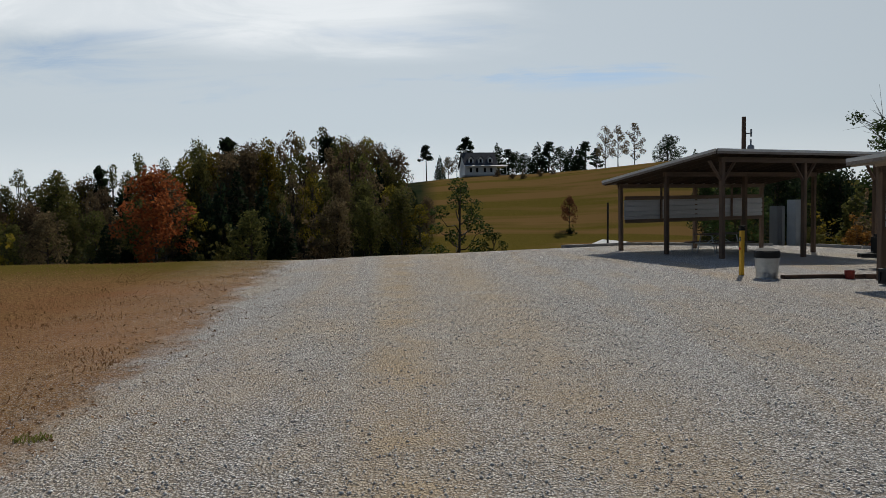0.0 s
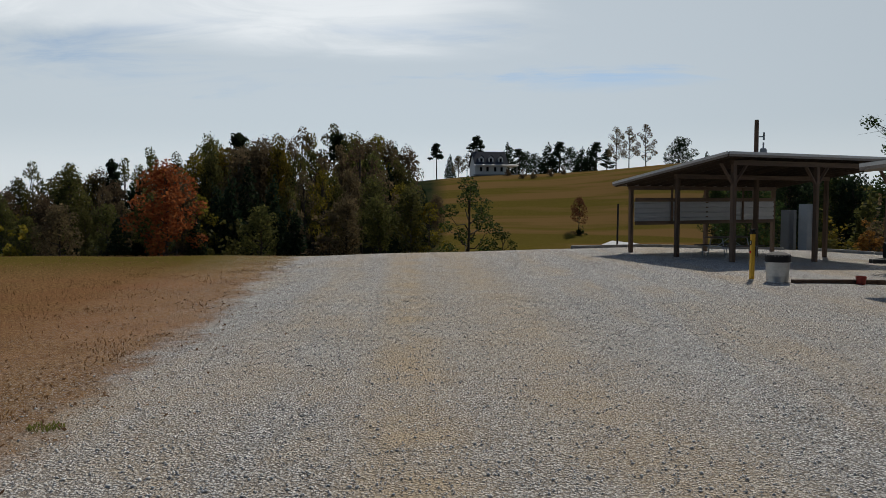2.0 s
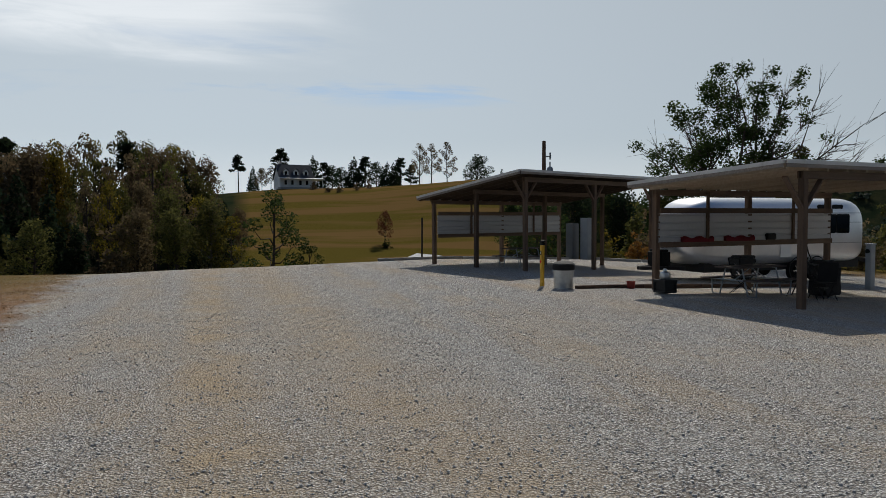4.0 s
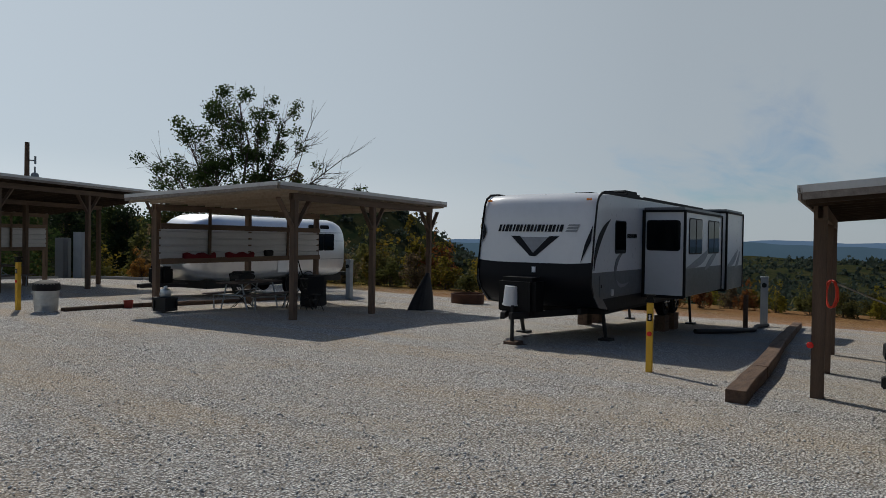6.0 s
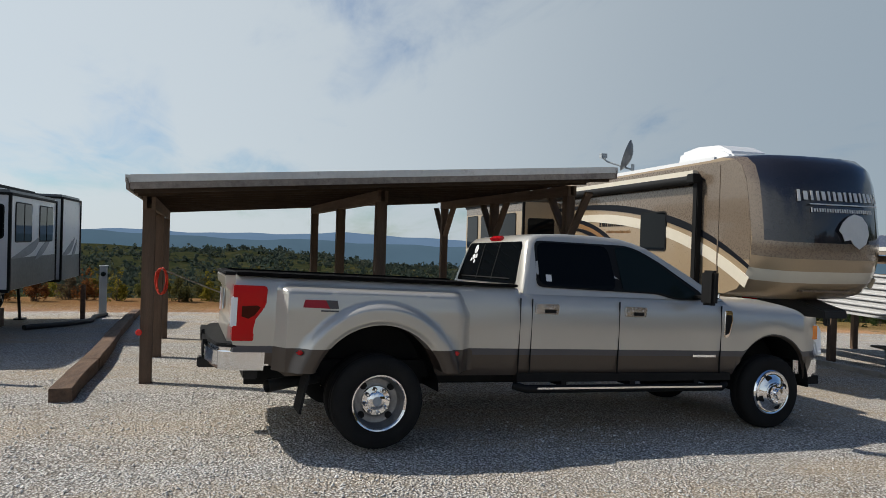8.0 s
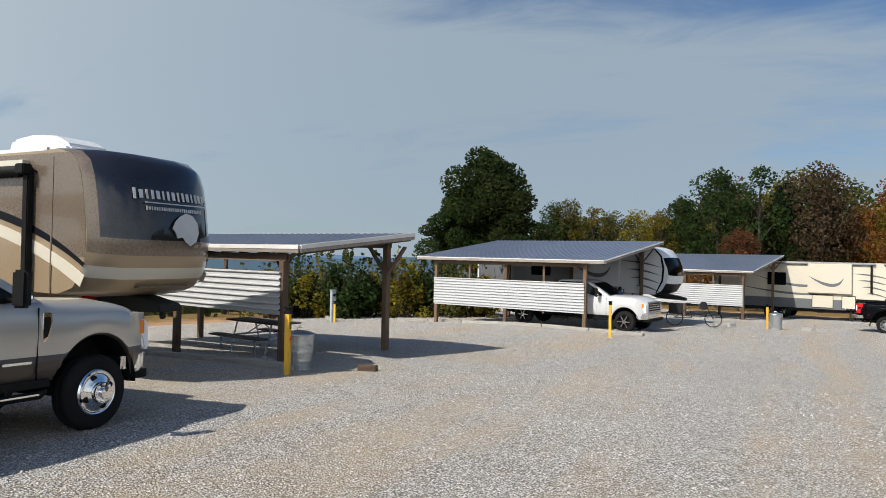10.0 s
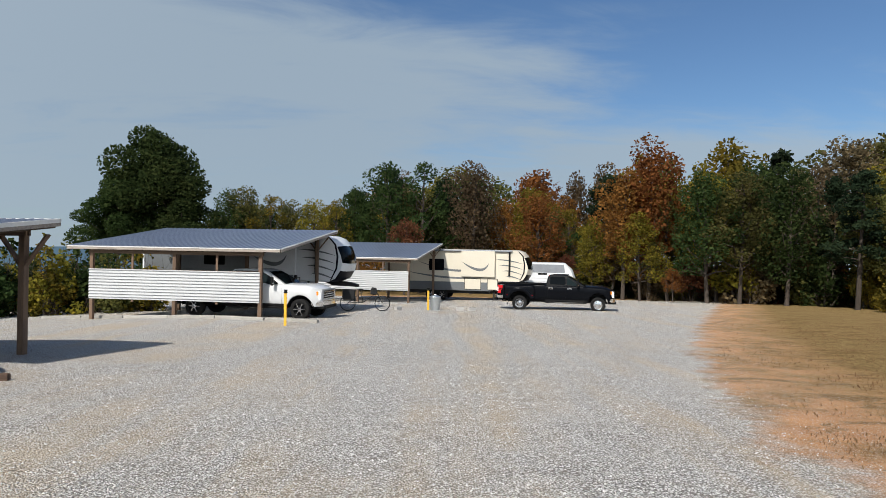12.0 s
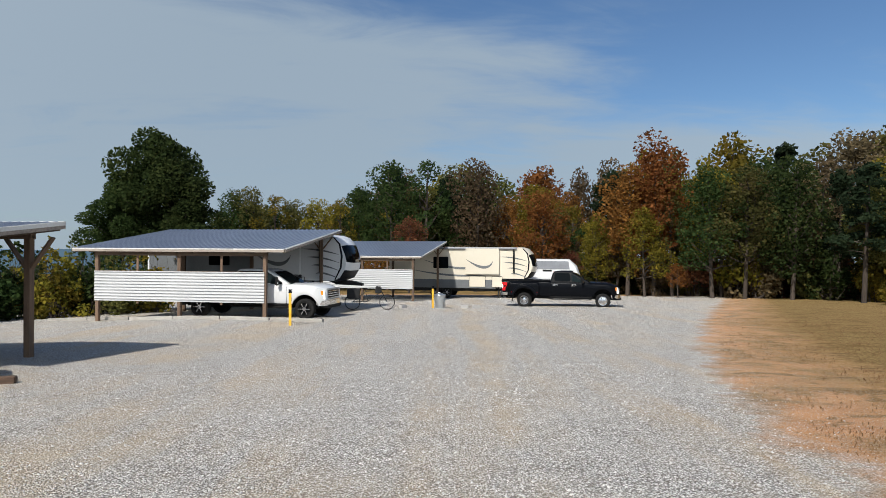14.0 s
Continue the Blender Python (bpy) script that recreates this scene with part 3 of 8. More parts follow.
    hgt = mth("ADD", mth("MULTIPLY", mth("SUBTRACT", 1.0, vor.outputs["Distance"]), 0.8), mth("MULTIPLY", vor2.outputs["Distance"], 0.25))
    hgt = mth("ADD", mth("MULTIPLY", hgt, mixfac), mth("MULTIPLY", gn, 1.2))
    bp = N("ShaderNodeBump"); bp.inputs["Strength"].default_value = 1.0; bp.inputs["Distance"].default_value = 0.035
    L(hgt, bp.inputs["Height"]); L(bp.outputs[0], bs.inputs["Normal"])
    return m


GROUND_MAT = ground_material()


def build_ground():
    na = 256
    radii = [0.0] + list(np.linspace(0.6, 60, 110)) + list(np.geomspace(61.5, 4900, 90))
    ang = np.linspace(0, 2 * np.pi, na, endpoint=False)
    R, A = np.meshgrid(radii[1:], ang, indexing="ij")
    x, y = (R * np.sin(A)).ravel(), (R * np.cos(A)).ravel()
    x, y = np.r_[0, x], np.r_[0, y]
    z = height(x, y)
    near = np.hypot(x, y) < 70
    z = z + near * (0.02 * np.sin(x * 0.9 + 0.5 * np.sin(y * 0.5)) * np.sin(y * 0.37 + 1))
    faces = [(0, 1 + (j + 1) % na, 1 + j) for j in range(na)]
    for i in range(len(radii) - 2):
        for j in range(na):
            a, b = 1 + i * na + j, 1 + i * na + (j + 1) % na
            faces.append((a, b, b + na, a + na))
    me = bpy.data.meshes.new("ground")
    me.from_pydata(np.c_[x, y, z].tolist(), [], faces)
    me.materials.append(GROUND_MAT)
    a = me.attributes.new("inside", "FLOAT", "POINT")
    a.data.foreach_set("value", np.clip(gravel_depth(x, y), -30, 30).astype(np.float32))
    g = me.attributes.new("green", "FLOAT", "POINT")
    gr = smoothstep(17, 26, y) * (1 - 0.45 * smoothstep(-1, 30, x) * smoothstep(40, 20, y)) + smoothstep(30, 60, np.hypot(x, y)) * smoothstep(20, 40, x)
    g.data.foreach_set("value", np.clip(gr, 0, 1).astype(np.float32))
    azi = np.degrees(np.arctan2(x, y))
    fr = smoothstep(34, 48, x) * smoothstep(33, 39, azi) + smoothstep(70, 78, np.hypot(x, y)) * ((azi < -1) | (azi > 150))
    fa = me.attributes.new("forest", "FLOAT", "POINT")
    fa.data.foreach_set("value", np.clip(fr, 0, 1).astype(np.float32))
    # two wheel ruts that run up the lane
    ru = x - (-0.30 - 0.062 * (y - 6))
    lane = (1.0 * np.exp(-(ru / 0.55) ** 2) + 0.75 * np.exp(-((ru - 1.8) / 1.0) ** 2) + 0.5 * np.exp(-((ru + 1.7) / 0.35) ** 2)) * smoothstep(1.0, 4.0, y)
    la = me.attributes.new("lane", "FLOAT", "POINT")
    la.data.foreach_set("value", np.clip(lane, 0, 1).astype(np.float32))
    me.shade_smooth()
    return tagged(new("ground", me), "pale gravel lot with dead lawn, bare orange soil and mown hillside", "ground", kind="structure")


def lay(x, y, yaw=0.0, dz=0.0):
    """A pose that stands on the ground, turned about the vertical."""
    return pose(x, y, h(x, y) + dz, 0, 0, yaw)


build_ground()


def build_stones():
    """Loose stones lying proud on the gravel nearest the walk."""
    rs = np.random.RandomState(3)
    n = 38000
    r = 3.2 + 11.5 * rs.rand(n) ** 1.25
    a = rs.uniform(-0.62, 3.75, n)
    x, y = r * np.sin(a), r * np.cos(a)
    keep = (gravel_depth(x, y) + rs.normal(0, 0.5, n) > 0.1)
    x, y = x[keep], y[keep]
    n = len(x)
    s = 0.007 + 0.011 * rs.rand(n) ** 2.2
    base = np.array([(1, 0, 0), (-1, 0, 0), (0, 1, 0), (0, -1, 0), (0, 0, 1), (0, 0, -1)], float)
    p = base[None] * s[:, None, None] * rs.uniform(0.6, 1.35, (n, 6, 1)) + rs.normal(0, 0.22, (n, 6, 3)) * s[:, None, None]
    p[:, :, 2] *= 0.7
    p[:, :, 0] += x[:, None]; p[:, :, 1] += y[:, None]; p[:, :, 2] += (height(x, y) + 0.25 * s + 0.004)[:, None]
    near = 0.02 * np.sin(x * 0.9 + 0.5 * np.sin(y * 0.5)) * np.sin(y * 0.37 + 1)
    p[:, :, 2] += near[:, None]
    t = np.array([(0, 2, 4), (2, 1, 4), (1, 3, 4), (3, 0, 4), (2, 0, 5), (1, 2, 5), (3, 1, 5), (0, 3, 5)])
    f = (t[None] + 6 * np.arange(n)[:, None, None]).reshape(-1, 3)
    me = bpy.data.meshes.new("loose_gravel")
    me.vertices.add(6 * n); me.vertices.foreach_set("co", p.ravel())
    me.loops.add(f.size); me.loops.foreach_set("vertex_index", f.ravel().astype(np.int32))
    me.polygons.add(len(f)); me.polygons.foreach_set("loop_start", np.arange(0, f.size, 3, dtype=np.int32))
    me.update(calc_edges=True)
    m = leaf_material("gravel_stones", (0.36, 0.345, 0.32), (0.60, 0.585, 0.555), (0.88, 0.865, 0.83))
    nt = m.node_tree
    nt.links.new(nt.nodes["Principled BSDF"].outputs[0], nt.nodes["Material Output"].inputs[0])
    nt.nodes["Principled BSDF"].inputs["Roughness"].default_value = 0.9
    me.materials.append(m)
    tagged(new("loose_gravel", me), "loose pale grey limestone gravel lying on the lot", "gravel", kind="stuff")


build_stones()

# ---- picnic pavilions ----


def corrugated(length, width, pitch, depth, thick=0.012):
    """A ribbed sheet: the ribs run along y and repeat along x."""
    n = max(2, int(round(length / pitch)))
    xs, zs = [], []
    step = length / n
    for i in range(n):
        for u, z in ((0.0, 0), (0.62, 0), (0.72, depth), (0.90, depth)):
            xs.append((i + u) * step); zs.append(z)
    xs.append(length); zs.append(0)
    s = Shape()
    top = [[(x, y, z) for x, z in zip(xs, zs)] for y in (0, width)]
    low = [[(x, y, z - thick) for x, z in zip(xs, zs)] for y in (0, width)]
    s.loft(top, closed=False); s.loft([low[1], low[0]], closed=False)
    s.loft([low[0], top[0]], closed=False); s.loft([top[1], low[1]], closed=False)
    return s


def pavilion(x, y, yaw, width, length, z_high, z_low, over, side, label, rows=2, panel=None, deck=None, braces=True, panel_rails=True, inner=False, trim=0.085):
    """An open shed on posts. Local x runs away from the lane, y from the high eave to the low one; the roof heights are above datum."""
    c, s_ = math.cos(yaw), math.sin(yaw)
    th = thing("picnic_pavilion", pose(x, y, 0, 0, 0, math.degrees(yaw)), label, "pavilion", "picnic pavilions")
    at = lambda lx, ly: h(x + c * lx - s_ * ly, y + s_ * lx + c * ly)
    slope = (z_low - z_high) / (width + 2 * side)
    top = lambda ly: z_high + slope * (ly + side)
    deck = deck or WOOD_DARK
    ang = math.degrees(math.atan(slope))
    beam_h = 0.16
    ys = [width * j / (rows - 1) for j in range(rows)]
    for ly in ys:
        zt = top(ly) - 0.19
        for i in range(3):
            lx = length * i / 2
            zb = at(lx, ly) - 0.1
            lean = random.uniform(-0.012, 0.012)
            part("post", Shape().bar((lx + lean, ly, zb), (lx, ly, zt - beam_h + 0.02), 0.145, 0.145, up=(0, 1, 0)), WOOD_POST, th, bevel=0.006)
            if braces and ly == 0:
                for d in (-1, 1):
                    if 0 <= lx + d * 0.5 <= length + 0.6 or i in (0, 2):
                        part("brace", Shape().bar((lx + d * 0.06, ly, zt - beam_h - 0.62), (lx + d * 0.58, ly, zt - beam_h + 0.03), 0.04, 0.12, up=(0, 1, 0)), WOOD_POST, th)
        part("beam", Shape().bar((-0.1, ly - 0.05, zt - beam_h / 2), (length + 0.1, ly - 0.05, zt - beam_h / 2), 0.045, beam_h).bar((-0.1, ly + 0.05, zt - beam_h / 2), (length + 0.1, ly + 0.05, zt - beam_h / 2), 0.045, beam_h), WOOD_BEAM, th)
    n = int((length + 2 * over) / 0.61)
    for i in range(n + 1):
        lx = -over + 0.06 + (length + 2 * over - 0.12) * i / n
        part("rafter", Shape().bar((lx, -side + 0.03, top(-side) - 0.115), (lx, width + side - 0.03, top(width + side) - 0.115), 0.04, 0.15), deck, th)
    board = Shape()
    k = int((width + 2 * side) / 0.3)
    for j in range(k):
        a, b = -side + (width + 2 * side) * j / k, -side + (width + 2 * side) * (j + 1) / k - 0.012
        board.bar((-over + 0.02, (a + b) / 2, top((a + b) / 2) - 0.035), (length + over - 0.02, (a + b) / 2, top((a + b) / 2) - 0.035), b - a, 0.016, up=(0, -math.sin(math.radians(ang)), math.cos(math.radians(ang))))
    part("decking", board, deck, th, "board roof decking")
    sheet = corrugated(length + 2 * over + 0.06, (width + 2 * side + 0.06) / math.cos(math.radians(ang)), 0.23, 0.022)
    part("roof_sheet", sheet, ROOF_METAL, th, "ribbed galvanised roof sheet", at=Matrix.Translation((-over - 0.03, -side - 0.03, top(-side) - 0.008)) @ pose(0, 0, 0, ang, 0, 0))
    for name, p, q in (("fascia", (-over - 0.02, -side - 0.045, top(-side) - 0.085), (length + over + 0.02, -side - 0.045, top(-side) - 0.085)),
                       ("fascia", (-over - 0.045, -side, top(-side) - 0.085), (-over - 0.045, width + side, top(width + side) - 0.085)),
                       ("fascia", (length + over + 0.045, -side, top(-side) - 0.085), (length + over + 0.045, width + side, top(width + side) - 0.085)),
                       ("fascia", (-over - 0.02, width + side + 0.03, top(width + side) - 0.085), (length + over + 0.02, width + side + 0.03, top(width + side) - 0.085))):
        part(name, Shape().bar(p, q, 0.03, 0.13), WOOD_FASCIA, th)
        up = Vector((0, 0, 0.055))
        part("edge_trim", Shape().bar(Vector(p) + up, Vector(q) + up, 0.05, trim), TRIM_WHITE, th, "pale metal edge trim")
    if panel:
        z0, z1, x0, x1 = panel
        yy = width + (-0.09 if inner else 0.09)
        sh = corrugated(z1 - z0, x1 - x0, 0.2 if inner else 0.125, 0.035 if inner else 0.04, 0.006)
        part("side_panel", sh, PANEL_WHITE, th, "white corrugated metal windbreak", at=Matrix.Translation((x0, yy, z0)) @ Matrix(((0, 1, 0, 0), (0, 0, 1, 0), (1, 0, 0, 0), (0, 0, 0, 1))))
        if panel_rails:
            for zz in ((z0 - 0.06, z1 + 0.08) if inner else (z0 + 0.05, (z0 + z1) / 2, z1 - 0.04)):
                part("rail", Shape().bar((x0, yy - 0.05, zz), (x1, yy - 0.05, zz), 0.045, 0.15 if inner else 0.1), WOOD_BEAM, th)
            for i in (1, 3):
                lx = length * i / 4
                part("stud", Shape().bar((lx, yy - 0.05, z0 - 0.1), (lx, yy - 0.05, top(width) - 0.25), 0.09, 0.045, up=(0, 1, 0)), WOOD_POST, th)
    return th


PAV1 = pavilion(9.57, 23.5, 0.427, 5.2, 7.96, 3.60, 2.80, 0.6, 0.34, "open timber picnic pavilion with pale metal roof edge", rows=3, panel=(1.22, 2.02, 0.1, 7.9), inner=True)
PAV2 = pavilion(11.28, 12.29, 0.166, 4.41, 6.89, 3.04, 2.81, 0.78, 0.18, "open timber picnic pavilion with pale board ceiling and white windbreak", panel=(1.20, 1.98, 0.0, 6.9), deck=WOOD_PALE, inner=True)
PAV3 = pavilion(10.22, -4.60, 0.078, 5.97, 5.6, 2.97, 2.48, 0.95, 0.15, "open timber carport pavilion behind the silver truck", rows=3)
PAV4 = pavilion(8.78, -15.09, -0.194, 3.24, 7.66, 2.385, 2.003, 0.66, 0.18, "open timber picnic pavilion with white windbreak and tin roof", panel=(0.55, 1.45, 0.0, 7.6))
PAV5 = pavilion(5.91, -34.77, -0.157, 6.9, 7.32, 2.79, 1.83, 0.9, 0.29, "open timber carport pavilion with blue-grey tin roof and white windbreak", panel=(-0.35, 0.88, 0.0, 7.4), trim=0.04)
PAV6 = pavilion(0.12, -51.56, -0.231, 6.93, 6.9, 2.41, 1.375, 0.56, 0.18, "farther timber carport pavilion with blue-grey tin roof", panel=(-0.75, 0.5, 0.0, 7.0), trim=0.04)

# ---- vehicles ----


def wheel_pair(prefix, parent, x, y, r, w, out, style, mats=None, hub=0.0):
    """A wheel as tyre > rim, with its axle along y; out is +1 or -1, the side that it faces."""
    t = Shape()
    prof = [(r * 0.60, -w / 2 + 0.02), (r * 0.70, -w / 2), (r * 0.90, -w / 2), (r * 0.975, -w / 2 + 0.025), (r, -w / 2 + 0.06), (r, -0.01), (r * 0.985, 0), (r, 0.01), (r, w / 2 - 0.06), (r * 0.975, w / 2 - 0.025), (r * 0.90, w / 2), (r * 0.70, w / 2), (r * 0.60, w / 2 - 0.02)]
    t.lathe(prof, 40)
    ty = part("tyre", t, RUBBER, parent, smooth=True, at=pose(x, y, r))
    s = Shape()
    o = out
    if style == "deep":  # the dished outer wheel of a twin axle
        s.lathe([(r * 0.62, o * (w / 2 - 0.01)), (r * 0.595, o * (w / 2 + 0.006)), (r * 0.565, o * (w / 2 + 0.002)), (r * 0.55, o * (w / 2 - 0.012))], 44)
        s.lathe([(r * 0.55, o * (w / 2 - 0.012)), (r * 0.52, o * (w / 2 - 0.08)), (r * 0.47, o * (w / 2 - 0.12)), (r * 0.36, o * (w / 2 - 0.13)), (r * 0.33, o * (w / 2 - 0.125))], 44, mi=1)
        s.lathe([(r * 0.33, o * (w / 2 - 0.125)), (r * 0.31, o * (w / 2 - 0.115)), (r * 0.2, o * (w / 2 - 0.11)), (r * 0.19, o * (w / 2 - 0.085)), (r * 0.13, o * (w / 2 - 0.075)), (0, o * (w / 2 - 0.073))], 40)
        for k in range(8):
            t = 2 * math.pi * k / 8 + 0.2
            s.lathe([(0.019, o * (w / 2 - 0.125)), (0.018, o * (w / 2 - 0.075)), (0.008, o * (w / 2 - 0.065)), (0.0, o * (w / 2 - 0.065))], 8, at=(r * 0.26 * math.cos(t), 0, r * 0.26 * math.sin(t)))
        part("rim", s, [CHROME, WHEEL_STEEL], ty, "polished dished rim", smooth=True)
        part("hub_cap", Shape().lathe([(r * 0.1, o * (w / 2 - 0.074)), (r * 0.085, o * (w / 2 - 0.066)), (0, o * (w / 2 - 0.065))], 20), STEEL_GREY, ty, "grey hub emblem disc")
        for k in range(4):
            a = 2 * math.pi * k / 4 + 0.75
            part("rim_hole", Shape().lathe([(0.034, o * (w / 2 - 0.14)), (0.031, o * (w / 2 - 0.112)), (0, o * (w / 2 - 0.112))], 14, at=(r * 0.435 * math.cos(a), 0, r * 0.435 * math.sin(a))), PLASTIC_BLACK, ty)
    elif style == "hub":  # the bulging front wheel of a twin axle truck
        s.lathe([(r * 0.62, o * (w / 2 - 0.01)), (r * 0.585, o * (w / 2 + 0.004)), (r * 0.55, o * (w / 2 - 0.004)), (r * 0.46, o * (w / 2 + 0.0)), (r * 0.33, o * (w / 2 + 0.035)), (r * 0.29, o * (w / 2 + 0.04)), (r * 0.27, o * (w / 2 + 0.085)), (r * 0.16, o * (w / 2 + 0.09)), (r * 0.15, o * (w / 2 + 0.13)), (0, o * (w / 2 + 0.135))], 40)
        for k in range(8):
            a = 2 * math.pi * k / 8
            s.lathe([(0.016, o * (w / 2 + 0.03)), (0.016, o * (w / 2 + 0.10)), (0, o * (w / 2 + 0.10))], 8, at=(r * 0.225 * math.cos(a), 0, r * 0.225 * math.sin(a)))
        part("rim", s, CHROME, ty, "chromed front rim", smooth=True)
        for k in range(4):
            a = 2 * math.pi * k / 4 + 0.4
            part("rim_hole", Shape().lathe([(0.04, o * (w / 2 - 0.01)), (0.034, o * (w / 2 + 0.022)), (0, o * (w / 2 + 0.022))], 10, at=(r * 0.40 * math.cos(a), 0, r * 0.40 * math.sin(a))), PLASTIC_BLACK, ty)
    else:
        s.lathe([(r * 0.66, o * (w / 2 - 0.01)), (r * 0.63, o * (w / 2 + 0.002)), (r * 0.60, o * (w / 2 - 0.02)), (r * 0.58, o * (w / 2 - 0.08)), (r * 0.2, o * (w / 2 - 0.09)), (0, o * (w / 2 - 0.09))], 32, mi=1)
        for k in range(6):
            a = 2 * math.pi * k / 6
            s.bar((r * 0.12 * math.cos(a), o * (w / 2 - 0.02), r * 0.12 * math.sin(a)), (r * 0.62 * math.cos(a), o * (w / 2 - 0.012), r * 0.62 * math.sin(a)), 0.03, 0.075, mi=0, up=(0, 1, 0))
        s.lathe([(r * 0.2, o * (w / 2 - 0.05)), (r * 0.19, o * (w / 2 + 0.0)), (0, o * (w / 2 + 0.005))], 16, mi=0)
        part("rim", s, [ALLOY, PLASTIC_BLACK], ty, "six-spoke alloy rim", smooth=True)
    return ty


def pickup(name, m, label, paint, lower, stripe, dually, wb=4.47, handle=CHROME, grille="plain"):
    """A crew-cab pickup. Origin on the ground under the rear axle; x points forwards."""
    th = thing(name, m, label, "pickup truck", "parked pickup trucks")
    R = 0.405
    za = 0.45
    arch = {0: (0.60, 0.62), wb: (0.54, 0.57)} if dually else {0: (0.55, 0.52), wb: (0.55, 0.53)}
    xr, xf = -1.22, wb + 0.86
    xc, xw = 1.40, wb - 0.72  # back of the cab, foot of the windscreen
    xs = set(np.round(np.linspace(xr, xf, 46), 3))
    for ax, (ra, _) in arch.items():
        xs |= set(np.round(ax + ra * np.sin(np.linspace(-1.57, 1.57, 21)), 3))
    xs |= {xc - 0.02, xc, round(xw, 3)}
    xs = sorted(xs)

    def opening(x, low):
        for ax, (ra, rz) in arch.items():
            if abs(x - ax) < ra:
                low = max(low, za + rz * math.sqrt(max(0, 1 - ((x - ax) / ra) ** 2)))
        return low

    def zbot(x):
        return opening(x, 0.70 if x < -0.86 else 0.60 if x < wb - 0.4 else 0.54)

    def wide(x):
        w = 0.985
        if x > wb + 0.25:
            w -= 0.24 * ((x - wb - 0.25) / 0.62) ** 2.2
        return w - (0.02 if x < xr + 0.1 else 0)

    def ztop(x):
        if x < xc - 0.01:
            return 1.445
        if x < xw:
            return 1.40
        u = (x - xw) / (xf - xw)
        return 1.405 - 0.045 * u - 0.20 * max(0, (u - 0.55) / 0.45) ** 2.0

    def ring(x):
        w, zb, zt = wide(x), zbot(x), ztop(x)
        zs = [zb, max(zb + 0.01, 0.70), max(zb + 0.02, 0.80), max(zb + 0.03, 0.86), max(zb + 0.05, 1.06), max(zb + 0.06, 1.24), zt - 0.07, zt - 0.022, zt]
        ys = [w - 0.05, w - 0.012, w - 0.002, w + 0.002, w + 0.012, w + 0.004, w - 0.018, w - 0.045, w - 0.10]
        if x > xw:
            ys[6:] = [w - 0.035, w - 0.10, w - 0.21]
        crown = zt + (0.04 if x > xw else 0)
        mid = [(x, 0.45, crown), (x, -0.45, crown)]
        return [(x, y, z) for y, z in zip(ys, zs)] + mid + [(x, -y, z) for y, z in zip(reversed(ys), reversed(zs))]

    rings = [ring(x) for x in xs]
    n = len(rings[0])

    def which(i, j):
        k = min(j, n - 2 - j)
        return 1 if k <= 1 else 2 if k == 2 else 0

    body = Shape().loft(rings, which, False)
    for rg in (rings[0], rings[-1]):
        k = len(body.v)
        body.v += rg
        half = n // 2
        for j in range(half - 1 + (n % 2)):
            body.f.append((k + j, k + j + 1, k + n - 2 - j, k + n - 1 - j)); body.m.append(1 if j < 2 else 2 if j == 2 else 0)
    part("body", body, [paint, lower, stripe], th, smooth=True)
    under = Shape().box(((xr + xf) / 2, 0, 0.62), (xf - xr - 0.3, 1.30, 0.16))
    under.box(((xr + xf) / 2 - 0.2, 0.42, 0.53), (xf - xr - 0.7, 0.09, 0.16)).box(((xr + xf) / 2 - 0.2, -0.42, 0.53), (xf - xr - 0.7, 0.09, 0.16))
    for ax, (ra, rz) in arch.items():
        under.box((ax, 0, 0.40), (0.13, 1.2, 0.13))
        rings2 = [[(ax + (ra + 0.015) * math.cos(t), sy, za + (rz + 0.015) * math.sin(t)) for t in np.linspace(0, math.pi, 18)] for sy in (-0.955, -0.5, 0.5, 0.955)]
        under.loft(rings2, 0, False)
        for sy in (-0.5, 0.5):
            under.add([(ax + (ra + 0.015) * math.cos(t), sy, za + (rz + 0.015) * math.sin(t)) for t in np.linspace(0, math.pi, 18)], [tuple(range(18))])
    part("chassis", under, PLASTIC_BLACK, th)
    # cab above the belt line: a side outline, drawn in at its rim so that the edges are round
    prof = [(xc + 0.02, 1.38), (xc + 0.07, 1.60), (xc + 0.12, 1.80), (xc + 0.155, 1.90), (xc + 0.21, 1.955), (xc + 0.32, 1.985), (xc + 0.62, 2.005), (xc + 0.95, 2.01), (xc + 1.25, 2.0), (xw - 1.02, 1.965), (xw - 0.86, 1.915), (xw - 0.70, 1.83), (xw - 0.35, 1.63), (xw + 0.06, 1.39)]
    cx, cz = xc + 1.1, 1.62
    yy = lambda z: 0.935 - 0.21 * float(smoothstep(1.36, 2.10, z)) - 0.03 * float(smoothstep(1.85, 2.05, z))

    def inset(d):
        out = []
        for x, z in prof:
            v = Vector((x - cx, z - cz))
            k = d / max(0.2, v.length)
            out.append((x - v.x * k, z - v.y * k if z > 1.45 else z))
        return out

    cab_rings = []
    for sgn, steps in ((1, ((0.055, 0.0), (0.02, 0.006), (0.004, 0.03), (0.0, 0.09), (-0.008, 0.35))), (-1, ((-0.008, 0.35), (0.0, 0.09), (0.004, 0.03), (0.02, 0.006), (0.055, 0.0)))):
        for d, inn in steps:
            cab_rings.append([(x, sgn * (yy(z) - inn), z) for x, z in inset(d)])
    cab = Shape().loft(cab_rings, 0, False)
    for rg in (cab_rings[0], cab_rings[-1]):
        cab.add(rg, [tuple(range(len(rg)))])
    part("cab", cab, paint, th, smooth=True)
    xb = xc + 1.13
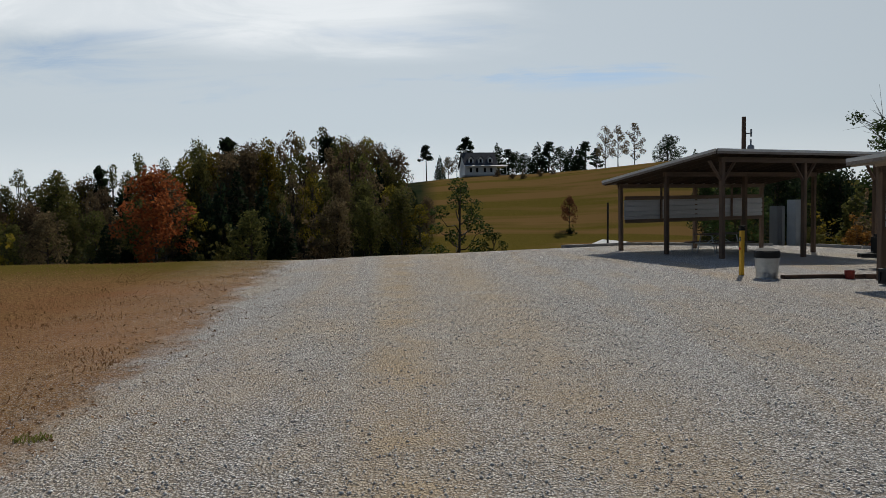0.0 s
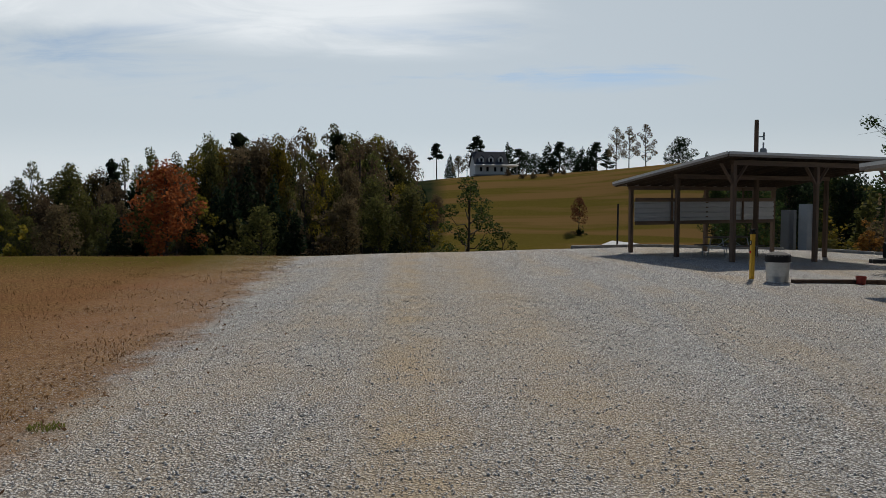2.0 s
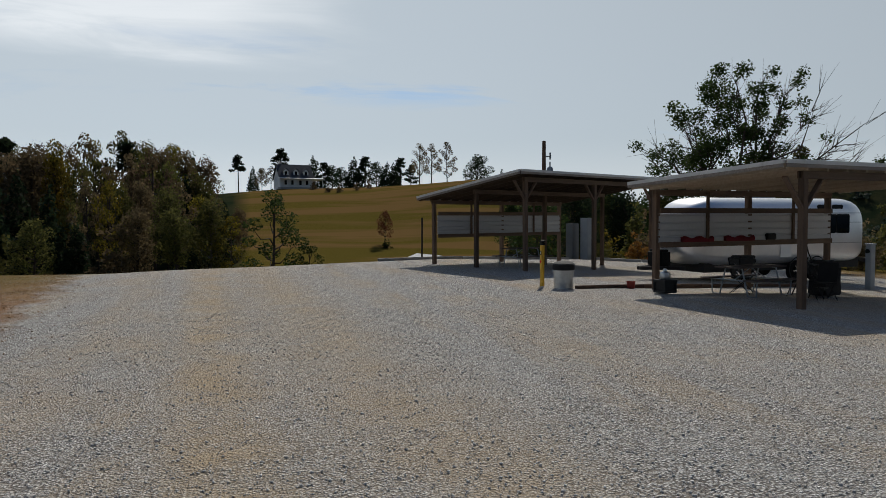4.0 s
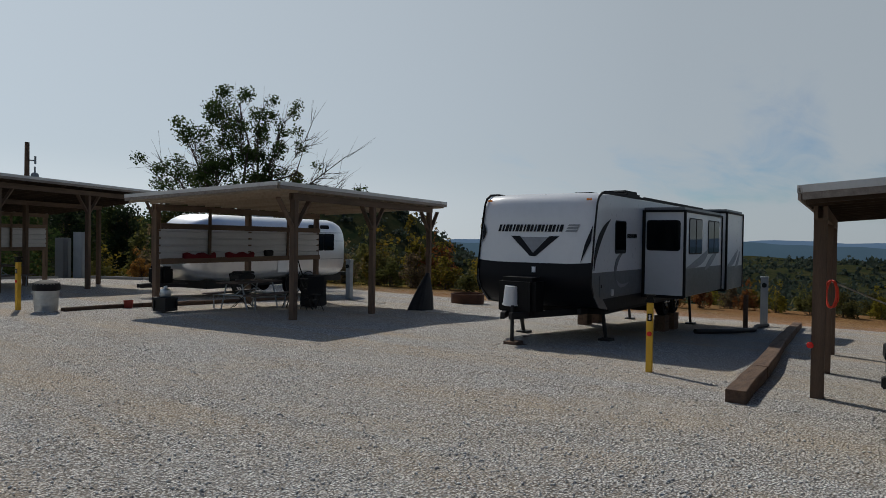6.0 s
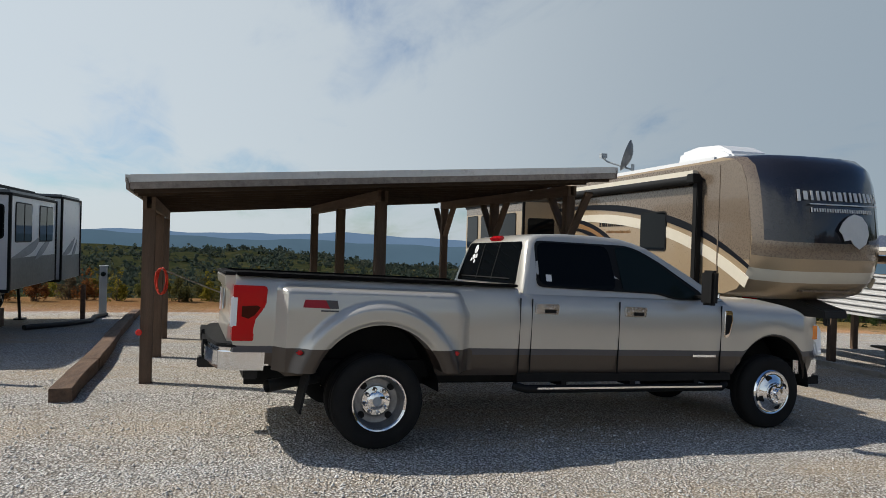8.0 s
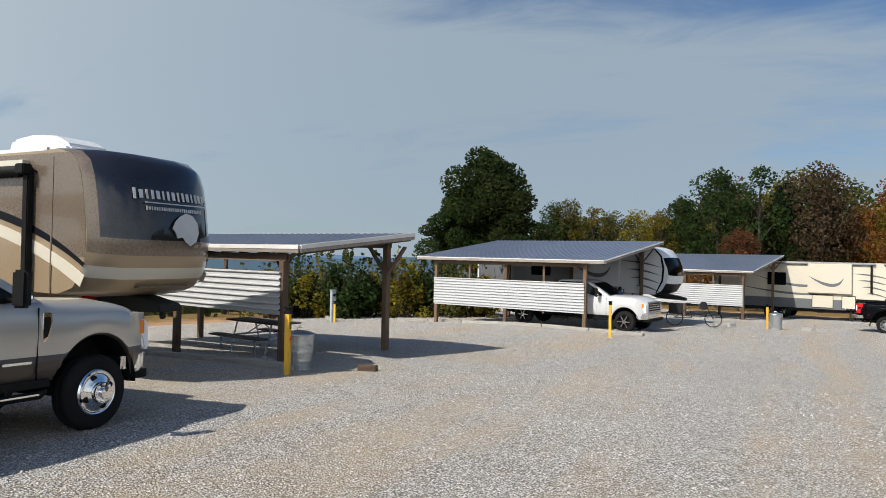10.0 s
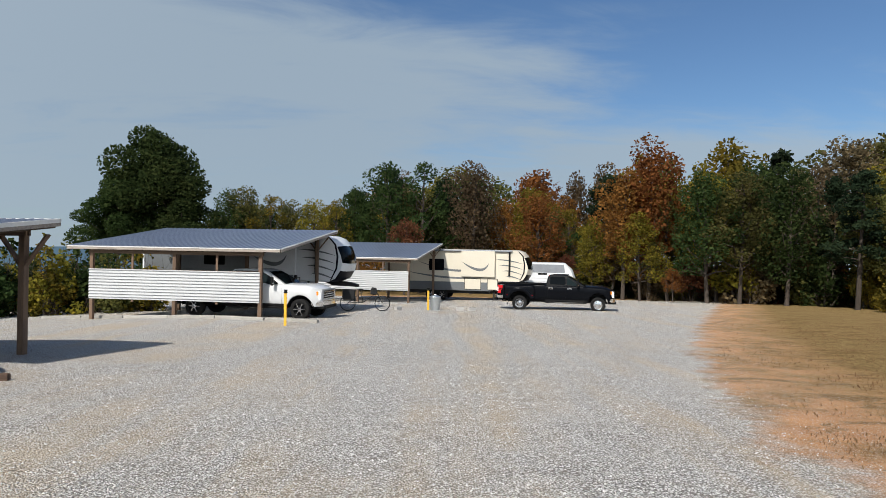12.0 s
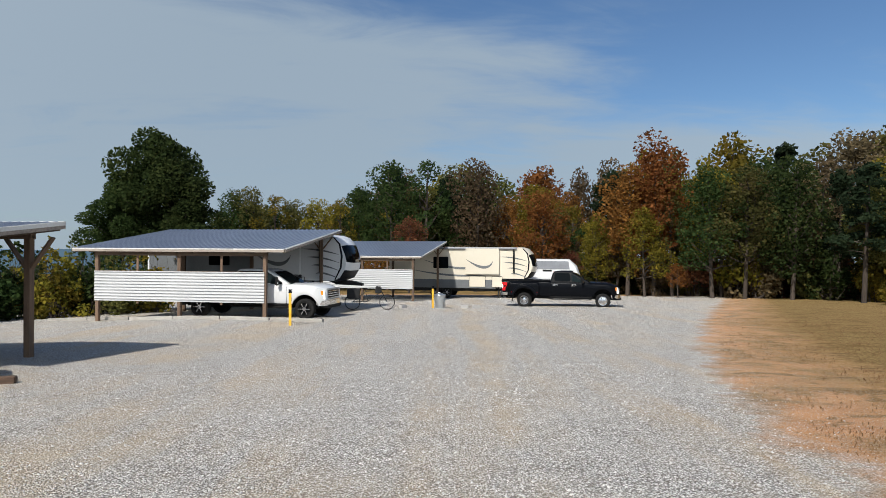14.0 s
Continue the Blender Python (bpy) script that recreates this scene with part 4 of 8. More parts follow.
    for sd in (-1, 1):
        def pane(nm, pts, mat, push=0.006, lab="", r=0.05):
            # round the corners, then lay the pane against the leaning cab side
            rounded, q = [], len(pts)
            for i, p in enumerate(pts):
                p, p0, p1 = Vector(p), Vector(pts[i - 1]), Vector(pts[(i + 1) % q])
                e0, e1 = (p0 - p), (p1 - p)
                f0, f1 = p + e0.normalized() * min(r, e0.length * 0.4), p + e1.normalized() * min(r, e1.length * 0.4)
                rounded += [tuple(f0.lerp(p, t).lerp(p.lerp(f1, t), t)) for t in (0, 0.33, 0.67, 1)]
            out = [(x, sd * (yy(z) + push), z) for x, z in rounded]
            inn = [(x, sd * (yy(z) - 0.03), z) for x, z in rounded]
            q = len(rounded)
            s = Shape().add(out + inn, [tuple(range(q)), tuple(range(2 * q - 1, q - 1, -1))] + [(i, (i + 1) % q, q + (i + 1) % q, q + i) for i in range(q)])
            return part(nm, s, mat, th, lab)
        pane("window_surround", [(xc + 0.19, 1.455), (xc + 0.22, 1.915), (xc + 1.30, 1.925), (xw - 0.98, 1.885), (xw - 0.74, 1.765), (xw - 0.24, 1.45), (xw - 0.28, 1.39), (xw - 0.62, 1.385), (xw - 0.84, 1.435)], PLASTIC_BLACK, 0.004, "black window surround", 0.07)
        pane("rear_window", [(xc + 0.22, 1.475), (xc + 0.245, 1.90), (xb - 0.06, 1.905), (xb - 0.03, 1.455)], GLASS_DARK, 0.008, "dark tinted glass", 0.09)
        pane("front_window", [(xb + 0.05, 1.455), (xb + 0.03, 1.90), (xc + 1.32, 1.905), (xw - 0.99, 1.865), (xw - 0.78, 1.765), (xw - 0.34, 1.46), (xw - 0.36, 1.40), (xw - 0.60, 1.405), (xw - 0.82, 1.455)], GLASS_CAR, 0.008, "greenish glass", 0.03)
        for x0 in (xc - 0.005, xc + 0.12, xb - 0.02, xw - 0.04):
            part("door_seam", Shape().box((x0, sd * 0.988, 0.98), (0.005, 0.020, 0.72)), PLASTIC_BLACK, th)
        part("sill", Shape().box(((xc + wb) / 2 - 0.3, sd * 0.93, 0.585), (wb - xc - 0.6, 0.10, 0.08)), PLASTIC_BLACK, th)
        for x0 in (xc + 0.28, xb + 0.17):
            hd = part("door_handle", Shape().box((x0, sd * 0.997, 1.245), (0.26, 0.02, 0.10)), ALLOY if handle is CHROME else handle, th, bevel=0.008)
            part("handle_cup", Shape().box((x0 + 0.03, sd * 1.005, 1.228), (0.13, 0.012, 0.045)), PLASTIC_BLACK if handle is CHROME else lower, hd, bevel=0.004)
            part("handle_grip", Shape().box((x0, sd * 1.022, 1.262), (0.235, 0.022, 0.036)), ALLOY if handle is CHROME else handle, hd, bevel=0.008)
        mx = xw - 0.38
        mi = part("mirror", Shape().box((mx, sd * 1.18, 1.53), (0.10, 0.16, 0.36), (0, 0, -12 * sd)).box((mx + 0.02, sd * 1.02, 1.42), (0.07, 0.24, 0.05)), PLASTIC_BLACK, th, bevel=0.03)
        part("mirror_cap", Shape().box((mx + 0.048, sd * 1.18, 1.45), (0.03, 0.15, 0.055), (0, 0, -12 * sd)), handle, mi, bevel=0.010)
        rbz = 0.475
        bd = part("running_board", Shape().tube([(xc + 0.0, sd * 0.90, rbz + 0.02), (xc + 0.1, sd * 0.99, rbz), (wb - 0.72, sd * 0.99, rbz), (wb - 0.62, sd * 0.92, rbz + 0.02)], 0.04, 10), PLASTIC_BLACK, th, "black step board", smooth=True)
        part("step_strip", Shape().box(((xc + wb) / 2 - 0.28, sd * 1.022, rbz + 0.012), (wb - xc - 0.95, 0.022, 0.018)), CHROME if handle is CHROME else PLASTIC_BLACK, bd, "bright step edge")
        for k in range(3):
            part("step_bracket", Shape().box((xc + 0.5 + 0.8 * k, sd * 0.88, rbz + 0.05), (0.06, 0.22, 0.05)), PLASTIC_BLACK, bd)
        # lamps
        tl = part("tail_lamp", Shape().plate([(-1.235, 0.90), (-1.24, 1.36), (-0.985, 1.36), (-0.965, 1.34), (-0.97, 1.22), (-0.995, 1.15), (-1.045, 1.08), (-1.06, 1.0), (-1.06, 0.90)], sd * 0.80, sd * 0.998), RED_LENS, th, "red tail lamp", bevel=0.006)
        part("reverse_lamp", Shape().box((-1.225, sd * 0.955, 1.14), (0.06, 0.095, 0.25)), CLEAR_LENS, tl, "clear reversing lens", bevel=0.008)
        part("lamp_shade", Shape().plate([(-1.17, 1.10), (-1.17, 1.19), (-1.04, 1.20), (-1.01, 1.18), (-1.06, 1.11), (-1.11, 1.08)], sd * 0.99, sd * 1.0005), LAMP_DARK, tl, "smoked centre of the lamp", bevel=0.004)
        hx = xf - 0.10
        hl = part("headlamp", Shape().plate([(hx - 0.20, 1.20), (hx - 0.03, 1.17), (hx + 0.06, 1.13), (hx + 0.09, 0.80), (hx + 0.0, 0.80), (hx - 0.04, 0.94), (hx - 0.16, 1.03)], sd * 0.60, sd * 0.875), CLEAR_LENS, th, "clear headlamp", bevel=0.02)
        part("side_marker", Shape().box((hx - 0.06, sd * 0.878, 1.07), (0.10, 0.02, 0.16), (0, 0, -8 * sd)), AMBER_LENS, hl, "amber marker", bevel=0.006)
    part("windscreen", Shape().add([(xw - 0.79, 0.62, 1.875), (xw - 0.79, -0.62, 1.875), (xw + 0.03, -0.82, 1.40), (xw + 0.03, 0.82, 1.40)], [(0, 1, 2, 3)]).add([(xw - 0.77, 0.62, 1.895), (xw - 0.77, -0.62, 1.895), (xw + 0.06, -0.82, 1.415), (xw + 0.06, 0.82, 1.415)], [(0, 1, 2, 3)]), GLASS_CAR, th)
    def lean(shape):
        """Lays a plate over the sloping back of the cab."""
        shape.v = [(x + 0.262 * z + xc - 0.362, y, z) for x, y, z in shape.v]
        return shape

    bw = part("back_window", lean(Shape().plate([(-0.74, 1.47), (0.74, 1.47), (0.755, 1.50), (0.675, 1.86), (0.63, 1.90), (-0.63, 1.90), (-0.675, 1.86), (-0.755, 1.50)], -0.004, 0.03, axis="x")), GLASS_DARK, th, "dark tinted rear window")
    part("slider_frame", lean(Shape().box((-0.008, 0.2, 1.69), (0.012, 0.016, 0.38)).box((-0.008, -0.2, 1.69), (0.012, 0.016, 0.38)).box((-0.008, 0, 1.52), (0.012, 1.3, 0.012))), PLASTIC_BLACK, bw)
    part("brake_light", Shape().box((xc + 0.165, 0, 1.945), (0.05, 0.26, 0.035), (0, -35, 0)), RED_LENS, th)
    # bed rail, tailgate, bumpers
    rail = Shape()
    for sd in (-1, 1):
        rail.bar((xr + 0.0, sd * 0.915, 1.455), (xc - 0.03, sd * 0.915, 1.455), 0.10, 0.026)
    rail.box(((xr + xc) / 2, 0, 1.447), (xc - xr - 0.08, 1.74, 0.012))
    part("bed_rail", rail, BED_BLACK, th, "black bed rail and cover", bevel=0.006)
    tg = part("tailgate", Shape().plate([(xr - 0.02, 0.86), (xr - 0.045, 0.88), (xr - 0.04, 1.0), (xr - 0.028, 1.03), (xr - 0.035, 1.30), (xr - 0.075, 1.345), (xr - 0.085, 1.425), (xr - 0.05, 1.44), (xr + 0.03, 1.44), (xr + 0.03, 0.86)], -0.79, 0.79), paint, th, bevel=0.008)
    part("tailgate_lip", Shape().box((xr - 0.04, 0, 1.45), (0.11, 1.68, 0.03)), PLASTIC_BLACK, tg, bevel=0.012)
    part("tailgate_badge", Shape().lathe([(0.1, -0.045), (0.1, -0.036), (0, -0.035)], 20, axis="x", at=(xr - 0.005, 0, 1.19)), STEEL_GREY, tg)
    plan = [(-0.92, 0.985), (xr - 0.02, 0.985), (xr - 0.14, 0.90), (xr - 0.20, 0.55), (xr - 0.21, 0.0)]
    plan += [(p, -q) for p, q in reversed(plan[:-1])]
    rb = part("rear_bumper", Shape().plate(plan, 0.65, 0.845, axis="z"), CHROME if handle is CHROME else PLASTIC_BLACK, th, "chrome rear bumper", bevel=0.04)
    part("bumper_step", Shape().plate([(p + (0.015 if p < xr else 0), q * 0.985) for p, q in plan], 0.84, 0.872, axis="z").box((xr - 0.19, 0.55, 0.80), (0.06, 0.5, 0.12)), PLASTIC_BLACK, rb, bevel=0.008)
    part("plate_recess", Shape().box((xr - 0.195, 0, 0.74), (0.04, 0.46, 0.17)), PLASTIC_BLACK, rb)
    part("tow_hitch", Shape().box((xr - 0.1, 0, 0.59), (0.30, 0.12, 0.1)).box((-1.05, 0, 0.60), (0.12, 1.6, 0.10)), BLACK_STEEL, rb, bevel=0.012)
    part("tow_socket", Shape().tube([(xr - 0.10, 0.35, 0.60), (xr - 0.02, 0.35, 0.60)], 0.05, 10), BLACK_STEEL, rb)
    part("exhaust_pipe", Shape().tube([(-0.45, -0.66, 0.54), (-0.70, -0.80, 0.53), (-0.92, -0.90, 0.51)], [0.05, 0.05, 0.056], 14, cap=False).tube([(-0.86, -0.87, 0.513), (-0.87, -0.875, 0.513)], 0.05, 14), BLACK_STEEL, th, smooth=True)
    fb = part("front_bumper", Shape().plate([(xf - 0.42, 0.88), (xf - 0.10, 0.86), (xf + 0.06, 0.74), (xf + 0.10, 0.5), (xf + 0.11, 0), (xf + 0.10, -0.5), (xf + 0.06, -0.74), (xf - 0.10, -0.86), (xf - 0.42, -0.88), (xf - 0.42, -0.8), (xf - 0.42, 0.8)], 0.55, 0.79, axis="z"), CHROME, th, "chrome front bumper", bevel=0.04)
    part("air_intake", Shape().box((xf + 0.09, 0, 0.53), (0.05, 1.3, 0.12)).box((xf - 0.12, 0, 0.50), (0.4, 1.5, 0.10)), PLASTIC_BLACK, fb)
    gr = part("grille", Shape().box((xf - 0.03, 0, 0.99), (0.1, 1.2, 0.36)), PLASTIC_BLACK, th, bevel=0.02)
    for k in range(4):
        part("grille_bar", Shape().box((xf + 0.025, 0, 0.85 + 0.09 * k), (0.03, 1.22, 0.038)), CHROME, gr, bevel=0.008)
    if grille == "silver":
        fv = part("fender_vent", Shape().plate([(xw + 0.0, 1.0), (xw + 0.0, 1.29), (xw + 0.10, 1.29), (xw + 0.115, 1.20), (xw + 0.075, 1.04), (xw + 0.05, 1.0)], -0.985, -1.006), CHROME, th, "chrome-edged black vent", bevel=0.008)
        part("vent_insert", Shape().plate([(xw + 0.012, 1.03), (xw + 0.012, 1.245), (xw + 0.082, 1.245), (xw + 0.09, 1.19), (xw + 0.055, 1.05)], -1.0, -1.012), PLASTIC_BLACK, fv)
        part("door_badge", Shape().box((xw - 0.26, -0.999, 0.805), (0.30, 0.012, 0.026)), CHROME, th)
        part("side_badge", Shape().plate([(-0.685, 1.20), (-0.67, 1.265), (-0.50, 1.265), (-0.46, 1.195)], -1.118, -1.131), RV_RED, th, "red and grey side badge")
        part("badge_half", Shape().plate([(-0.46, 1.195), (-0.50, 1.265), (-0.40, 1.265), (-0.385, 1.195)], -1.118, -1.131).box((-0.46, -1.125, 1.175), (0.15, 0.012, 0.012)), PAINT_STRIPE, th)
        st = Shape()
        for k, (dy, dz, sz) in enumerate(((0.0, 0.03, 0.05), (0.02, -0.06, 0.036), (-0.05, -0.05, 0.026), (0.07, -0.09, 0.022), (-0.03, -0.11, 0.022))):
            z = 1.80 + dz
            st.lathe([(sz, -0.006 - 0.001 * k), (0, -0.008 - 0.001 * k)], 12, axis="x", at=(0, 0.42 + dy, z))
        part("window_sticker", lean(st), RV_WHITE, bw, "white rear-window sticker")
        part("window_label", Shape().box((xc + 0.33, -0.905, 1.53), (0.06, 0.012, 0.10), (-16, 0, 0)), RV_WHITE, th)
    if dually:
        ra, rz = arch[0]
        for sd in (-1, 1):
            cols = sorted(set(np.round(np.r_[np.linspace(-0.90, 0.92, 60), ra * np.sin(np.linspace(-1.57, 1.57, 31))], 3)))
            rows_ = []
            for x in cols:
                zb = opening(x, 0.66)
                zm = max(zb + 0.001, 0.86)
                colm = []
                for z in list(np.linspace(zb, zm, 5)) + list(np.linspace(zm, 1.397, 30)[1:]):
                    env = float(smoothstep(-0.90, -0.80, x) * (1 - smoothstep(0.74 - 0.30 * max(0, z - 1.15), 0.90 - 0.42 * max(0, z - 1.15), x)))
                    q = math.hypot(x / ra, (z - za) / rz)
                    lip = float(1 - smoothstep(1.22, 1.33, q))
                    roll = 0.03 * float(1 - smoothstep(1.0, 1.07, q))
                    skin = float(1 - smoothstep(1.325, 1.395, z))
                    colm.append((x, sd * (0.985 - 0.024 * float(smoothstep(1.18, 1.36, z)) + env * (0.135 * skin + 0.085 * lip - roll)), z))
                colm.insert(0, (x, sd * 0.92, zb + 0.005))
                rows_.append(colm)
            s = Shape().loft(rows_, lambda i, j: 1 if j < 5 and (rows_[i][j][2] + rows_[i][j + 1][2]) / 2 < 0.861 else 0, False)
            fd = part("fender_flare", s, [paint, lower], th, "bulging rear wheel flare", smooth=True)
            for x, mt in ((-0.70, RED_LENS), (0.70, RED_LENS)):
                part("clearance_lamp", Shape().box((x, sd * (1.155 if x < 0 else 1.13), 0.83), (0.055, 0.06, 0.036)), mt, fd, bevel=0.012)
            part("mud_flap", Shape().box((-0.64, sd * 1.02, 0.50), (0.02, 0.3, 0.36), (0, 10, 0)), RUBBER, th)
    for sd in (-1, 1):
        if dually:
            wheel_pair("rear", th, 0, sd * 0.80, R, 0.2, sd, "plain")
            wheel_pair("rear", th, 0, sd * 1.06, R, 0.235, sd, "deep")
            wheel_pair("front", th, wb, sd * 0.86, R, 0.235, sd, "hub")
        else:
            wheel_pair("rear", th, 0, sd * 0.86, R + 0.01, 0.27, sd, "spoke")
            wheel_pair("front", th, wb, sd * 0.86, R + 0.01, 0.27, sd, "spoke")
    return th


def shell(prof, half, sections, round_front=0.0, front_from=-1.2, drop=0.04, mi=0):
    """A body from a side outline (x, z), swept across its width and rounded at the corners. mi: material by outline segment."""
    s = Shape()
    rings = []
    for y in sections:
        u = abs(y) / half
        e = u ** 6
        cz = sum(z for _, z in prof) / len(prof)
        rg = []
        for x, z in prof:
            k = round_front * u ** 3.2 * float(smoothstep(front_from, front_from + 1.0, x))
            rg.append((x - k - (0.03 * e if x > front_from else -0.02 * e), y, z - math.copysign(drop * e, z - cz)))
        rings.append(rg)
    s.loft(rings, (lambda i, j: mi(j)) if callable(mi) else mi, True, False)
    for rg in (rings[0], rings[-1]):
        s.add(rg, [tuple(range(len(rg)))], 99)
    return s


def ribbon(pts, widths, y, out, thick=0.006):
    """A curved decal on a side wall: a thin raised strip through (x, z) points."""
    P = [Vector((a, b)) for a, b in pts]
    up, lo = [], []
    for i, p in enumerate(P):
        d = (P[min(i + 1, len(P) - 1)] - P[max(i - 1, 0)]).normalized()
        n = Vector((-d.y, d.x)) * widths[i] / 2
        up.append(p + n); lo.append(p - n)
    s = Shape()
    f = y + out * thick
    a = [(p.x, f, p.y) for p in up]
    b = [(p.x, f, p.y) for p in lo]
    c = [(p.x, y - out * 0.004, p.y) for p in up]
    d = [(p.x, y - out * 0.004, p.y) for p in lo]
    return s.loft([c, a, b, d], 0, False)


def curve(p0, p1, p2, n=14):
    """Points of a quadratic curve."""
    return [((1 - t) ** 2 * p0[0] + 2 * t * (1 - t) * p1[0] + t * t * p2[0], (1 - t) ** 2 * p0[1] + 2 * t * (1 - t) * p1[1] + t * t * p2[1]) for t in (i / n for i in range(n + 1))]


def taper(n, w, both=True):
    return [max(0.004, w * (math.sin(math.pi * (i + 0.3) / (n + 0.6)) if both else (1 - i / n * 0.9))) for i in range(n + 1)]


def bars(parent, name, mat, cx, cz, width, height, count, plane="x", at=0.0, out=-1, slant=0.0, m=None, label=""):
    """A row of plain upright bars in place of lettering, each one a part."""
    step = width / count
    for i in range(count):
        w = step * (0.62, 0.44, 0.8)[i % 3]
        u = cx - width / 2 + step * (i + 0.5)
        poly = [(u - w / 2, cz - height / 2), (u + w / 2, cz - height / 2), (u + w / 2 + slant, cz + height / 2), (u - w / 2 + slant, cz + height / 2)]
        part(name, Shape().plate(poly, at - 0.004 * out, at + 0.006 * out, axis=plane), mat, parent, label, at=m)


def window(parent, name, x0, x1, z0, z1, y, out, label="dark window", axis="y", slider=False):
    r = 0.06
    pts = []
    for cx, cz, a0 in ((x1 - r, z1 - r, 0), (x0 + r, z1 - r, 90), (x0 + r, z0 + r, 180), (x1 - r, z0 + r, 270)):
        for a in (0, 30, 60, 90):
            t = radians(a0 + a)
            pts.append((cx + r * math.cos(t), cz + r * math.sin(t)))
    big = [((px - (x0 + x1) / 2) * (1 + 0.05 / (x1 - x0)) + (x0 + x1) / 2, (pz - (z0 + z1) / 2) * (1 + 0.05 / (z1 - z0)) + (z0 + z1) / 2) for px, pz in pts]
    fr = part(name, Shape().plate(big, y - out * 0.01, y + out * 0.012, axis=axis), PLASTIC_BLACK, parent, label)
    part("pane", Shape().plate(pts, y + out * 0.012, y + out * 0.016, axis=axis), GLASS_DARK, fr)
    if slider:
        c = [((x0 + x1) / 2 - 0.012, z0), ((x0 + x1) / 2 + 0.012, z0), ((x0 + x1) / 2 + 0.012, z1), ((x0 + x1) / 2 - 0.012, z1)]
        part("mullion", Shape().plate(c, y + out * 0.014, y + out * 0.022, axis=axis), PLASTIC_BLACK, fr)
    return fr


def rv_wheels(th, xs, r=0.35, y=1.02):
    for x in xs:
        for sd in (-1, 1):
            wheel_pair("axle", th, x, sd * y, r, 0.2, sd, "spoke")


SEC = [-1.22, -1.215, -1.19, -1.1, -0.8, -0.4, 0, 0.4, 0.8, 1.1, 1.19, 1.215, 1.22]


def white_travel_trailer():
    th = thing("travel_trailer", pose(12.25, 6.62, 0.0, 0, 0, 181.5), "white and black travel trailer with two open slide-outs", "travel trailer", "camping trailers")
    g = -0.15
    prof = [(-0.95, 0.48), (-0.45, 0.56), (-0.12, 0.80), (0.0, 1.02), (0.0, 1.18), (-0.03, 1.40), (-0.09, 1.75), (-0.17, 2.2), (-0.25, 2.55), (-0.33, 2.68), (-0.48, 2.77), (-0.8, 2.80), (-9.25, 2.80), (-9.4, 2.74), (-9.45, 2.6), (-9.45, 0.5)]
    which = lambda j: 1 if j < 5 else 0 if j < 11 else 2 if j in (11, 12) else 0
    s = shell(prof, 1.22, SEC, 0.0, mi=which)
    s.m = [0 if m == 99 else m for m in s.m]
    part("body", s, [RV_WHITE, RV_BLACK, ROOF_RUBBER], th, smooth=True)
    for sd in (-1, 1):
        y = sd * 1.22
        part("lower_side", Shape().plate([(-0.16, 0.80), (-0.45, 0.56), (-0.95, 0.49), (-9.44, 0.5), (-9.44, 1.24), (-0.02, 1.24), (-0.01, 1.02)], y - sd * 0.01, y + sd * 0.006), RV_GREY, th, "grey lower side wall")
        edge = [(-0.13, 0.80), (-0.01, 1.02), (-0.01, 1.2), (-0.10, 1.75), (-0.18, 2.2), (-0.26, 2.55), (-0.34, 2.68), (-0.5, 2.765), (-0.8, 2.79), (-9.3, 2.79)]
        part("edge_trim", ribbon(edge, [0.05] * len(edge), y, sd, 0.014), PLASTIC_BLACK, th, "black corner trim")
        part("swoosh", ribbon(curve((-0.15, 1.28), (-0.20, 1.9), (-0.98, 2.27)), taper(14, 0.17), y, sd, 0.008), RV_BLACK, th, "grey swoosh decal")
        part("swoosh", ribbon(curve((-1.75, 1.62), (-1.15, 1.45), (-1.35, 1.02)), taper(14, 0.13), y, sd, 0.010), RV_GREY, th, "grey swoosh decal")
        part("swoosh", ribbon(curve((-1.35, 1.08), (-1.5, 0.85), (-2.1, 0.98)), taper(14, 0.08), y, sd, 0.010), RV_MID, th)
        part("skirt", Shape().plate([(-0.95, 0.47), (-9.4, 0.47), (-9.4, 0.72), (-0.62, 0.72)], y - sd * 0.02, y + sd * 0.008), RV_BLACK, th)
    y = 1.22
    window(th, "side_window", -1.88, -1.28, 1.62, 2.24, y, 1, "narrow dark side window")
    bars(th, "model_bar", PLASTIC_BLACK, -2.3, 1.96, 0.62, 0.09, 12, "y", y, 1)
    ht = part("hatch", Shape().plate([(-0.42, 0.76), (-1.0, 0.76), (-1.0, 1.18), (-0.42, 1.18)], y, y + 0.016), RV_GREY, th, "grey storage hatch", bevel=0.02)
    part("hatch_latch", Shape().box((-0.5, y + 0.02, 0.97), (0.04, 0.012, 0.06)), PLASTIC_BLACK, ht)
    part("outlet_cover", Shape().box((-1.12, y + 0.012, 0.82), (0.13, 0.03, 0.13)), RV_WHITE, th, bevel=0.01)
    # front: lettering stand-in and chevron, on the sloping cap
    cap = lambda z: -0.03 - (z - 1.40) * 0.175
    tilt = Matrix.Translation((cap(2.08) + 0.008, 0, 2.08)) @ pose(0, 0, 0, 0, -9.9, 0)
    bars(th, "front_bar", RV_BLACK, -0.13, 0, 1.42, 0.14, 18, "x", 0.0, 1, 0.03, tilt)
    lg = Shape()
    for k in range(3):
        lg.plate([(0.64 + 0.02 * k, -0.07 + 0.055 * k), (0.86 + 0.02 * k, -0.07 + 0.055 * k), (0.89 + 0.02 * k, -0.035 + 0.055 * k), (0.67 + 0.02 * k, -0.035 + 0.055 * k)], -0.004, 0.006, axis="x")
    part("front_mark", lg, RV_MID, th, at=tilt)
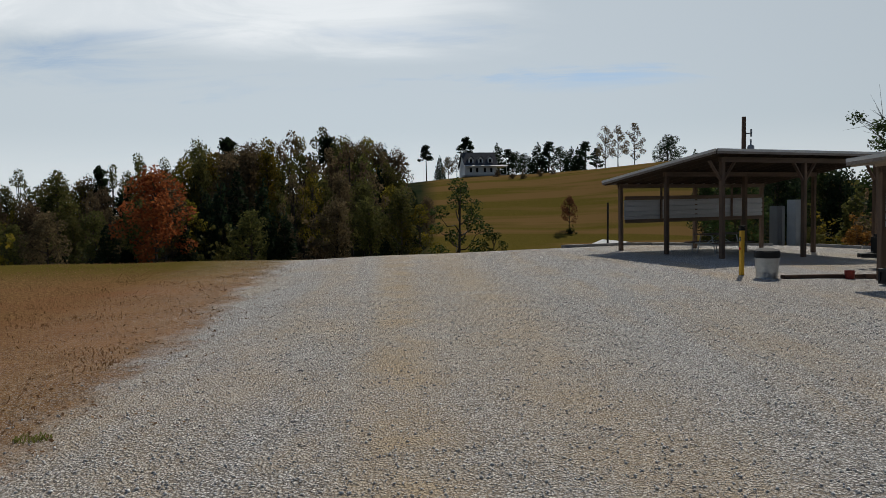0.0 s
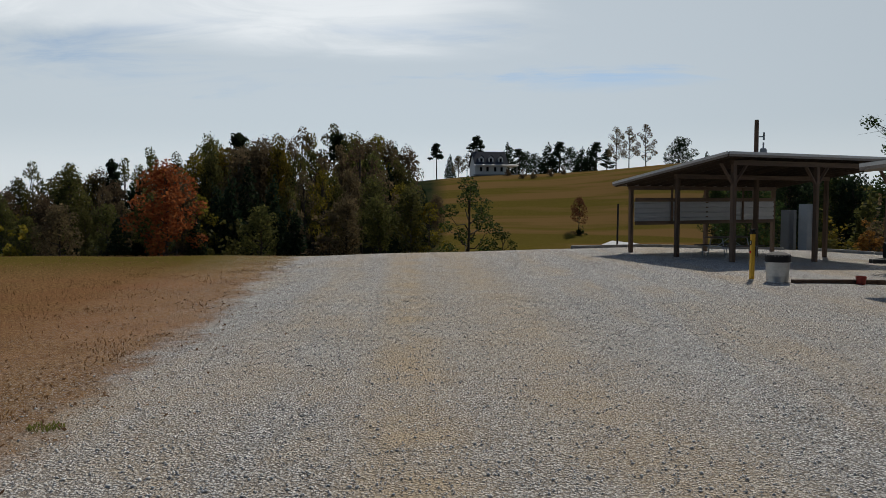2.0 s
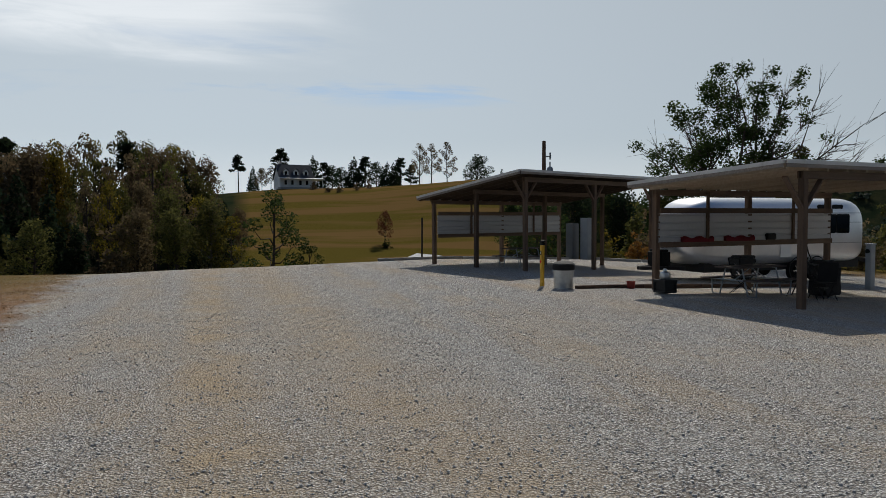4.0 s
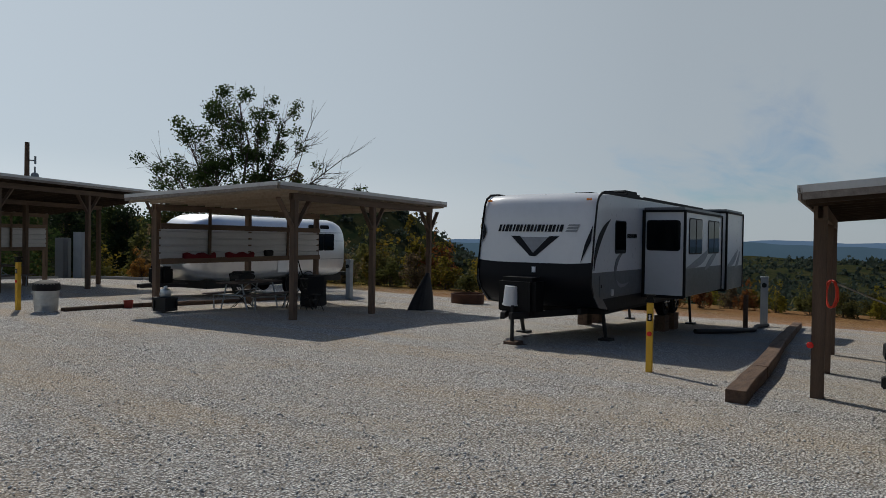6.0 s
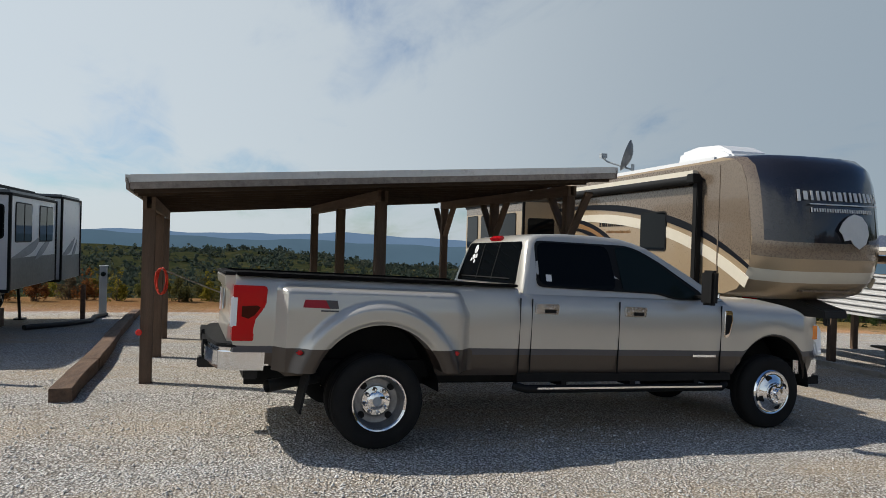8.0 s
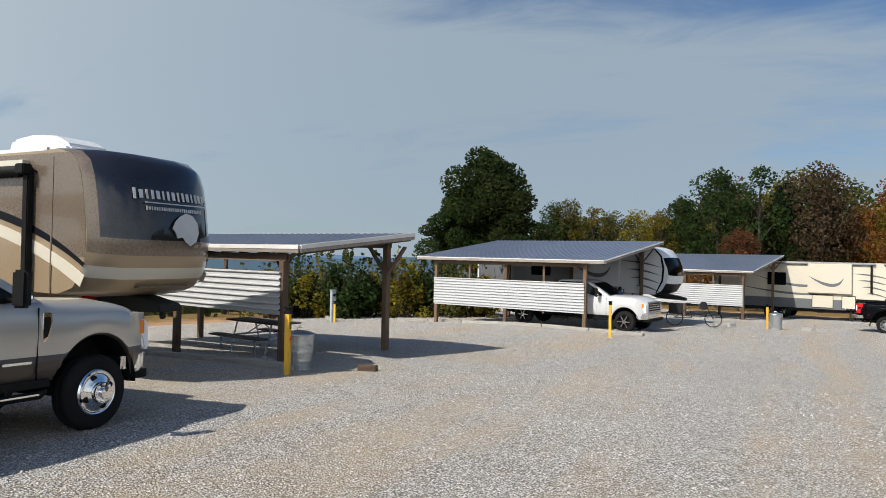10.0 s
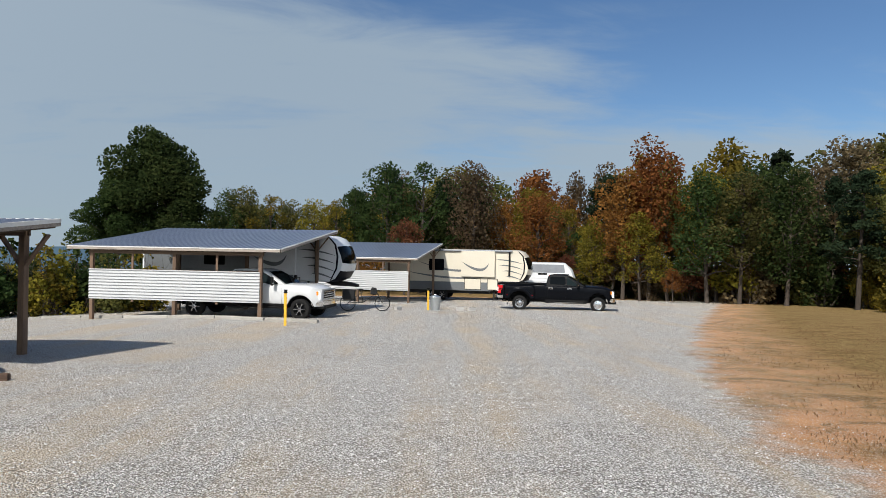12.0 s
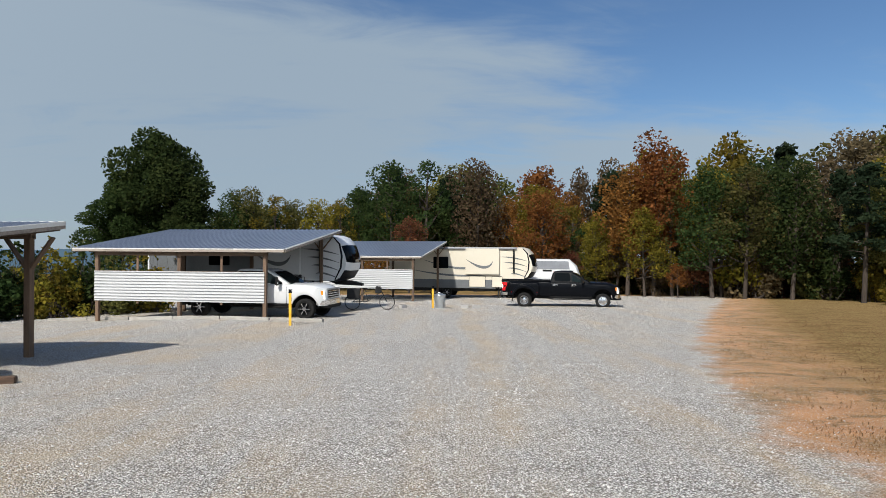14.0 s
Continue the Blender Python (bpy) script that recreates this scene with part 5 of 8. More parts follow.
    ch = Shape().plate([(0.52, -0.16), (0.32, -0.16), (0.0, -0.50), (-0.32, -0.16), (-0.52, -0.16), (-0.06, -0.56), (0.06, -0.56)], -0.004, 0.008, axis="x")
    part("chevron", ch, RV_BLACK, th, "dark chevron decal", at=tilt)
    part("chevron_fill", Shape().plate([(0.30, -0.18), (0.0, -0.495), (-0.30, -0.18)], -0.004, 0.005, axis="x"), RV_MID, th, "shaded grey chevron centre", at=tilt)
    for sd in (-1, 1):
        pts = [(sd * 1.17, -0.30), (sd * 1.10, -0.10), (sd * 1.165, 0.1), (sd * 1.19, -0.1)] if sd < 0 else [(sd * 1.0, -0.66), (sd * 1.06, -0.30), (sd * 1.19, 0.06), (sd * 1.17, -0.25)]
        part("nose_swoosh", Shape().plate(pts, -0.004, 0.006, axis="x"), RV_BLACK, th, at=tilt)
        part("marker_lamp", Shape().box((cap(2.62) + 0.03, sd * 1.08, 2.63), (0.03, 0.10, 0.04)), AMBER_LENS, th)
    part("nose_lamp", Shape().box((0.0, 0.05, 1.27), (0.04, 0.07, 0.11)), CLEAR_LENS, th)
    # slide-outs on the near side
    for nm, x0, x1, z0, z1, d in (("slide_out", -3.0, -6.55, 0.66, 2.52, 0.92), ("slide_out", -7.15, -9.30, 0.60, 2.66, 0.92)):
        so = part(nm, Shape().box(((x0 + x1) / 2, y + d / 2, (z0 + z1) / 2), (x0 - x1, d, z1 - z0)), RV_WHITE, th, "white slide-out room", bevel=0.015)
        part("slide_lower", Shape().plate([(x0 - 0.02, z0 + 0.01), (x1 + 0.02, z0 + 0.01), (x1 + 0.02, z0 + 0.62), (x0 - 0.02, z0 + 0.62)], y + d, y + d + 0.005), RV_GREY, so, "grey lower panel")
        fr = Shape()
        for a, b_ in (((x0, z0), (x0, z1)), ((x1, z0), (x1, z1)), ((x0, z1), (x1, z1))):
            fr.bar((a[0], y + d, a[1]), (b_[0], y + d, b_[1]), 0.06, 0.05)
        fr.bar((x0, y + 0.03, z0), (x0, y + 0.03, z1), 0.05, 0.08).bar((x0, y, z1), (x0, y + d, z1), 0.06, 0.05).bar((x0, y, z0), (x0, y + d, z0), 0.07, 0.06)
        part("slide_trim", fr, PLASTIC_BLACK, so, "black edge trim")
        part("slide_top", Shape().box(((x0 + x1) / 2, y + d / 2, z1 + 0.05), (x0 - x1 - 0.1, d - 0.04, 0.07)), RV_GREY, so)
        part("flame", ribbon(curve((x0 - 0.1, z0 + 0.62), ((x0 + x1) / 2, z0 + 0.75), ((x0 + x1) / 2 - 0.4, z0 + 1.05)), taper(14, 0.2), y + d, 1, 0.009), RV_MID, so)
        part("flame", ribbon(curve(((x0 + x1) / 2, z0 + 0.55), ((x0 + x1) / 2 - 0.5, z0 + 0.7), (x1 + 0.4, z0 + 1.02)), taper(14, 0.18), y + d, 1, 0.009), RV_MID, so)
        if x0 > -4:
            window(so, "slide_window", x0 - 1.45, x0 - 0.35, z0 + 0.95, z1 - 0.16, y + d, 1, "sliding window", slider=True)
            window(so, "slide_window", x1 + 0.35, x1 + 1.45, z0 + 0.95, z1 - 0.16, y + d, 1, "sliding window", slider=True)
            window(so, "end_window", y + 0.12, y + d - 0.12, z0 + 1.02, z1 - 0.22, x0, 1, "dark end window", axis="x")
    # roof and underneath
    ac = part("air_conditioner", Shape().box((-4.7, 0.1, 2.95), (1.0, 0.7, 0.29)), PLASTIC_BLACK, th, "black roof air conditioner", bevel=0.07)
    part("roof_vent", Shape().box((-2.0, 0.3, 2.84), (0.42, 0.42, 0.09)), PLASTIC_BLACK, th, bevel=0.02)
    part("roof_antenna", Shape().tube([(-3.5, 0.5, 2.8), (-3.5, 0.5, 2.97)], 0.03, 8).lathe([(0.06, 2.93), (0.16, 2.97), (0.16, 3.0), (0.0, 3.03)], 16, axis="z", at=(-3.5, 0.5, 0)), PLASTIC_BLACK, th)
    part("roof_rail", Shape().bar((-3.2, 1.17, 2.83), (-8.6, 1.17, 2.83), 0.03, 0.03), PLASTIC_BLACK, th)
    rv_wheels(th, (-5.3, -6.15), 0.35)
    for x in (-5.3, -6.15, -4.9):
        part("axle", Shape().box((x, 0, 0.42), (0.1, 1.9, 0.1)), BLACK_STEEL, th)
    tg = Shape().bar((-0.9, 0.75, 0.44), (1.0, 0.08, 0.44), 0.08, 0.12).bar((-0.9, -0.75, 0.44), (1.0, -0.08, 0.44), 0.08, 0.12).box((-4.5, 0.8, 0.46), (8, 0.08, 0.12)).box((-4.5, -0.8, 0.46), (8, 0.08, 0.12))
    part("tongue", tg, BLACK_STEEL, th)
    tk = part("tank_cover", Shape().box((0.42, 0.0, 0.78), (0.5, 0.78, 0.72)), PLASTIC_BLACK, th, "black gas bottle cover", bevel=0.08)
    part("jack", Shape().tube([(0.76, 0, g), (0.76, 0, 0.62)], 0.035, 10).box((0.76, 0, g + 0.02), (0.25, 0.2, 0.05)), BLACK_STEEL, th)
    part("block", Shape().box((0.78, 0.05, g - 0.01), (0.5, 0.3, 0.1)).box((0.70, 0.0, g + 0.06), (0.3, 0.26, 0.07)), WOOD_TIE, th)
    for x, yy_ in ((-1.6, 0.95), (-1.6, -0.95), (-8.6, 0.9), (-8.6, -0.9)):
        gz = h(12.25 - x, 6.62) - 0.03
        part("stabiliser", Shape().bar((x, yy_, gz), (x + 0.25, yy_, 0.48), 0.06, 0.06).box((x, yy_, gz + 0.04), (0.28, 0.24, 0.08)), BLACK_STEEL, th)
    for x in (-5.3, -6.15):
        for sd in (-1, 1):
            part("wheel_block", Shape().box((x, sd * 1.02, -0.2), (0.4, 0.26, 0.42)), WOOD_TIE, th)
    # black boxes added only to darken the space beneath the trailer
    part("belly_shade", Shape().box((-5.1, 0, 0.44), (8.4, 2.3, 0.10)).box((-5.7, 0, 0.30), (1.9, 1.6, 0.3)), PLASTIC_BLACK, th, "black underbelly sheet")
    bk = thing("bucket", pose(11.60, 6.70, 0.62, 4, -6, 0), "white plastic bucket upside down on the gas bottle cover", "bucket")
    part("pail", Shape().lathe([(0.0, 0.36), (0.115, 0.36), (0.12, 0.34), (0.15, 0.02), (0.165, 0.02), (0.165, 0.0), (0.14, 0.0)], 24, axis="z"), RV_WHITE, bk, smooth=True)


white_travel_trailer()


def tan_fifth_wheel():
    x0, y0 = 9.25, -8.5
    g = h(9.6, -8.5)
    th = thing("fifth_wheel_trailer", pose(x0, y0, g, 0, 0, 180.0), "tan and brown fifth-wheel trailer with dark nose", "fifth-wheel trailer", "camping trailers")
    prof = [(-2.9, 1.42), (-0.30, 1.40), (0.02, 1.50), (0.18, 1.68), (0.26, 1.86), (0.31, 2.05), (0.32, 2.3), (0.29, 2.6), (0.24, 2.95), (0.17, 3.28), (0.07, 3.52), (-0.12, 3.66), (-0.5, 3.72), (-1.15, 3.70), (-11.9, 3.65), (-12.0, 3.55), (-12.0, 0.72), (-3.0, 0.72)]
    order = {1: 0, 2: 0, 3: 2, 4: 0, 5: 3, 6: 1, 7: 1, 8: 1, 9: 1, 10: 1, 11: 1, 12: 3, 13: 4}
    s = shell(prof, 1.22, SEC, 0.42, -1.25, 0.05, mi=lambda j: order.get(j, 0))
    for k in range(len(s.m)):
        i, j = divmod(k, len(prof))
        if i in (0, 1, 2, 9, 10, 11) and 5 <= j <= 12:  # the dark panel stops short of the rounded corners
            s.m[k] = 3
    s.m = [0 if m == 99 else m for m in s.m]
    part("body", s, [RV_TAN, RV_NAVY, RV_CREAM, RV_TAUPE, ROOF_RUBBER], th, smooth=True)
    for sd in (-1, 1):
        y = sd * 1.222
        yb = y
        # brown upper wall above a sweeping black line, pale band below it
        arc = curve((-8.5, 2.95), (-2.6, 3.35), (-0.17, 1.90), 24)
        up = [(-11.9, 3.58), (-11.9, 2.9)] + arc[:-1] + [(-0.16, 2.02), (-0.145, 2.3), (-0.17, 2.6), (-0.22, 2.95), (-0.29, 3.27), (-0.40, 3.50), (-0.56, 3.61)]
        part("upper_side", Shape().plate(up, y - sd * 0.01, y + sd * 0.004), RV_TAUPE, th, "brown upper side wall")
        part("swoosh", ribbon(arc, [0.05 + 0.08 * min(1, i / 10) - 0.07 * max(0, (i - 17) / 7) for i in range(25)], y, sd, 0.010), RV_BLACK, th, "black swoosh decal")
        band = curve((-8.2, 2.66), (-2.9, 3.15), (-0.20, 1.66), 24)
        part("pale_band", ribbon(band, [0.07 + 0.12 * min(1, i / 9) for i in range(25)], y, sd, 0.008), RV_CREAM, th, "cream swoosh decal")
        for k in range(3):
            part("swoosh", ribbon(curve((-7.2 + 0.3 * k, 2.80 - 0.12 * k), (-5.0, 2.85 - 0.14 * k), (-3.5 - 0.22 * k, 1.75)), taper(14, 0.10), y, sd, 0.012 + 0.001 * k), (RV_BLACK, RV_GOLD, RV_BLACK)[k], th)
        part("corner_trim", ribbon([(-0.92, 1.44), (-0.92, 3.55)], [0.03, 0.03], y, sd, 0.012), RV_TAUPE, th)
        part("grab_handle", Shape().tube([(-1.3, y, 3.32), (-1.3, y + sd * 0.04, 3.34), (-1.55, y + sd * 0.04, 3.34), (-1.55, y, 3.32)], 0.015, 6), PLASTIC_BLACK, th)
    y = -1.222
    window(th, "side_window", -3.25, -2.42, 2.13, 2.82, y, -1, "rounded dark bedroom window")
    bars(th, "lettering_bar", RV_BLACK, -4.25, 2.66, 1.45, 0.15, 16, "y", y, -1)
    bars(th, "lettering_bar", RV_GOLD, -4.15, 2.47, 1.0, 0.05, 20, "y", y, -1)
    # awning on the near side
    aw = part("awning", Shape().tube([(-1.55, y - 0.10, 3.34), (-9.5, y - 0.10, 3.34)], 0.085, 12), PLASTIC_BLACK, th, "rolled black awning", smooth=True)
    part("awning_case", Shape().box((-5.5, y - 0.05, 3.46), (8.0, 0.12, 0.10)), RV_CREAM, aw)
    for x in (-1.42, -9.4):
        part("awning_arm", Shape().box((x, y - 0.06, 2.42), (0.13, 0.11, 1.95)).box((x - 0.02, y - 0.13, 3.36), (0.2, 0.16, 0.16)), PLASTIC_BLACK, th, "black awning arm", bevel=0.015)
    d = 0.98
    so = part("slide_out", Shape().box((-9.35, y - d / 2, 2.05), (4.7, d, 2.3)), RV_TAN, th, "tan slide-out room", bevel=0.03)
    window(so, "end_window", y - 0.84, y - 0.18, 1.95, 2.78, -7.0, 1, "dark end window", axis="x")
    for wa, wb in ((-8.75, -7.5), (-10.2, -9.1), (-11.5, -10.55)):
        window(so, "side_window", wa, wb, 2.02, 2.92, y - d, -1, "wide dark window")
    part("pale_band", ribbon(curve((-11.6, 1.9), (-9.5, 2.02), (-7.1, 1.62)), [0.12] * 15, y - d, -1, 0.008), RV_CREAM, so, "cream swoosh decal")
    part("upper_side", Shape().plate([(-11.65, 2.98), (-7.04, 2.98), (-7.04, 3.16), (-11.65, 3.16)], y - d, y - d - 0.006), RV_TAUPE, so, "brown upper band")
    part("slide_trim", Shape().bar((-7.0, y - d, 0.95), (-7.0, y - d, 3.2), 0.06, 0.06).bar((-7.0, y - d, 3.2), (-11.7, y - d, 3.2), 0.06, 0.06), PLASTIC_BLACK, so)
    part("slide_awning", Shape().tube([(-6.95, y - d - 0.02, 3.28), (-11.75, y - d - 0.02, 3.28)], 0.06, 10), PLASTIC_BLACK, so, "rolled black slide-out awning", smooth=True)
    # nose: lettering stand-ins and a pale round emblem
    yaw_cap = lambda yy_, z: float(np.interp(z, (2.05, 2.3, 2.6, 2.95, 3.25, 3.45), (0.31, 0.32, 0.29, 0.24, 0.18, 0.11))) - 0.42 * (abs(yy_) / 1.22) ** 3.2 - 0.03 * (abs(yy_) / 1.22) ** 6 + 0.012
    for cz, hh, n, w in ((3.02, 0.15, 16, 1.62), (2.80, 0.06, 26, 1.2)):
        for i in range(n):
            yy_ = -w / 2 + w * (i + 0.5) / n + 0.1
            xx = yaw_cap(yy_, cz)
            ang = -math.degrees(math.atan(0.42 * 3.2 / 1.22 * (abs(yy_) / 1.22) ** 2.2)) * (1 if yy_ > 0 else -1)
            part("nose_bar", Shape().box((xx, yy_, cz), (0.012, w / n * (0.42, 0.62, 0.34)[i % 3], hh * (1.2 if i == 0 else (1, 0.92, 1)[i % 3])), (0, -15, -ang)), RV_SILVER, th)
    part("nose_rule", Shape().box((yaw_cap(0.1, 2.9) + 0.003, 0.1, 2.89), (0.01, 1.25, 0.018), (0, -15, 0)), RV_SILVER, th)
    em = Shape()
    blob = [(0.02, 0.26), (0.17, 0.22), (0.27, 0.10), (0.29, -0.05), (0.22, -0.2), (0.08, -0.28), (-0.02, -0.22), (-0.08, -0.14), (-0.2, -0.16), (-0.24, -0.06), (-0.3, 0.0), (-0.22, 0.12), (-0.12, 0.2)]
    em.plate(blob, 0.0, 0.012, axis="x")
    part("emblem", em, RV_SILVER, th, "plain pale emblem patch", at=Matrix.Translation((yaw_cap(0.25, 2.5) + 0.014, 0.25, 2.5)) @ pose(0, 0, 0, 0, -6, 3))
    for sd in (-1, 1):
        part("marker_lamp", Shape().lathe([(0.045, 0), (0.03, 0.03), (0, 0.035)], 12, axis="x", at=(-0.30, sd * 0.92, 3.48)), AMBER_LENS, th)
    part("nose_ledge", Shape().box((0.04, 0, 1.56), (0.2, 1.0, 0.03)), RV_TAUPE, th, bevel=0.01)
    pin = part("pin_box", Shape().plate([(-1.7, 1.42), (-0.4, 1.42), (0.28, 1.28), (0.30, 1.16), (-0.15, 1.14), (-1.2, 1.22)], -0.22, 0.22).tube([(0.12, 0, 1.16), (0.12, 0, 1.03)], 0.05, 10), BLACK_STEEL, th, "black hitch pin box", bevel=0.015)
    part("pin_lamp", Shape().box((-1.25, -0.3, 1.36), (0.3, 0.05, 0.08)), RED_LENS, pin)
    cap = part("roof_cap", Shape().plate([(-1.6, 3.66), (-1.72, 3.92), (-2.1, 4.08), (-2.75, 4.12), (-3.25, 4.06), (-3.4, 3.66)], -0.42, 0.42), RV_WHITE, th, "white roof air conditioner", bevel=0.06)
    part("roof_edge", Shape().box((-6.5, -1.19, 3.66), (10.8, 0.05, 0.09)), RV_WHITE, th)
    rv_wheels(th, (-7.6, -8.5), 0.4)
    part("underframe", Shape().box((-7.5, 0, 0.65), (9.0, 1.7, 0.25)), BLACK_STEEL, th)
    for sd in (-1, 1):
        part("landing_leg", Shape().box((-2.75, sd * 0.95, 0.72), (0.1, 0.1, 1.45)).box((-2.75, sd * 0.95, 0.03), (0.25, 0.25, 0.05)), BLACK_STEEL, th)
    ds = thing("satellite_dish", pose(x0 + 4.45, y0 + 0.75, g + 3.66, 0, 0, 0), "grey satellite dish on the trailer roof", "satellite dish")
    part("mast", Shape().tube([(0, 0, 0), (0, 0, 0.28)], 0.035, 10).box((0, 0, 0.02), (0.3, 0.3, 0.04)), STEEL_GREY, ds)
    part("reflector", Shape().lathe([(0.0, 0.03), (0.12, 0.045), (0.26, 0.10), (0.34, 0.16), (0.345, 0.17), (0.26, 0.115), (0.0, 0.05)], 24, axis="x"), RV_GREY, ds, "dark grey dish", smooth=True, at=pose(-0.05, 0.02, 0.42, 0, -18, 54))
    part("feed_arm", Shape().tube([(0, 0, 0.16), (0.42, 0.38, 0.36), (0.5, 0.44, 0.44)], 0.02, 8).box((0.5, 0.44, 0.49), (0.1, 0.14, 0.1)), STEEL_GREY, ds)


tan_fifth_wheel()


def cream_fifth_wheel(nx, ny, yaw, label, body, low, length=11.0, dark=False):
    g = h(nx, ny)
    th = thing("fifth_wheel_trailer", pose(nx, ny, g, 0, 0, yaw), label, "fifth-wheel trailer", "camping trailers")
    prof = [(-2.9, 1.42), (-0.75, 1.40), (-0.35, 1.55), (-0.10, 1.95), (0.0, 2.35), (-0.08, 2.8), (-0.28, 3.25), (-0.6, 3.62), (-1.0, 3.75), (-length, 3.78), (-length - 0.06, 3.7), (-length - 0.06, 0.7), (-3.0, 0.7)]
    order = {1: 1, 2: 1, 3: 0, 4: 2, 5: 2, 6: 0, 7: 0}
    s = shell(prof, 1.22, SEC, 0.22, -1.35, 0.05, mi=lambda j: order.get(j, 0))
    s.m = [0 if m == 99 else m for m in s.m]
    part("body", s, [body, RV_BLACK, GLASS_DARK], th, smooth=True)
    for sd in (-1, 1):
        y = sd * 1.222
        part("lower_side", Shape().plate([(-3.0, 0.72), (-length, 0.72), (-length, 1.35), (-3.05, 1.35)], y - sd * 0.01, y + sd * 0.005), low, th, "grey lower side wall")
        # a grey plate over the white wall stands for the carport shade
        if dark:
            part("upper_side", Shape().plate([(-2.7, 1.36), (-length + 0.05, 1.36), (-length + 0.05, 3.6), (-3.3, 3.6)], y - sd * 0.01, y + sd * 0.007), RV_GREY, th, "dark grey side wall")
        part("swoosh", ribbon(curve((-8.4, 2.8), (-5.0, 1.7), (-4.2, 2.55)), taper(14, 0.16), y, sd, 0.010), RV_GREY, th, "grey swoosh decal")
        part("swoosh", ribbon(curve((-9.5, 2.1), (-6, 1.4), (-3.4, 1.75)), taper(14, 0.14), y, sd, 0.010), RV_GREY, th)
        for k in range(4):
            part("nose_stripe", ribbon(curve((-2.6 + 0.25 * k, 3.05 - 0.42 * k), (-1.6, 3.05 - 0.36 * k), (-0.62, 2.75 - 0.40 * k)), taper(14, 0.09), y, sd, 0.010), RV_GREY, th)
        part("nose_edge", ribbon([(-0.95, 3.66), (-0.62, 3.3), (-0.5, 2.7), (-0.55, 2.1), (-0.85, 1.5)], [0.05, 0.09, 0.10, 0.09, 0.05], y, sd, 0.012), RV_BLACK, th)
        for a, b_ in ((-4.9, -3.7), (-3.2, -2.45)):
            part("storage_door", Shape().plate([(a, 0.82), (b_, 0.82), (b_, 1.62), (a, 1.62)], y, y + sd * 0.012), body, th, "storage door with black gasket")
            for q in (((a, 0.82), (b_, 0.82)), ((b_, 0.82), (b_, 1.62)), ((b_, 1.62), (a, 1.62)), ((a, 1.62), (a, 0.82))):
                part("gasket", Shape().bar((q[0][0], y + sd * 0.012, q[0][1]), (q[1][0], y + sd * 0.012, q[1][1]), 0.03, 0.03), PLASTIC_BLACK, th)
        window(th, "side_window", -7.6, -6.5, 2.2, 3.0, y, sd, "dark side window")
    part("awning", Shape().tube([(-1.4, -1.30, 3.66), (-8.5, -1.30, 3.66)], 0.075, 10), RV_MID, th, "rolled awning", smooth=True)
    part("awning_arm", Shape().box((-1.6, -1.29, 2.75), (0.11, 0.1, 1.75)), PLASTIC_BLACK, th)
    so = part("slide_out", Shape().box((-3.9, -1.32, 2.7), (2.5, 0.2, 1.9)), body, th, bevel=0.02)
    part("swoosh", ribbon(curve((-5.1, 2.85), (-3.5, 1.75), (-3.1, 2.75)), taper(14, 0.2), -1.42, -1, 0.008), RV_GREY, so, "grey swoosh decal")
    part("pin_box", Shape().plate([(-1.6, 1.42), (-0.4, 1.42), (0.25, 1.28), (0.28, 1.15), (-1.1, 1.22)], -0.2, 0.2), BLACK_STEEL, th)
    rv_wheels(th, (-6.6, -7.5), 0.38)
    part("underframe", Shape().box((-6.6, 0, 0.62), (length - 4, 1.7, 0.25)), BLACK_STEEL, th)
    for sd in (-1, 1):
        part("landing_leg", Shape().box((-2.75, sd * 0.95, 0.72), (0.1, 0.1, 1.5)), BLACK_STEEL, th)
    return th


cream_fifth_wheel(-7.25, -51.4, 167, "cream fifth-wheel trailer with grey swooshes", RV_CREAM, RV_GREY)
cream_fifth_wheel(4.25, -36.2, 171, "white fifth-wheel trailer with black trim beside the carport", RV_WHITE, RV_GREY, dark=True)


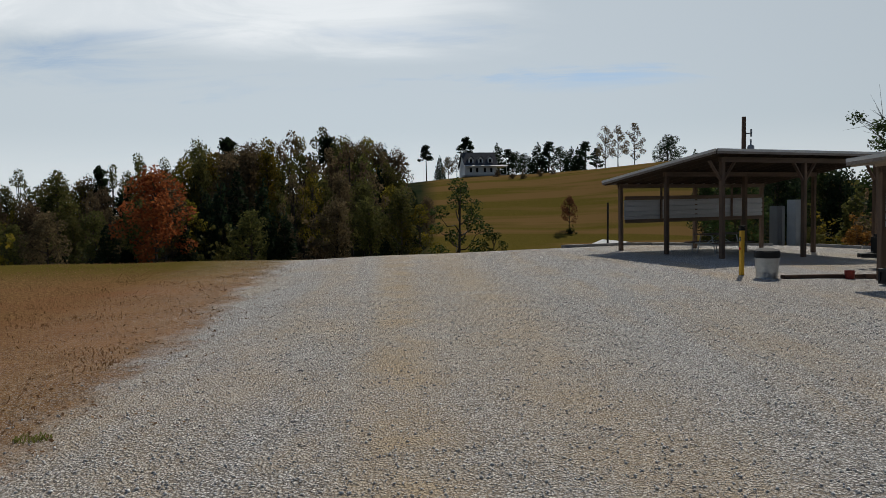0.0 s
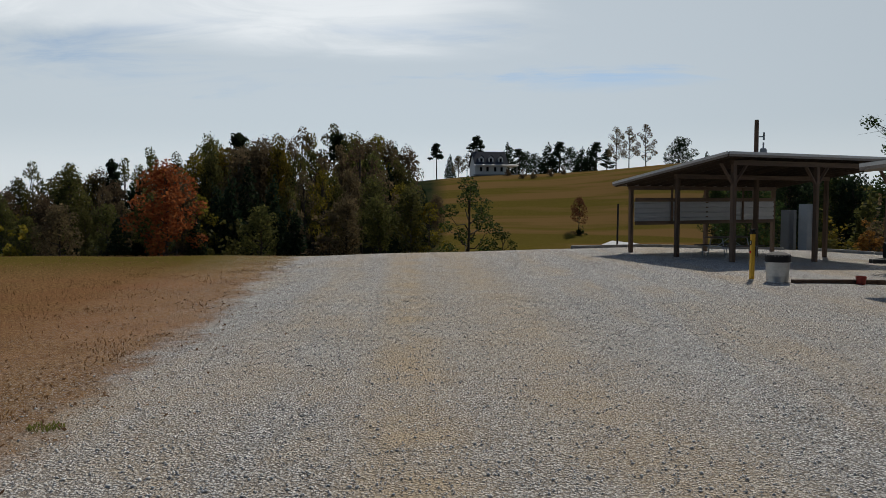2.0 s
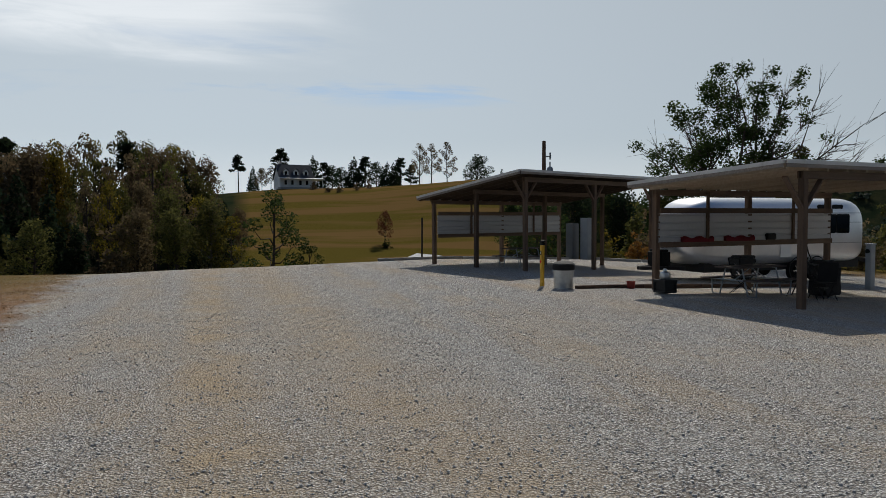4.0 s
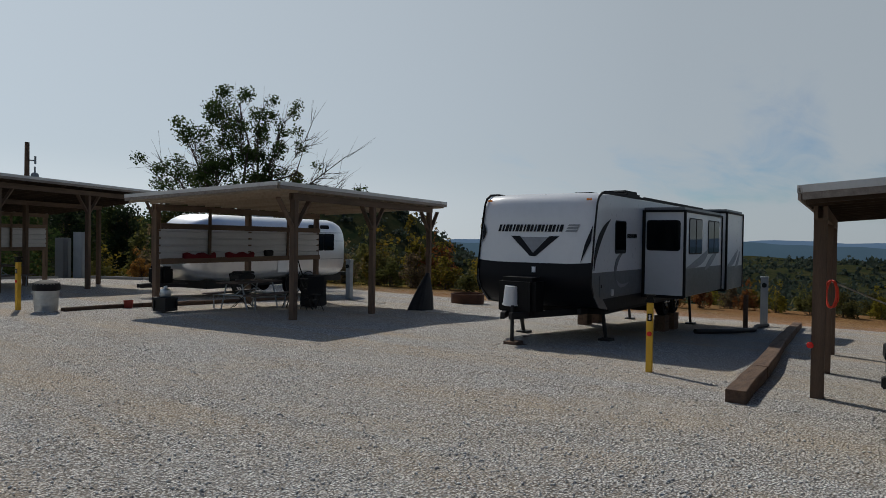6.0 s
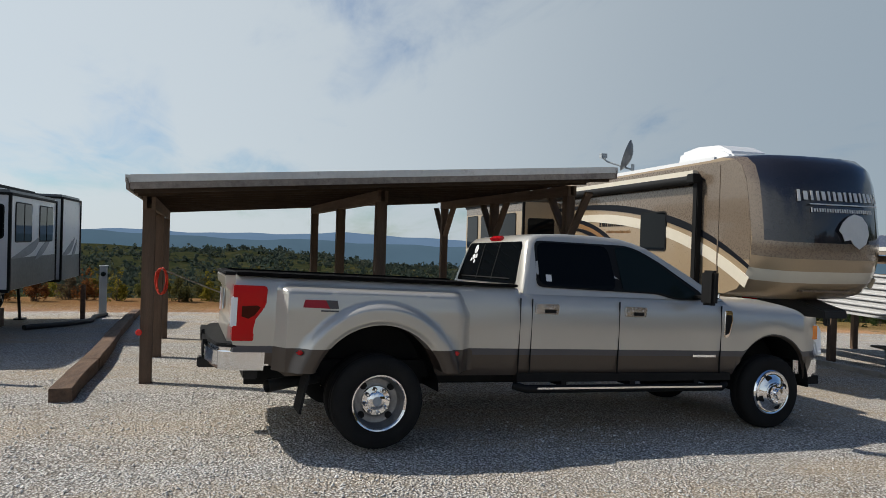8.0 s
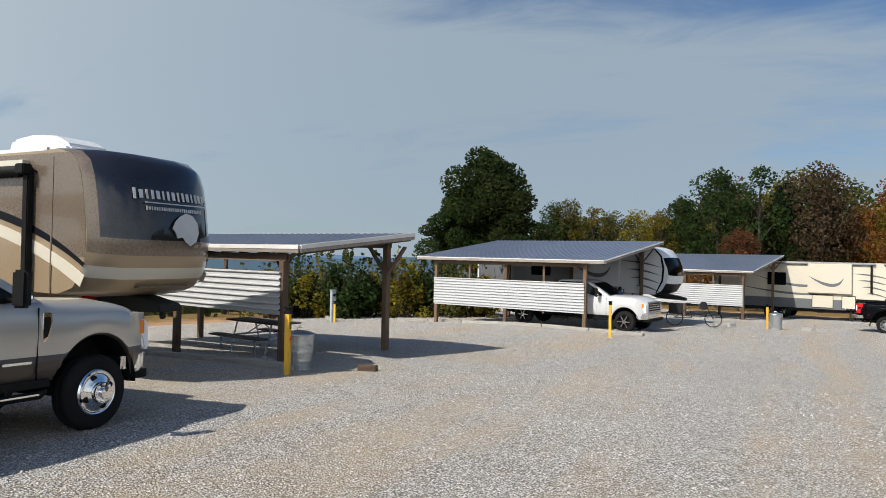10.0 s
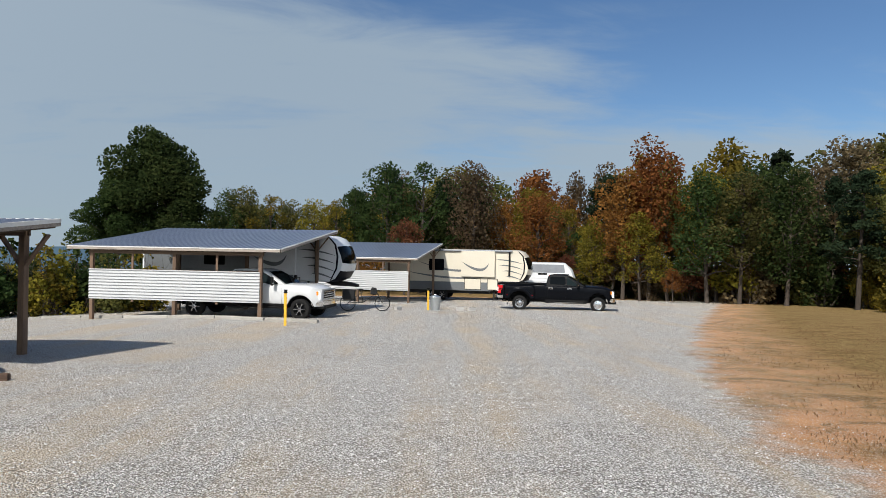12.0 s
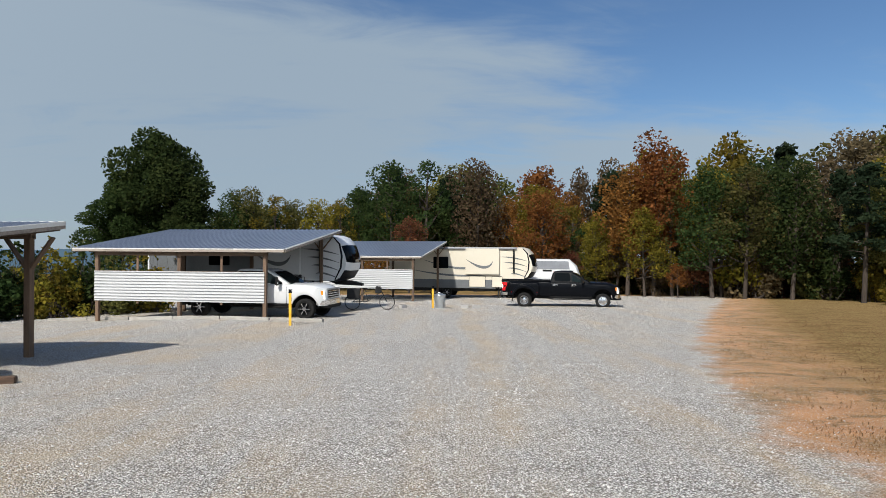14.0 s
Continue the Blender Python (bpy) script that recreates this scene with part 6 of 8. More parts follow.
def silver_trailer():
    x0, y0 = 13.45, 20.55
    g = -0.33
    th = thing("aluminium_trailer", pose(x0, y0, g, 0, 0, 186), "polished aluminium travel trailer with rounded ends", "travel trailer", "camping trailers")
    L = 8.5
    s = Shape()
    rings = []
    n = 28
    zc, hw, hh = 1.72, 1.24, 1.17
    for u in np.r_[np.linspace(0, 0.16, 12) ** 1.0, np.linspace(0.2, 0.8, 7), np.linspace(0.84, 1, 12)]:
        x = -L * u
        e = min(u, 1 - u) / 0.16
        k = (1 - (1 - min(1, e)) ** 2.3) ** 0.5 if e < 1 else 1.0
        k = max(k, 0.02)
        ring = []
        for j in range(n):
            a = 2 * math.pi * j / n
            c, si = math.cos(a), math.sin(a)
            p = 2.0 / 4.2
            yy = hw * math.copysign(abs(c) ** p, c) * (0.55 + 0.45 * k if k < 1 else 1)
            zz = hh * math.copysign(abs(si) ** (2.0 / 3.0 if si > 0 else 0.3), si)
            top = k if si > 0 else 1 - (1 - k) * 0.8
            yy *= (k ** 0.6)
            ring.append((x, yy, zc + zz * top))
        rings.append(ring)
    s.loft(rings, 0, True, True)
    part("body", s, ALUMINIUM, th, "polished riveted aluminium shell", smooth=True)
    y = hw + 0.005
    for z in (1.30, 2.02, 2.35):
        for sd in (-1, 1):
            part("belt_seam", Shape().bar((-0.9, sd * y, z), (-L + 0.9, sd * y, z), 0.012, 0.02), STEEL_GREY, th)
    for a, b_ in ((-1.3, -2.2), (-2.9, -3.7), (-4.8, -5.6), (-5.78, -6.32), (-6.38, -6.98)):
        window(th, "side_window", b_, a, 1.66, 2.28, y, 1, "dark rounded window")
    for a in (-5.6, -6.3):
        window(th, "roof_window", a - 0.5, a, 2.48, 2.62, hw - 0.12, 1, "slim upper window")
    part("storage_door", Shape().box((-4.0, y, 1.05), (0.5, 0.01, 0.4)), ALUMINIUM, th, bevel=0.004)
    part("roof_unit", Shape().box((-4.1, 0, 2.98), (0.95, 0.7, 0.2)), RV_WHITE, th, "roof air conditioner", bevel=0.06)
    part("bumper", Shape().box((-L - 0.08, 0, 0.62), (0.12, 2.0, 0.16)), BLACK_STEEL, th)
    part("tongue", Shape().bar((-0.2, 0.7, 0.55), (1.1, 0.05, 0.55), 0.08, 0.12).bar((-0.2, -0.7, 0.55), (1.1, -0.05, 0.55), 0.08, 0.12), BLACK_STEEL, th)
    part("tank_cover", Shape().box((0.3, 0, 0.85), (0.45, 0.75, 0.6)), PLASTIC_BLACK, th, "black gas bottle cover", bevel=0.08)
    part("underbody", Shape().box((-L / 2, 0, 0.55), (L - 1.4, 2.0, 0.3)), BLACK_STEEL, th)
    for x in (-4.6, -5.45):
        for sd in (-1, 1):
            wheel_pair("axle", th, x, sd * 1.1, 0.36, 0.2, sd, "spoke")
            part("wheel_arch", Shape().lathe([(0.40, sd * (hw + 0.012)), (0.44, sd * (hw + 0.012)), (0.44, sd * hw)], 24, at=(x, 0, 0.42)), BLACK_STEEL, th)


silver_trailer()

NEAR_TRUCK = pickup("pickup_truck", pose(7.54, -0.89, h(7.8, -1.0) - 0.005, -1.6, 2.0, -85.2) @ Matrix.Scale(1.02, 4), "silver crew-cab pickup with brown lower body and twin rear wheels", PAINT_SILVER, PAINT_BRONZE, PAINT_STRIPE, True, wb=4.56, grille="silver")
FAR_TRUCK = pickup("pickup_truck", pose(9.75, -29.92, h(8.0, -29.6), 0, 0, 168.5), "white crew-cab pickup parked under the carport", PAINT_WHITE, PAINT_WHITE, PAINT_WHITE, False, wb=4.6, handle=PAINT_WHITE)
BLACK = pickup("pickup_truck", pose(-4.93, -39.7, h(-5.5, -39.2) - 0.02, 0, 0, 167.6), "black crew-cab pickup with open bed on the gravel", PAINT_BLACK, PAINT_BLACK, PAINT_BLACK, True, wb=4.25)


def stock_trailer():
    g = h(-9, -56)
    th = thing("livestock_trailer", pose(-10.9, -55.6, g, 0, 0, 172), "white and grey gooseneck trailer beyond the black pickup", "trailer", "camping trailers")
    prof = [(0.0, 0.6), (0.35, 1.3), (0.4, 1.7), (0.1, 2.5), (-0.5, 3.0), (-7.0, 3.02), (-7.0, 0.6)]
    s = shell(prof, 1.15, [v * 1.15 / 1.22 for v in SEC], 0.2, -0.8, 0.06)
    s.m = [0] * len(s.m)
    part("body", s, RV_WHITE, th, smooth=True)
    for sd in (-1, 1):
        y = sd * 1.152
        part("upper_side", Shape().plate([(-0.5, 2.2), (-6.95, 2.2), (-6.95, 2.85), (-0.6, 2.85)], y, y + sd * 0.01), RV_MID, th, "grey upper side")
        for k in range(6):
            part("slat_gap", Shape().box((-1.3 - 0.95 * k, y + sd * 0.008, 2.1), (0.7, 0.012, 0.14)), PLASTIC_BLACK if k % 2 else RV_WHITE, th)
        for k in range(5):
            part("rib", Shape().box((-3.6, y + sd * 0.01, 0.75 + 0.26 * k), (6.6, 0.02, 0.05)), RV_WHITE, th)
    rv_wheels(th, (-4.3, -5.1), 0.37)


stock_trailer()

# ---- trees, bushes and the distance ----


def quads_mesh(name, p, u, v, mat):
    """One mesh of loose quads: centres p, half edges u and v."""
    n = len(p)
    c = np.stack([p - u - v, p + u - v * 0.6, p + u * 0.9 + v, p - u * 0.7 + v * 0.8], 1)
    me = bpy.data.meshes.new(name)
    me.vertices.add(4 * n); me.vertices.foreach_set("co", c.ravel())
    me.loops.add(4 * n); me.loops.foreach_set("vertex_index", np.arange(4 * n, dtype=np.int32))
    me.polygons.add(n); me.polygons.foreach_set("loop_start", np.arange(0, 4 * n, 4, dtype=np.int32))
    me.update(calc_edges=True)
    me.materials.append(mat)
    return me


def leaves(name, blobs, n, size, mat, rs, hollow=0.55, flat=0.0):
    b = np.array(blobs, float)  # x y z rx ry rz
    w = (b[:, 3] * b[:, 4] * b[:, 5]) ** 0.67
    k = rs.choice(len(b), n, p=w / w.sum())
    d = rs.normal(size=(n, 3)); d /= np.linalg.norm(d, axis=1)[:, None]
    r = hollow + (1.08 - hollow) * rs.rand(n) ** 0.6
    p = b[k, :3] + d * r[:, None] * b[k, 3:6]
    u = rs.normal(size=(n, 3)); u[:, 2] *= 0.6
    u /= np.linalg.norm(u, axis=1)[:, None]
    t = rs.normal(size=(n, 3)) + d * 0.3
    v = np.cross(u, t); v /= np.linalg.norm(v, axis=1)[:, None] + 1e-9
    s = size * rs.uniform(0.5, 1.25, n)[:, None]
    return quads_mesh(name, p, u * s * 0.5, v * s * (0.36 - 0.1 * flat), mat)


def limb_path(a, b, rs, bend=0.12):
    a, b = Vector(a), Vector(b)
    d = b - a
    pts = []
    for i in range(5):
        t = i / 4
        off = Vector(rs.normal(size=3)) * d.length * bend * math.sin(math.pi * t) * 0.6
        pts.append(a + d * t + off + Vector((0, 0, -0.08 * d.length * math.sin(math.pi * t))))
    return pts


TREE_LIB = {}


def tree_meshes(kind, seed, far=False):
    """Trunk and crown meshes of a tree about ten metres high."""
    key = (kind, seed, far)
    few, big = (0.66, 1.28) if far else (1.0, 1.0)
    if key in TREE_LIB:
        return TREE_LIB[key]
    rs = np.random.RandomState(100 + seed * 7 + sum(map(ord, kind)))
    s = Shape()
    H = 10.0
    lean = rs.uniform(-0.4, 0.4, 2)
    if kind in ("pine", "tall_pine"):
        tr = [(lean[0] * t, lean[1] * t, H * t) for t in (0, 0.3, 0.6, 0.85, 0.99)]
        s.tube([(0, 0, -0.6)] + tr, [0.22, 0.19, 0.16, 0.12, 0.07, 0.02], 8)
        blobs = []
        start = 0.34 if kind == "pine" else 0.58
        for i in range(26):
            t = start + (0.99 - start) * (i + rs.rand()) / 26
            a = rs.uniform(0, 2 * math.pi)
            reach = (1.05 - t) / (1.05 - start) * 1.9 * rs.uniform(0.5, 1.1) + 0.15
            c = (lean[0] * t + reach * math.cos(a), lean[1] * t + reach * math.sin(a), H * t + 0.1)
            s.tube([(lean[0] * t, lean[1] * t, H * t - 0.15), c], [0.04, 0.015], 5)
            rr = rs.uniform(0.45, 0.85)
            blobs.append((*c, rr * 1.15, rr * 1.15, rr * 0.55))
        crown = leaves("crown", blobs, int(3200 * few), 0.30 * big, LEAF_PINE, rs, 0.2, 0.8)
        bark = BARK
    elif kind == "cedar":
        s.tube([(0, 0, -0.6), (0, 0, 9.5)], [0.16, 0.02], 7)
        blobs = [(rs.normal(0, 0.25), rs.normal(0, 0.25), 0.7 + 8.6 * t, 2.3 * (1 - t) ** 0.8 + 0.25, 2.3 * (1 - t) ** 0.8 + 0.25, 0.8) for t in np.linspace(0, 1, 14)]
        crown = leaves("crown", blobs, int(3600 * few), 0.30 * big, LEAF_PINE, rs, 0.6)
        bark = BARK
    elif kind == "bush":
        blobs = []
        for i in range(16):
            a, r = rs.uniform(0, 6.28), rs.uniform(0, 3.4)
            z = rs.uniform(0.8, 7.0) * (1 - r / 6)
            blobs.append((r * math.cos(a), r * math.sin(a), z, rs.uniform(0.8, 1.6), rs.uniform(0.8, 1.6), rs.uniform(0.9, 2.0)))
            s.tube(limb_path((0.25 * math.cos(a), 0.25 * math.sin(a), -0.5), blobs[-1][:3], rs), [0.09, 0.07, 0.05, 0.03, 0.015], 5)
        for i in range(9):
            a, r = rs.uniform(0, 6.28), rs.uniform(0.6, 3.0)
            tip = (r * math.cos(a), r * math.sin(a), rs.uniform(6.5, 9.5))
            s.tube(limb_path((0, 0, 0.5), tip, rs), [0.05, 0.04, 0.03, 0.02, 0.01], 4)
            blobs.append((*tip, 0.35, 0.35, 0.7))
        crown = leaves("crown", blobs, int(1350 * few), 0.50 * big, LEAF_OLIVE, rs, 0.35)
        bark = BARK
    else:
        sparse = kind == "sparse"
        fork = rs.uniform(0.2, 0.36)
        tr = [(0, 0, -0.6), (0, 0, 0.0), (lean[0] * 0.3, lean[1] * 0.3, H * fork * 0.6), (lean[0] * 0.5, lean[1] * 0.5, H * fork), (lean[0], lean[1], H * 0.78), (lean[0] * 1.2, lean[1] * 1.2, H * 0.95)]
        s.tube(tr, [0.25, 0.18, 0.15, 0.13, 0.07, 0.02], 9)
        blobs = []
        n = 20 if not sparse else 15
        slim = 1.0 if kind != "tall" else 0.66
        for i in range(n):
            t = (i + rs.rand() * 0.8) / n
            z = H * (fork + 0.02 + (0.97 - fork) * t)
            prof = math.sin(math.pi * min(1, 0.18 + 0.82 * t) ** 0.9) ** 0.75
            a = i * 2.4 + rs.uniform(-0.5, 0.5)
            reach = 2.75 * slim * prof * rs.uniform(0.55, 1.08)
            c = (lean[0] * t + reach * math.cos(a), lean[1] * t + reach * math.sin(a), z)
            t0 = max(fork * 0.9, min(0.85, z / H - 0.18))
            s.tube(limb_path((lean[0] * t0, lean[1] * t0, H * t0), c, rs), [0.085, 0.06, 0.045, 0.03, 0.012], 5)
            rr = rs.uniform(0.75, 1.35) * (0.75 if sparse else 1.0)
            blobs.append((*c, rr, rr, rr * rs.uniform(0.65, 0.95)))
        if not sparse:
            blobs += [(rs.normal(0, 0.7), rs.normal(0, 0.7), H * z, 1.25, 1.25, 1.0) for z in (0.5, 0.62, 0.75, 0.86)]
        crown = leaves("crown", blobs, int((2600 if sparse else 22000 if seed >= 7 else 5600) * few), (0.178 if seed < 7 else 0.165) * big * 1.12, LEAF_GREEN, rs, 0.45)
        bark = BARK_PALE if kind == "tall" and seed == 1 else BARK
    TREE_LIB[key] = (s.mesh("trunk", bark, smooth=True), crown)
    return TREE_LIB[key]


CROWNS = {}
TREE_WORDS = {LEAF_GREEN: "dark green", LEAF_OLIVE: "olive green", LEAF_YELLOW: "yellow-green", LEAF_ORANGE: "orange autumn", LEAF_RED: "dull red autumn", LEAF_RUST: "rust red autumn", LEAF_BROWN: "thin brown autumn", LEAF_PINE: "dark needled"}


def plant(kind, leaf, x, y, high, seed, wide=1.0, where="in the wood", sink=0.0, name="tree", far=False):
    far = far or math.hypot(x, y) > 70 and y > 0
    trunk, crown = tree_meshes(kind, seed, far)
    key = (kind, seed, leaf.name, far)
    if key not in CROWNS:
        c = crown.copy()
        c.materials.clear(); c.materials.append(leaf)
        CROWNS[key] = c
    k = high / 10.0
    m = pose(x, y, h(x, y) - sink, 0, 0, (seed * 77 + x * 31 + y * 17) % 360) @ Matrix.Diagonal((k * wide, k * wide, k, 1))
    sort = {"pine": "pine tree", "tall_pine": "tall pine tree", "cedar": "cedar tree", "bush": "bush", "sparse": "half-bare tree"}.get(kind, "broadleaf tree")
    th = thing(name if kind != "bush" else "bush", m, f"{TREE_WORDS[leaf]} {sort} {where}", "bush" if kind == "bush" else "tree", "bushes" if kind == "bush" else "trees")
    part("trunk", trunk, None, th)
    part("crown", CROWNS[key], None, th)
    return th


def polar(deg, r):
    return r * math.sin(radians(deg)), r * math.cos(radians(deg))


def woods_north():
    """The dark wood across the dip, and pines on the skyline of the mown hill."""
    rs = np.random.RandomState(11)
    az_top = ((-40, 5.0), (-34, 5.4), (-30.5, 6.6), (-27, 8.2), (-24, 8.6), (-20, 10.8), (-17, 12.4), (-13, 12.2), (-8, 13.0), (-4.5, 11.6), (-3.2, 10.2), (-2.0, 6.4), (0.5, 4.5))
    i = 0
    for row, (r0, drop, n) in enumerate(((120, 0.0, 48), (104, 1.2, 40), (90, 3.2, 30))):
        for j in range(n):
            az = -40 + (39.5 if row else 37.0) * (j + rs.uniform(0.2, 0.8)) / n
            if row == 2 and az > -2.5:
                continue
            r = r0 + rs.uniform(-5, 5)
            x, y = polar(az, r)
            top = np.interp(az, [a for a, _ in az_top], [b for _, b in az_top]) * r / 100 - drop + rs.uniform(-2.2, 1.0)
            hh = max(4.5, (top - h(x, y)) * 0.88)
            kind = rs.choice(["broad", "tall", "sparse", "tall", "pine", "tall", "sparse", "cedar"])
            leaf = {"cedar": LEAF_PINE, "pine": LEAF_PINE}.get(kind) or (LEAF_YELLOW, LEAF_OLIVE, LEAF_BROWN, LEAF_OLIVE, LEAF_OLIVE, LEAF_BROWN)[rs.randint(6)]
            plant(kind, leaf, x, y, hh * rs.uniform(0.95, 1.12), i % 5, rs.uniform(0.55, 0.9), "in the wood beyond the lot")
            i += 1
    for az, r, hh, k, lf in ((-22.2, 80, 12.4, "broad", LEAF_RUST), (-29.5, 80, 8.0, "broad", LEAF_BROWN), (-32.6, 78, 6.5, "bush", LEAF_YELLOW), (-34.5, 78, 6.8, "bush", LEAF_OLIVE), (-12.5, 80, 8.2, "cedar", LEAF_PINE), (-17.5, 80, 6.8, "bush", LEAF_OLIVE), (-8.5, 80, 8.8, "tall", LEAF_BROWN), (-5.5, 80, 8.8, "tall", LEAF_OLIVE), (-3.2, 78, 9.6, "tall", LEAF_OLIVE), (-1.6, 78, 8.2, "sparse", LEAF_YELLOW), (-4.4, 76, 5.0, "cedar", LEAF_PINE), (-25.5, 80, 7.2, "cedar", LEAF_PINE), (-27.3, 79, 5.5, "bush", LEAF_OLIVE), (-15.2, 79, 7.8, "broad", LEAF_OLIVE), (-10.4, 79, 7.2, "bush", LEAF_BROWN), (-20.0, 80, 7.0, "cedar", LEAF_PINE)):
        x, y = polar(az, r)
        plant(k, lf, x, y, hh, i % 3, 1.0, "at the edge of the wood"); i += 1
    # single trees on the near slope
    x, y = polar(1.55, 66)
    plant("sparse", LEAF_GREEN, x, y, 10.2, 4, 1.05, "standing alone on the near slope")
    x, y = polar(4.6, 66)
    plant("sparse", LEAF_GREEN, x, y, 5.4, 5, 1.0, "small and dark on the near slope")
    x, y = polar(10.7, 120)
    plant("broad", LEAF_RED, x, y, 5.6, 2, 0.85, "small on the mown hillside")
    x, y = polar(10.9, 117)
    plant("bush", LEAF_GREEN, x, y, 1.6, 2, 1.6, "low on the mown hillside")
    for az, r, hh, k in ((-0.9, 205, 10.4, "tall_pine"), (2.4, 212, 12.2, "tall_pine"), (0.2, 210, 7.5, "cedar"), (0.9, 208, 6.5, "broad"), (1.6, 208, 6.8, "sparse")):
        x, y = polar(az, r)
        plant(k, LEAF_PINE if "pine" in k or k == "cedar" else LEAF_BROWN, x, y, hh, i % 3, 1.0, "on the hilltop skyline"); i += 1
    for az, r, hh in ((5.0, 214, 11.5), (5.9, 216, 9.5), (7.2, 218, 8.0), (8.2, 220, 11.6), (9.1, 222, 11.5), (10.1, 222, 9.5), (10.9, 224, 10.0), (12.0, 224, 11.0), (6.5, 226, 9.0), (11.5, 228, 10.0), (12.9, 224, 8.8), (18.3, 226, 12.5), (20.4, 226, 9.5)):
        x, y = polar(az, r)
        plant(("pine", "broad", "cedar")[i % 3], LEAF_PINE, x, y, hh * 1.02, i % 3, 1.25, "on the hilltop skyline", sink=1.4); i += 1
    for az, hh in ((13.6, 15.2), (14.6, 14.8), (15.9, 15.6)):
        x, y = polar(az, 214)
        plant("sparse", LEAF_BROWN, x, y, hh * 0.86, i % 3, 0.8, "on the hilltop skyline"); i += 1
    for az in (4.9, 6.2, 7.0, 8.4, 9.4):
        x, y = polar(az, 178 + rs.uniform(-8, 8))
        plant("bush", LEAF_BROWN, x, y, 2.4, i % 3, 1.1, "small on the mown hillside"); i += 1
    for j in range(17):
        az, r = 20.5 + 12.5 * (j + rs.uniform(0.1, 0.9)) / 17, rs.uniform(88, 135)
        x, y = polar(az, r)
        top = 1.85 + r * math.tan(radians(rs.uniform(1.6, 2.9)))
        plant(("broad", "tall", "cedar")[j % 3], (LEAF_GREEN, LEAF_PINE, LEAF_OLIVE)[j % 3], x, y, max(3.0, (top - h(x, y)) * 0.95), j % 5, 0.9, "on the slope behind the pavilions")
    # dark trees behind the first pavilion and along the north-east slope
    for az, r, hh, lf in ((24.5, 150, 7.5, LEAF_GREEN), (26.5, 148, 8.5, LEAF_PINE), (28.2, 140, 8.0, LEAF_GREEN), (29.8, 135, 8.5, LEAF_PINE), (31.5, 120, 9.0, LEAF_GREEN), (22.5, 75, 3.2, LEAF_GREEN), (24.5, 70, 3.2, LEAF_OLIVE), (19.0, 72, 3.5, LEAF_GREEN), (27.5, 66, 3.4, LEAF_GREEN)):
        x, y = polar(az, r)
        plant("bush" if hh < 4 else "broad", lf, x, y, hh, i % 3, 1.2, "on the slope behind the pavilions"); i += 1


woods_north()


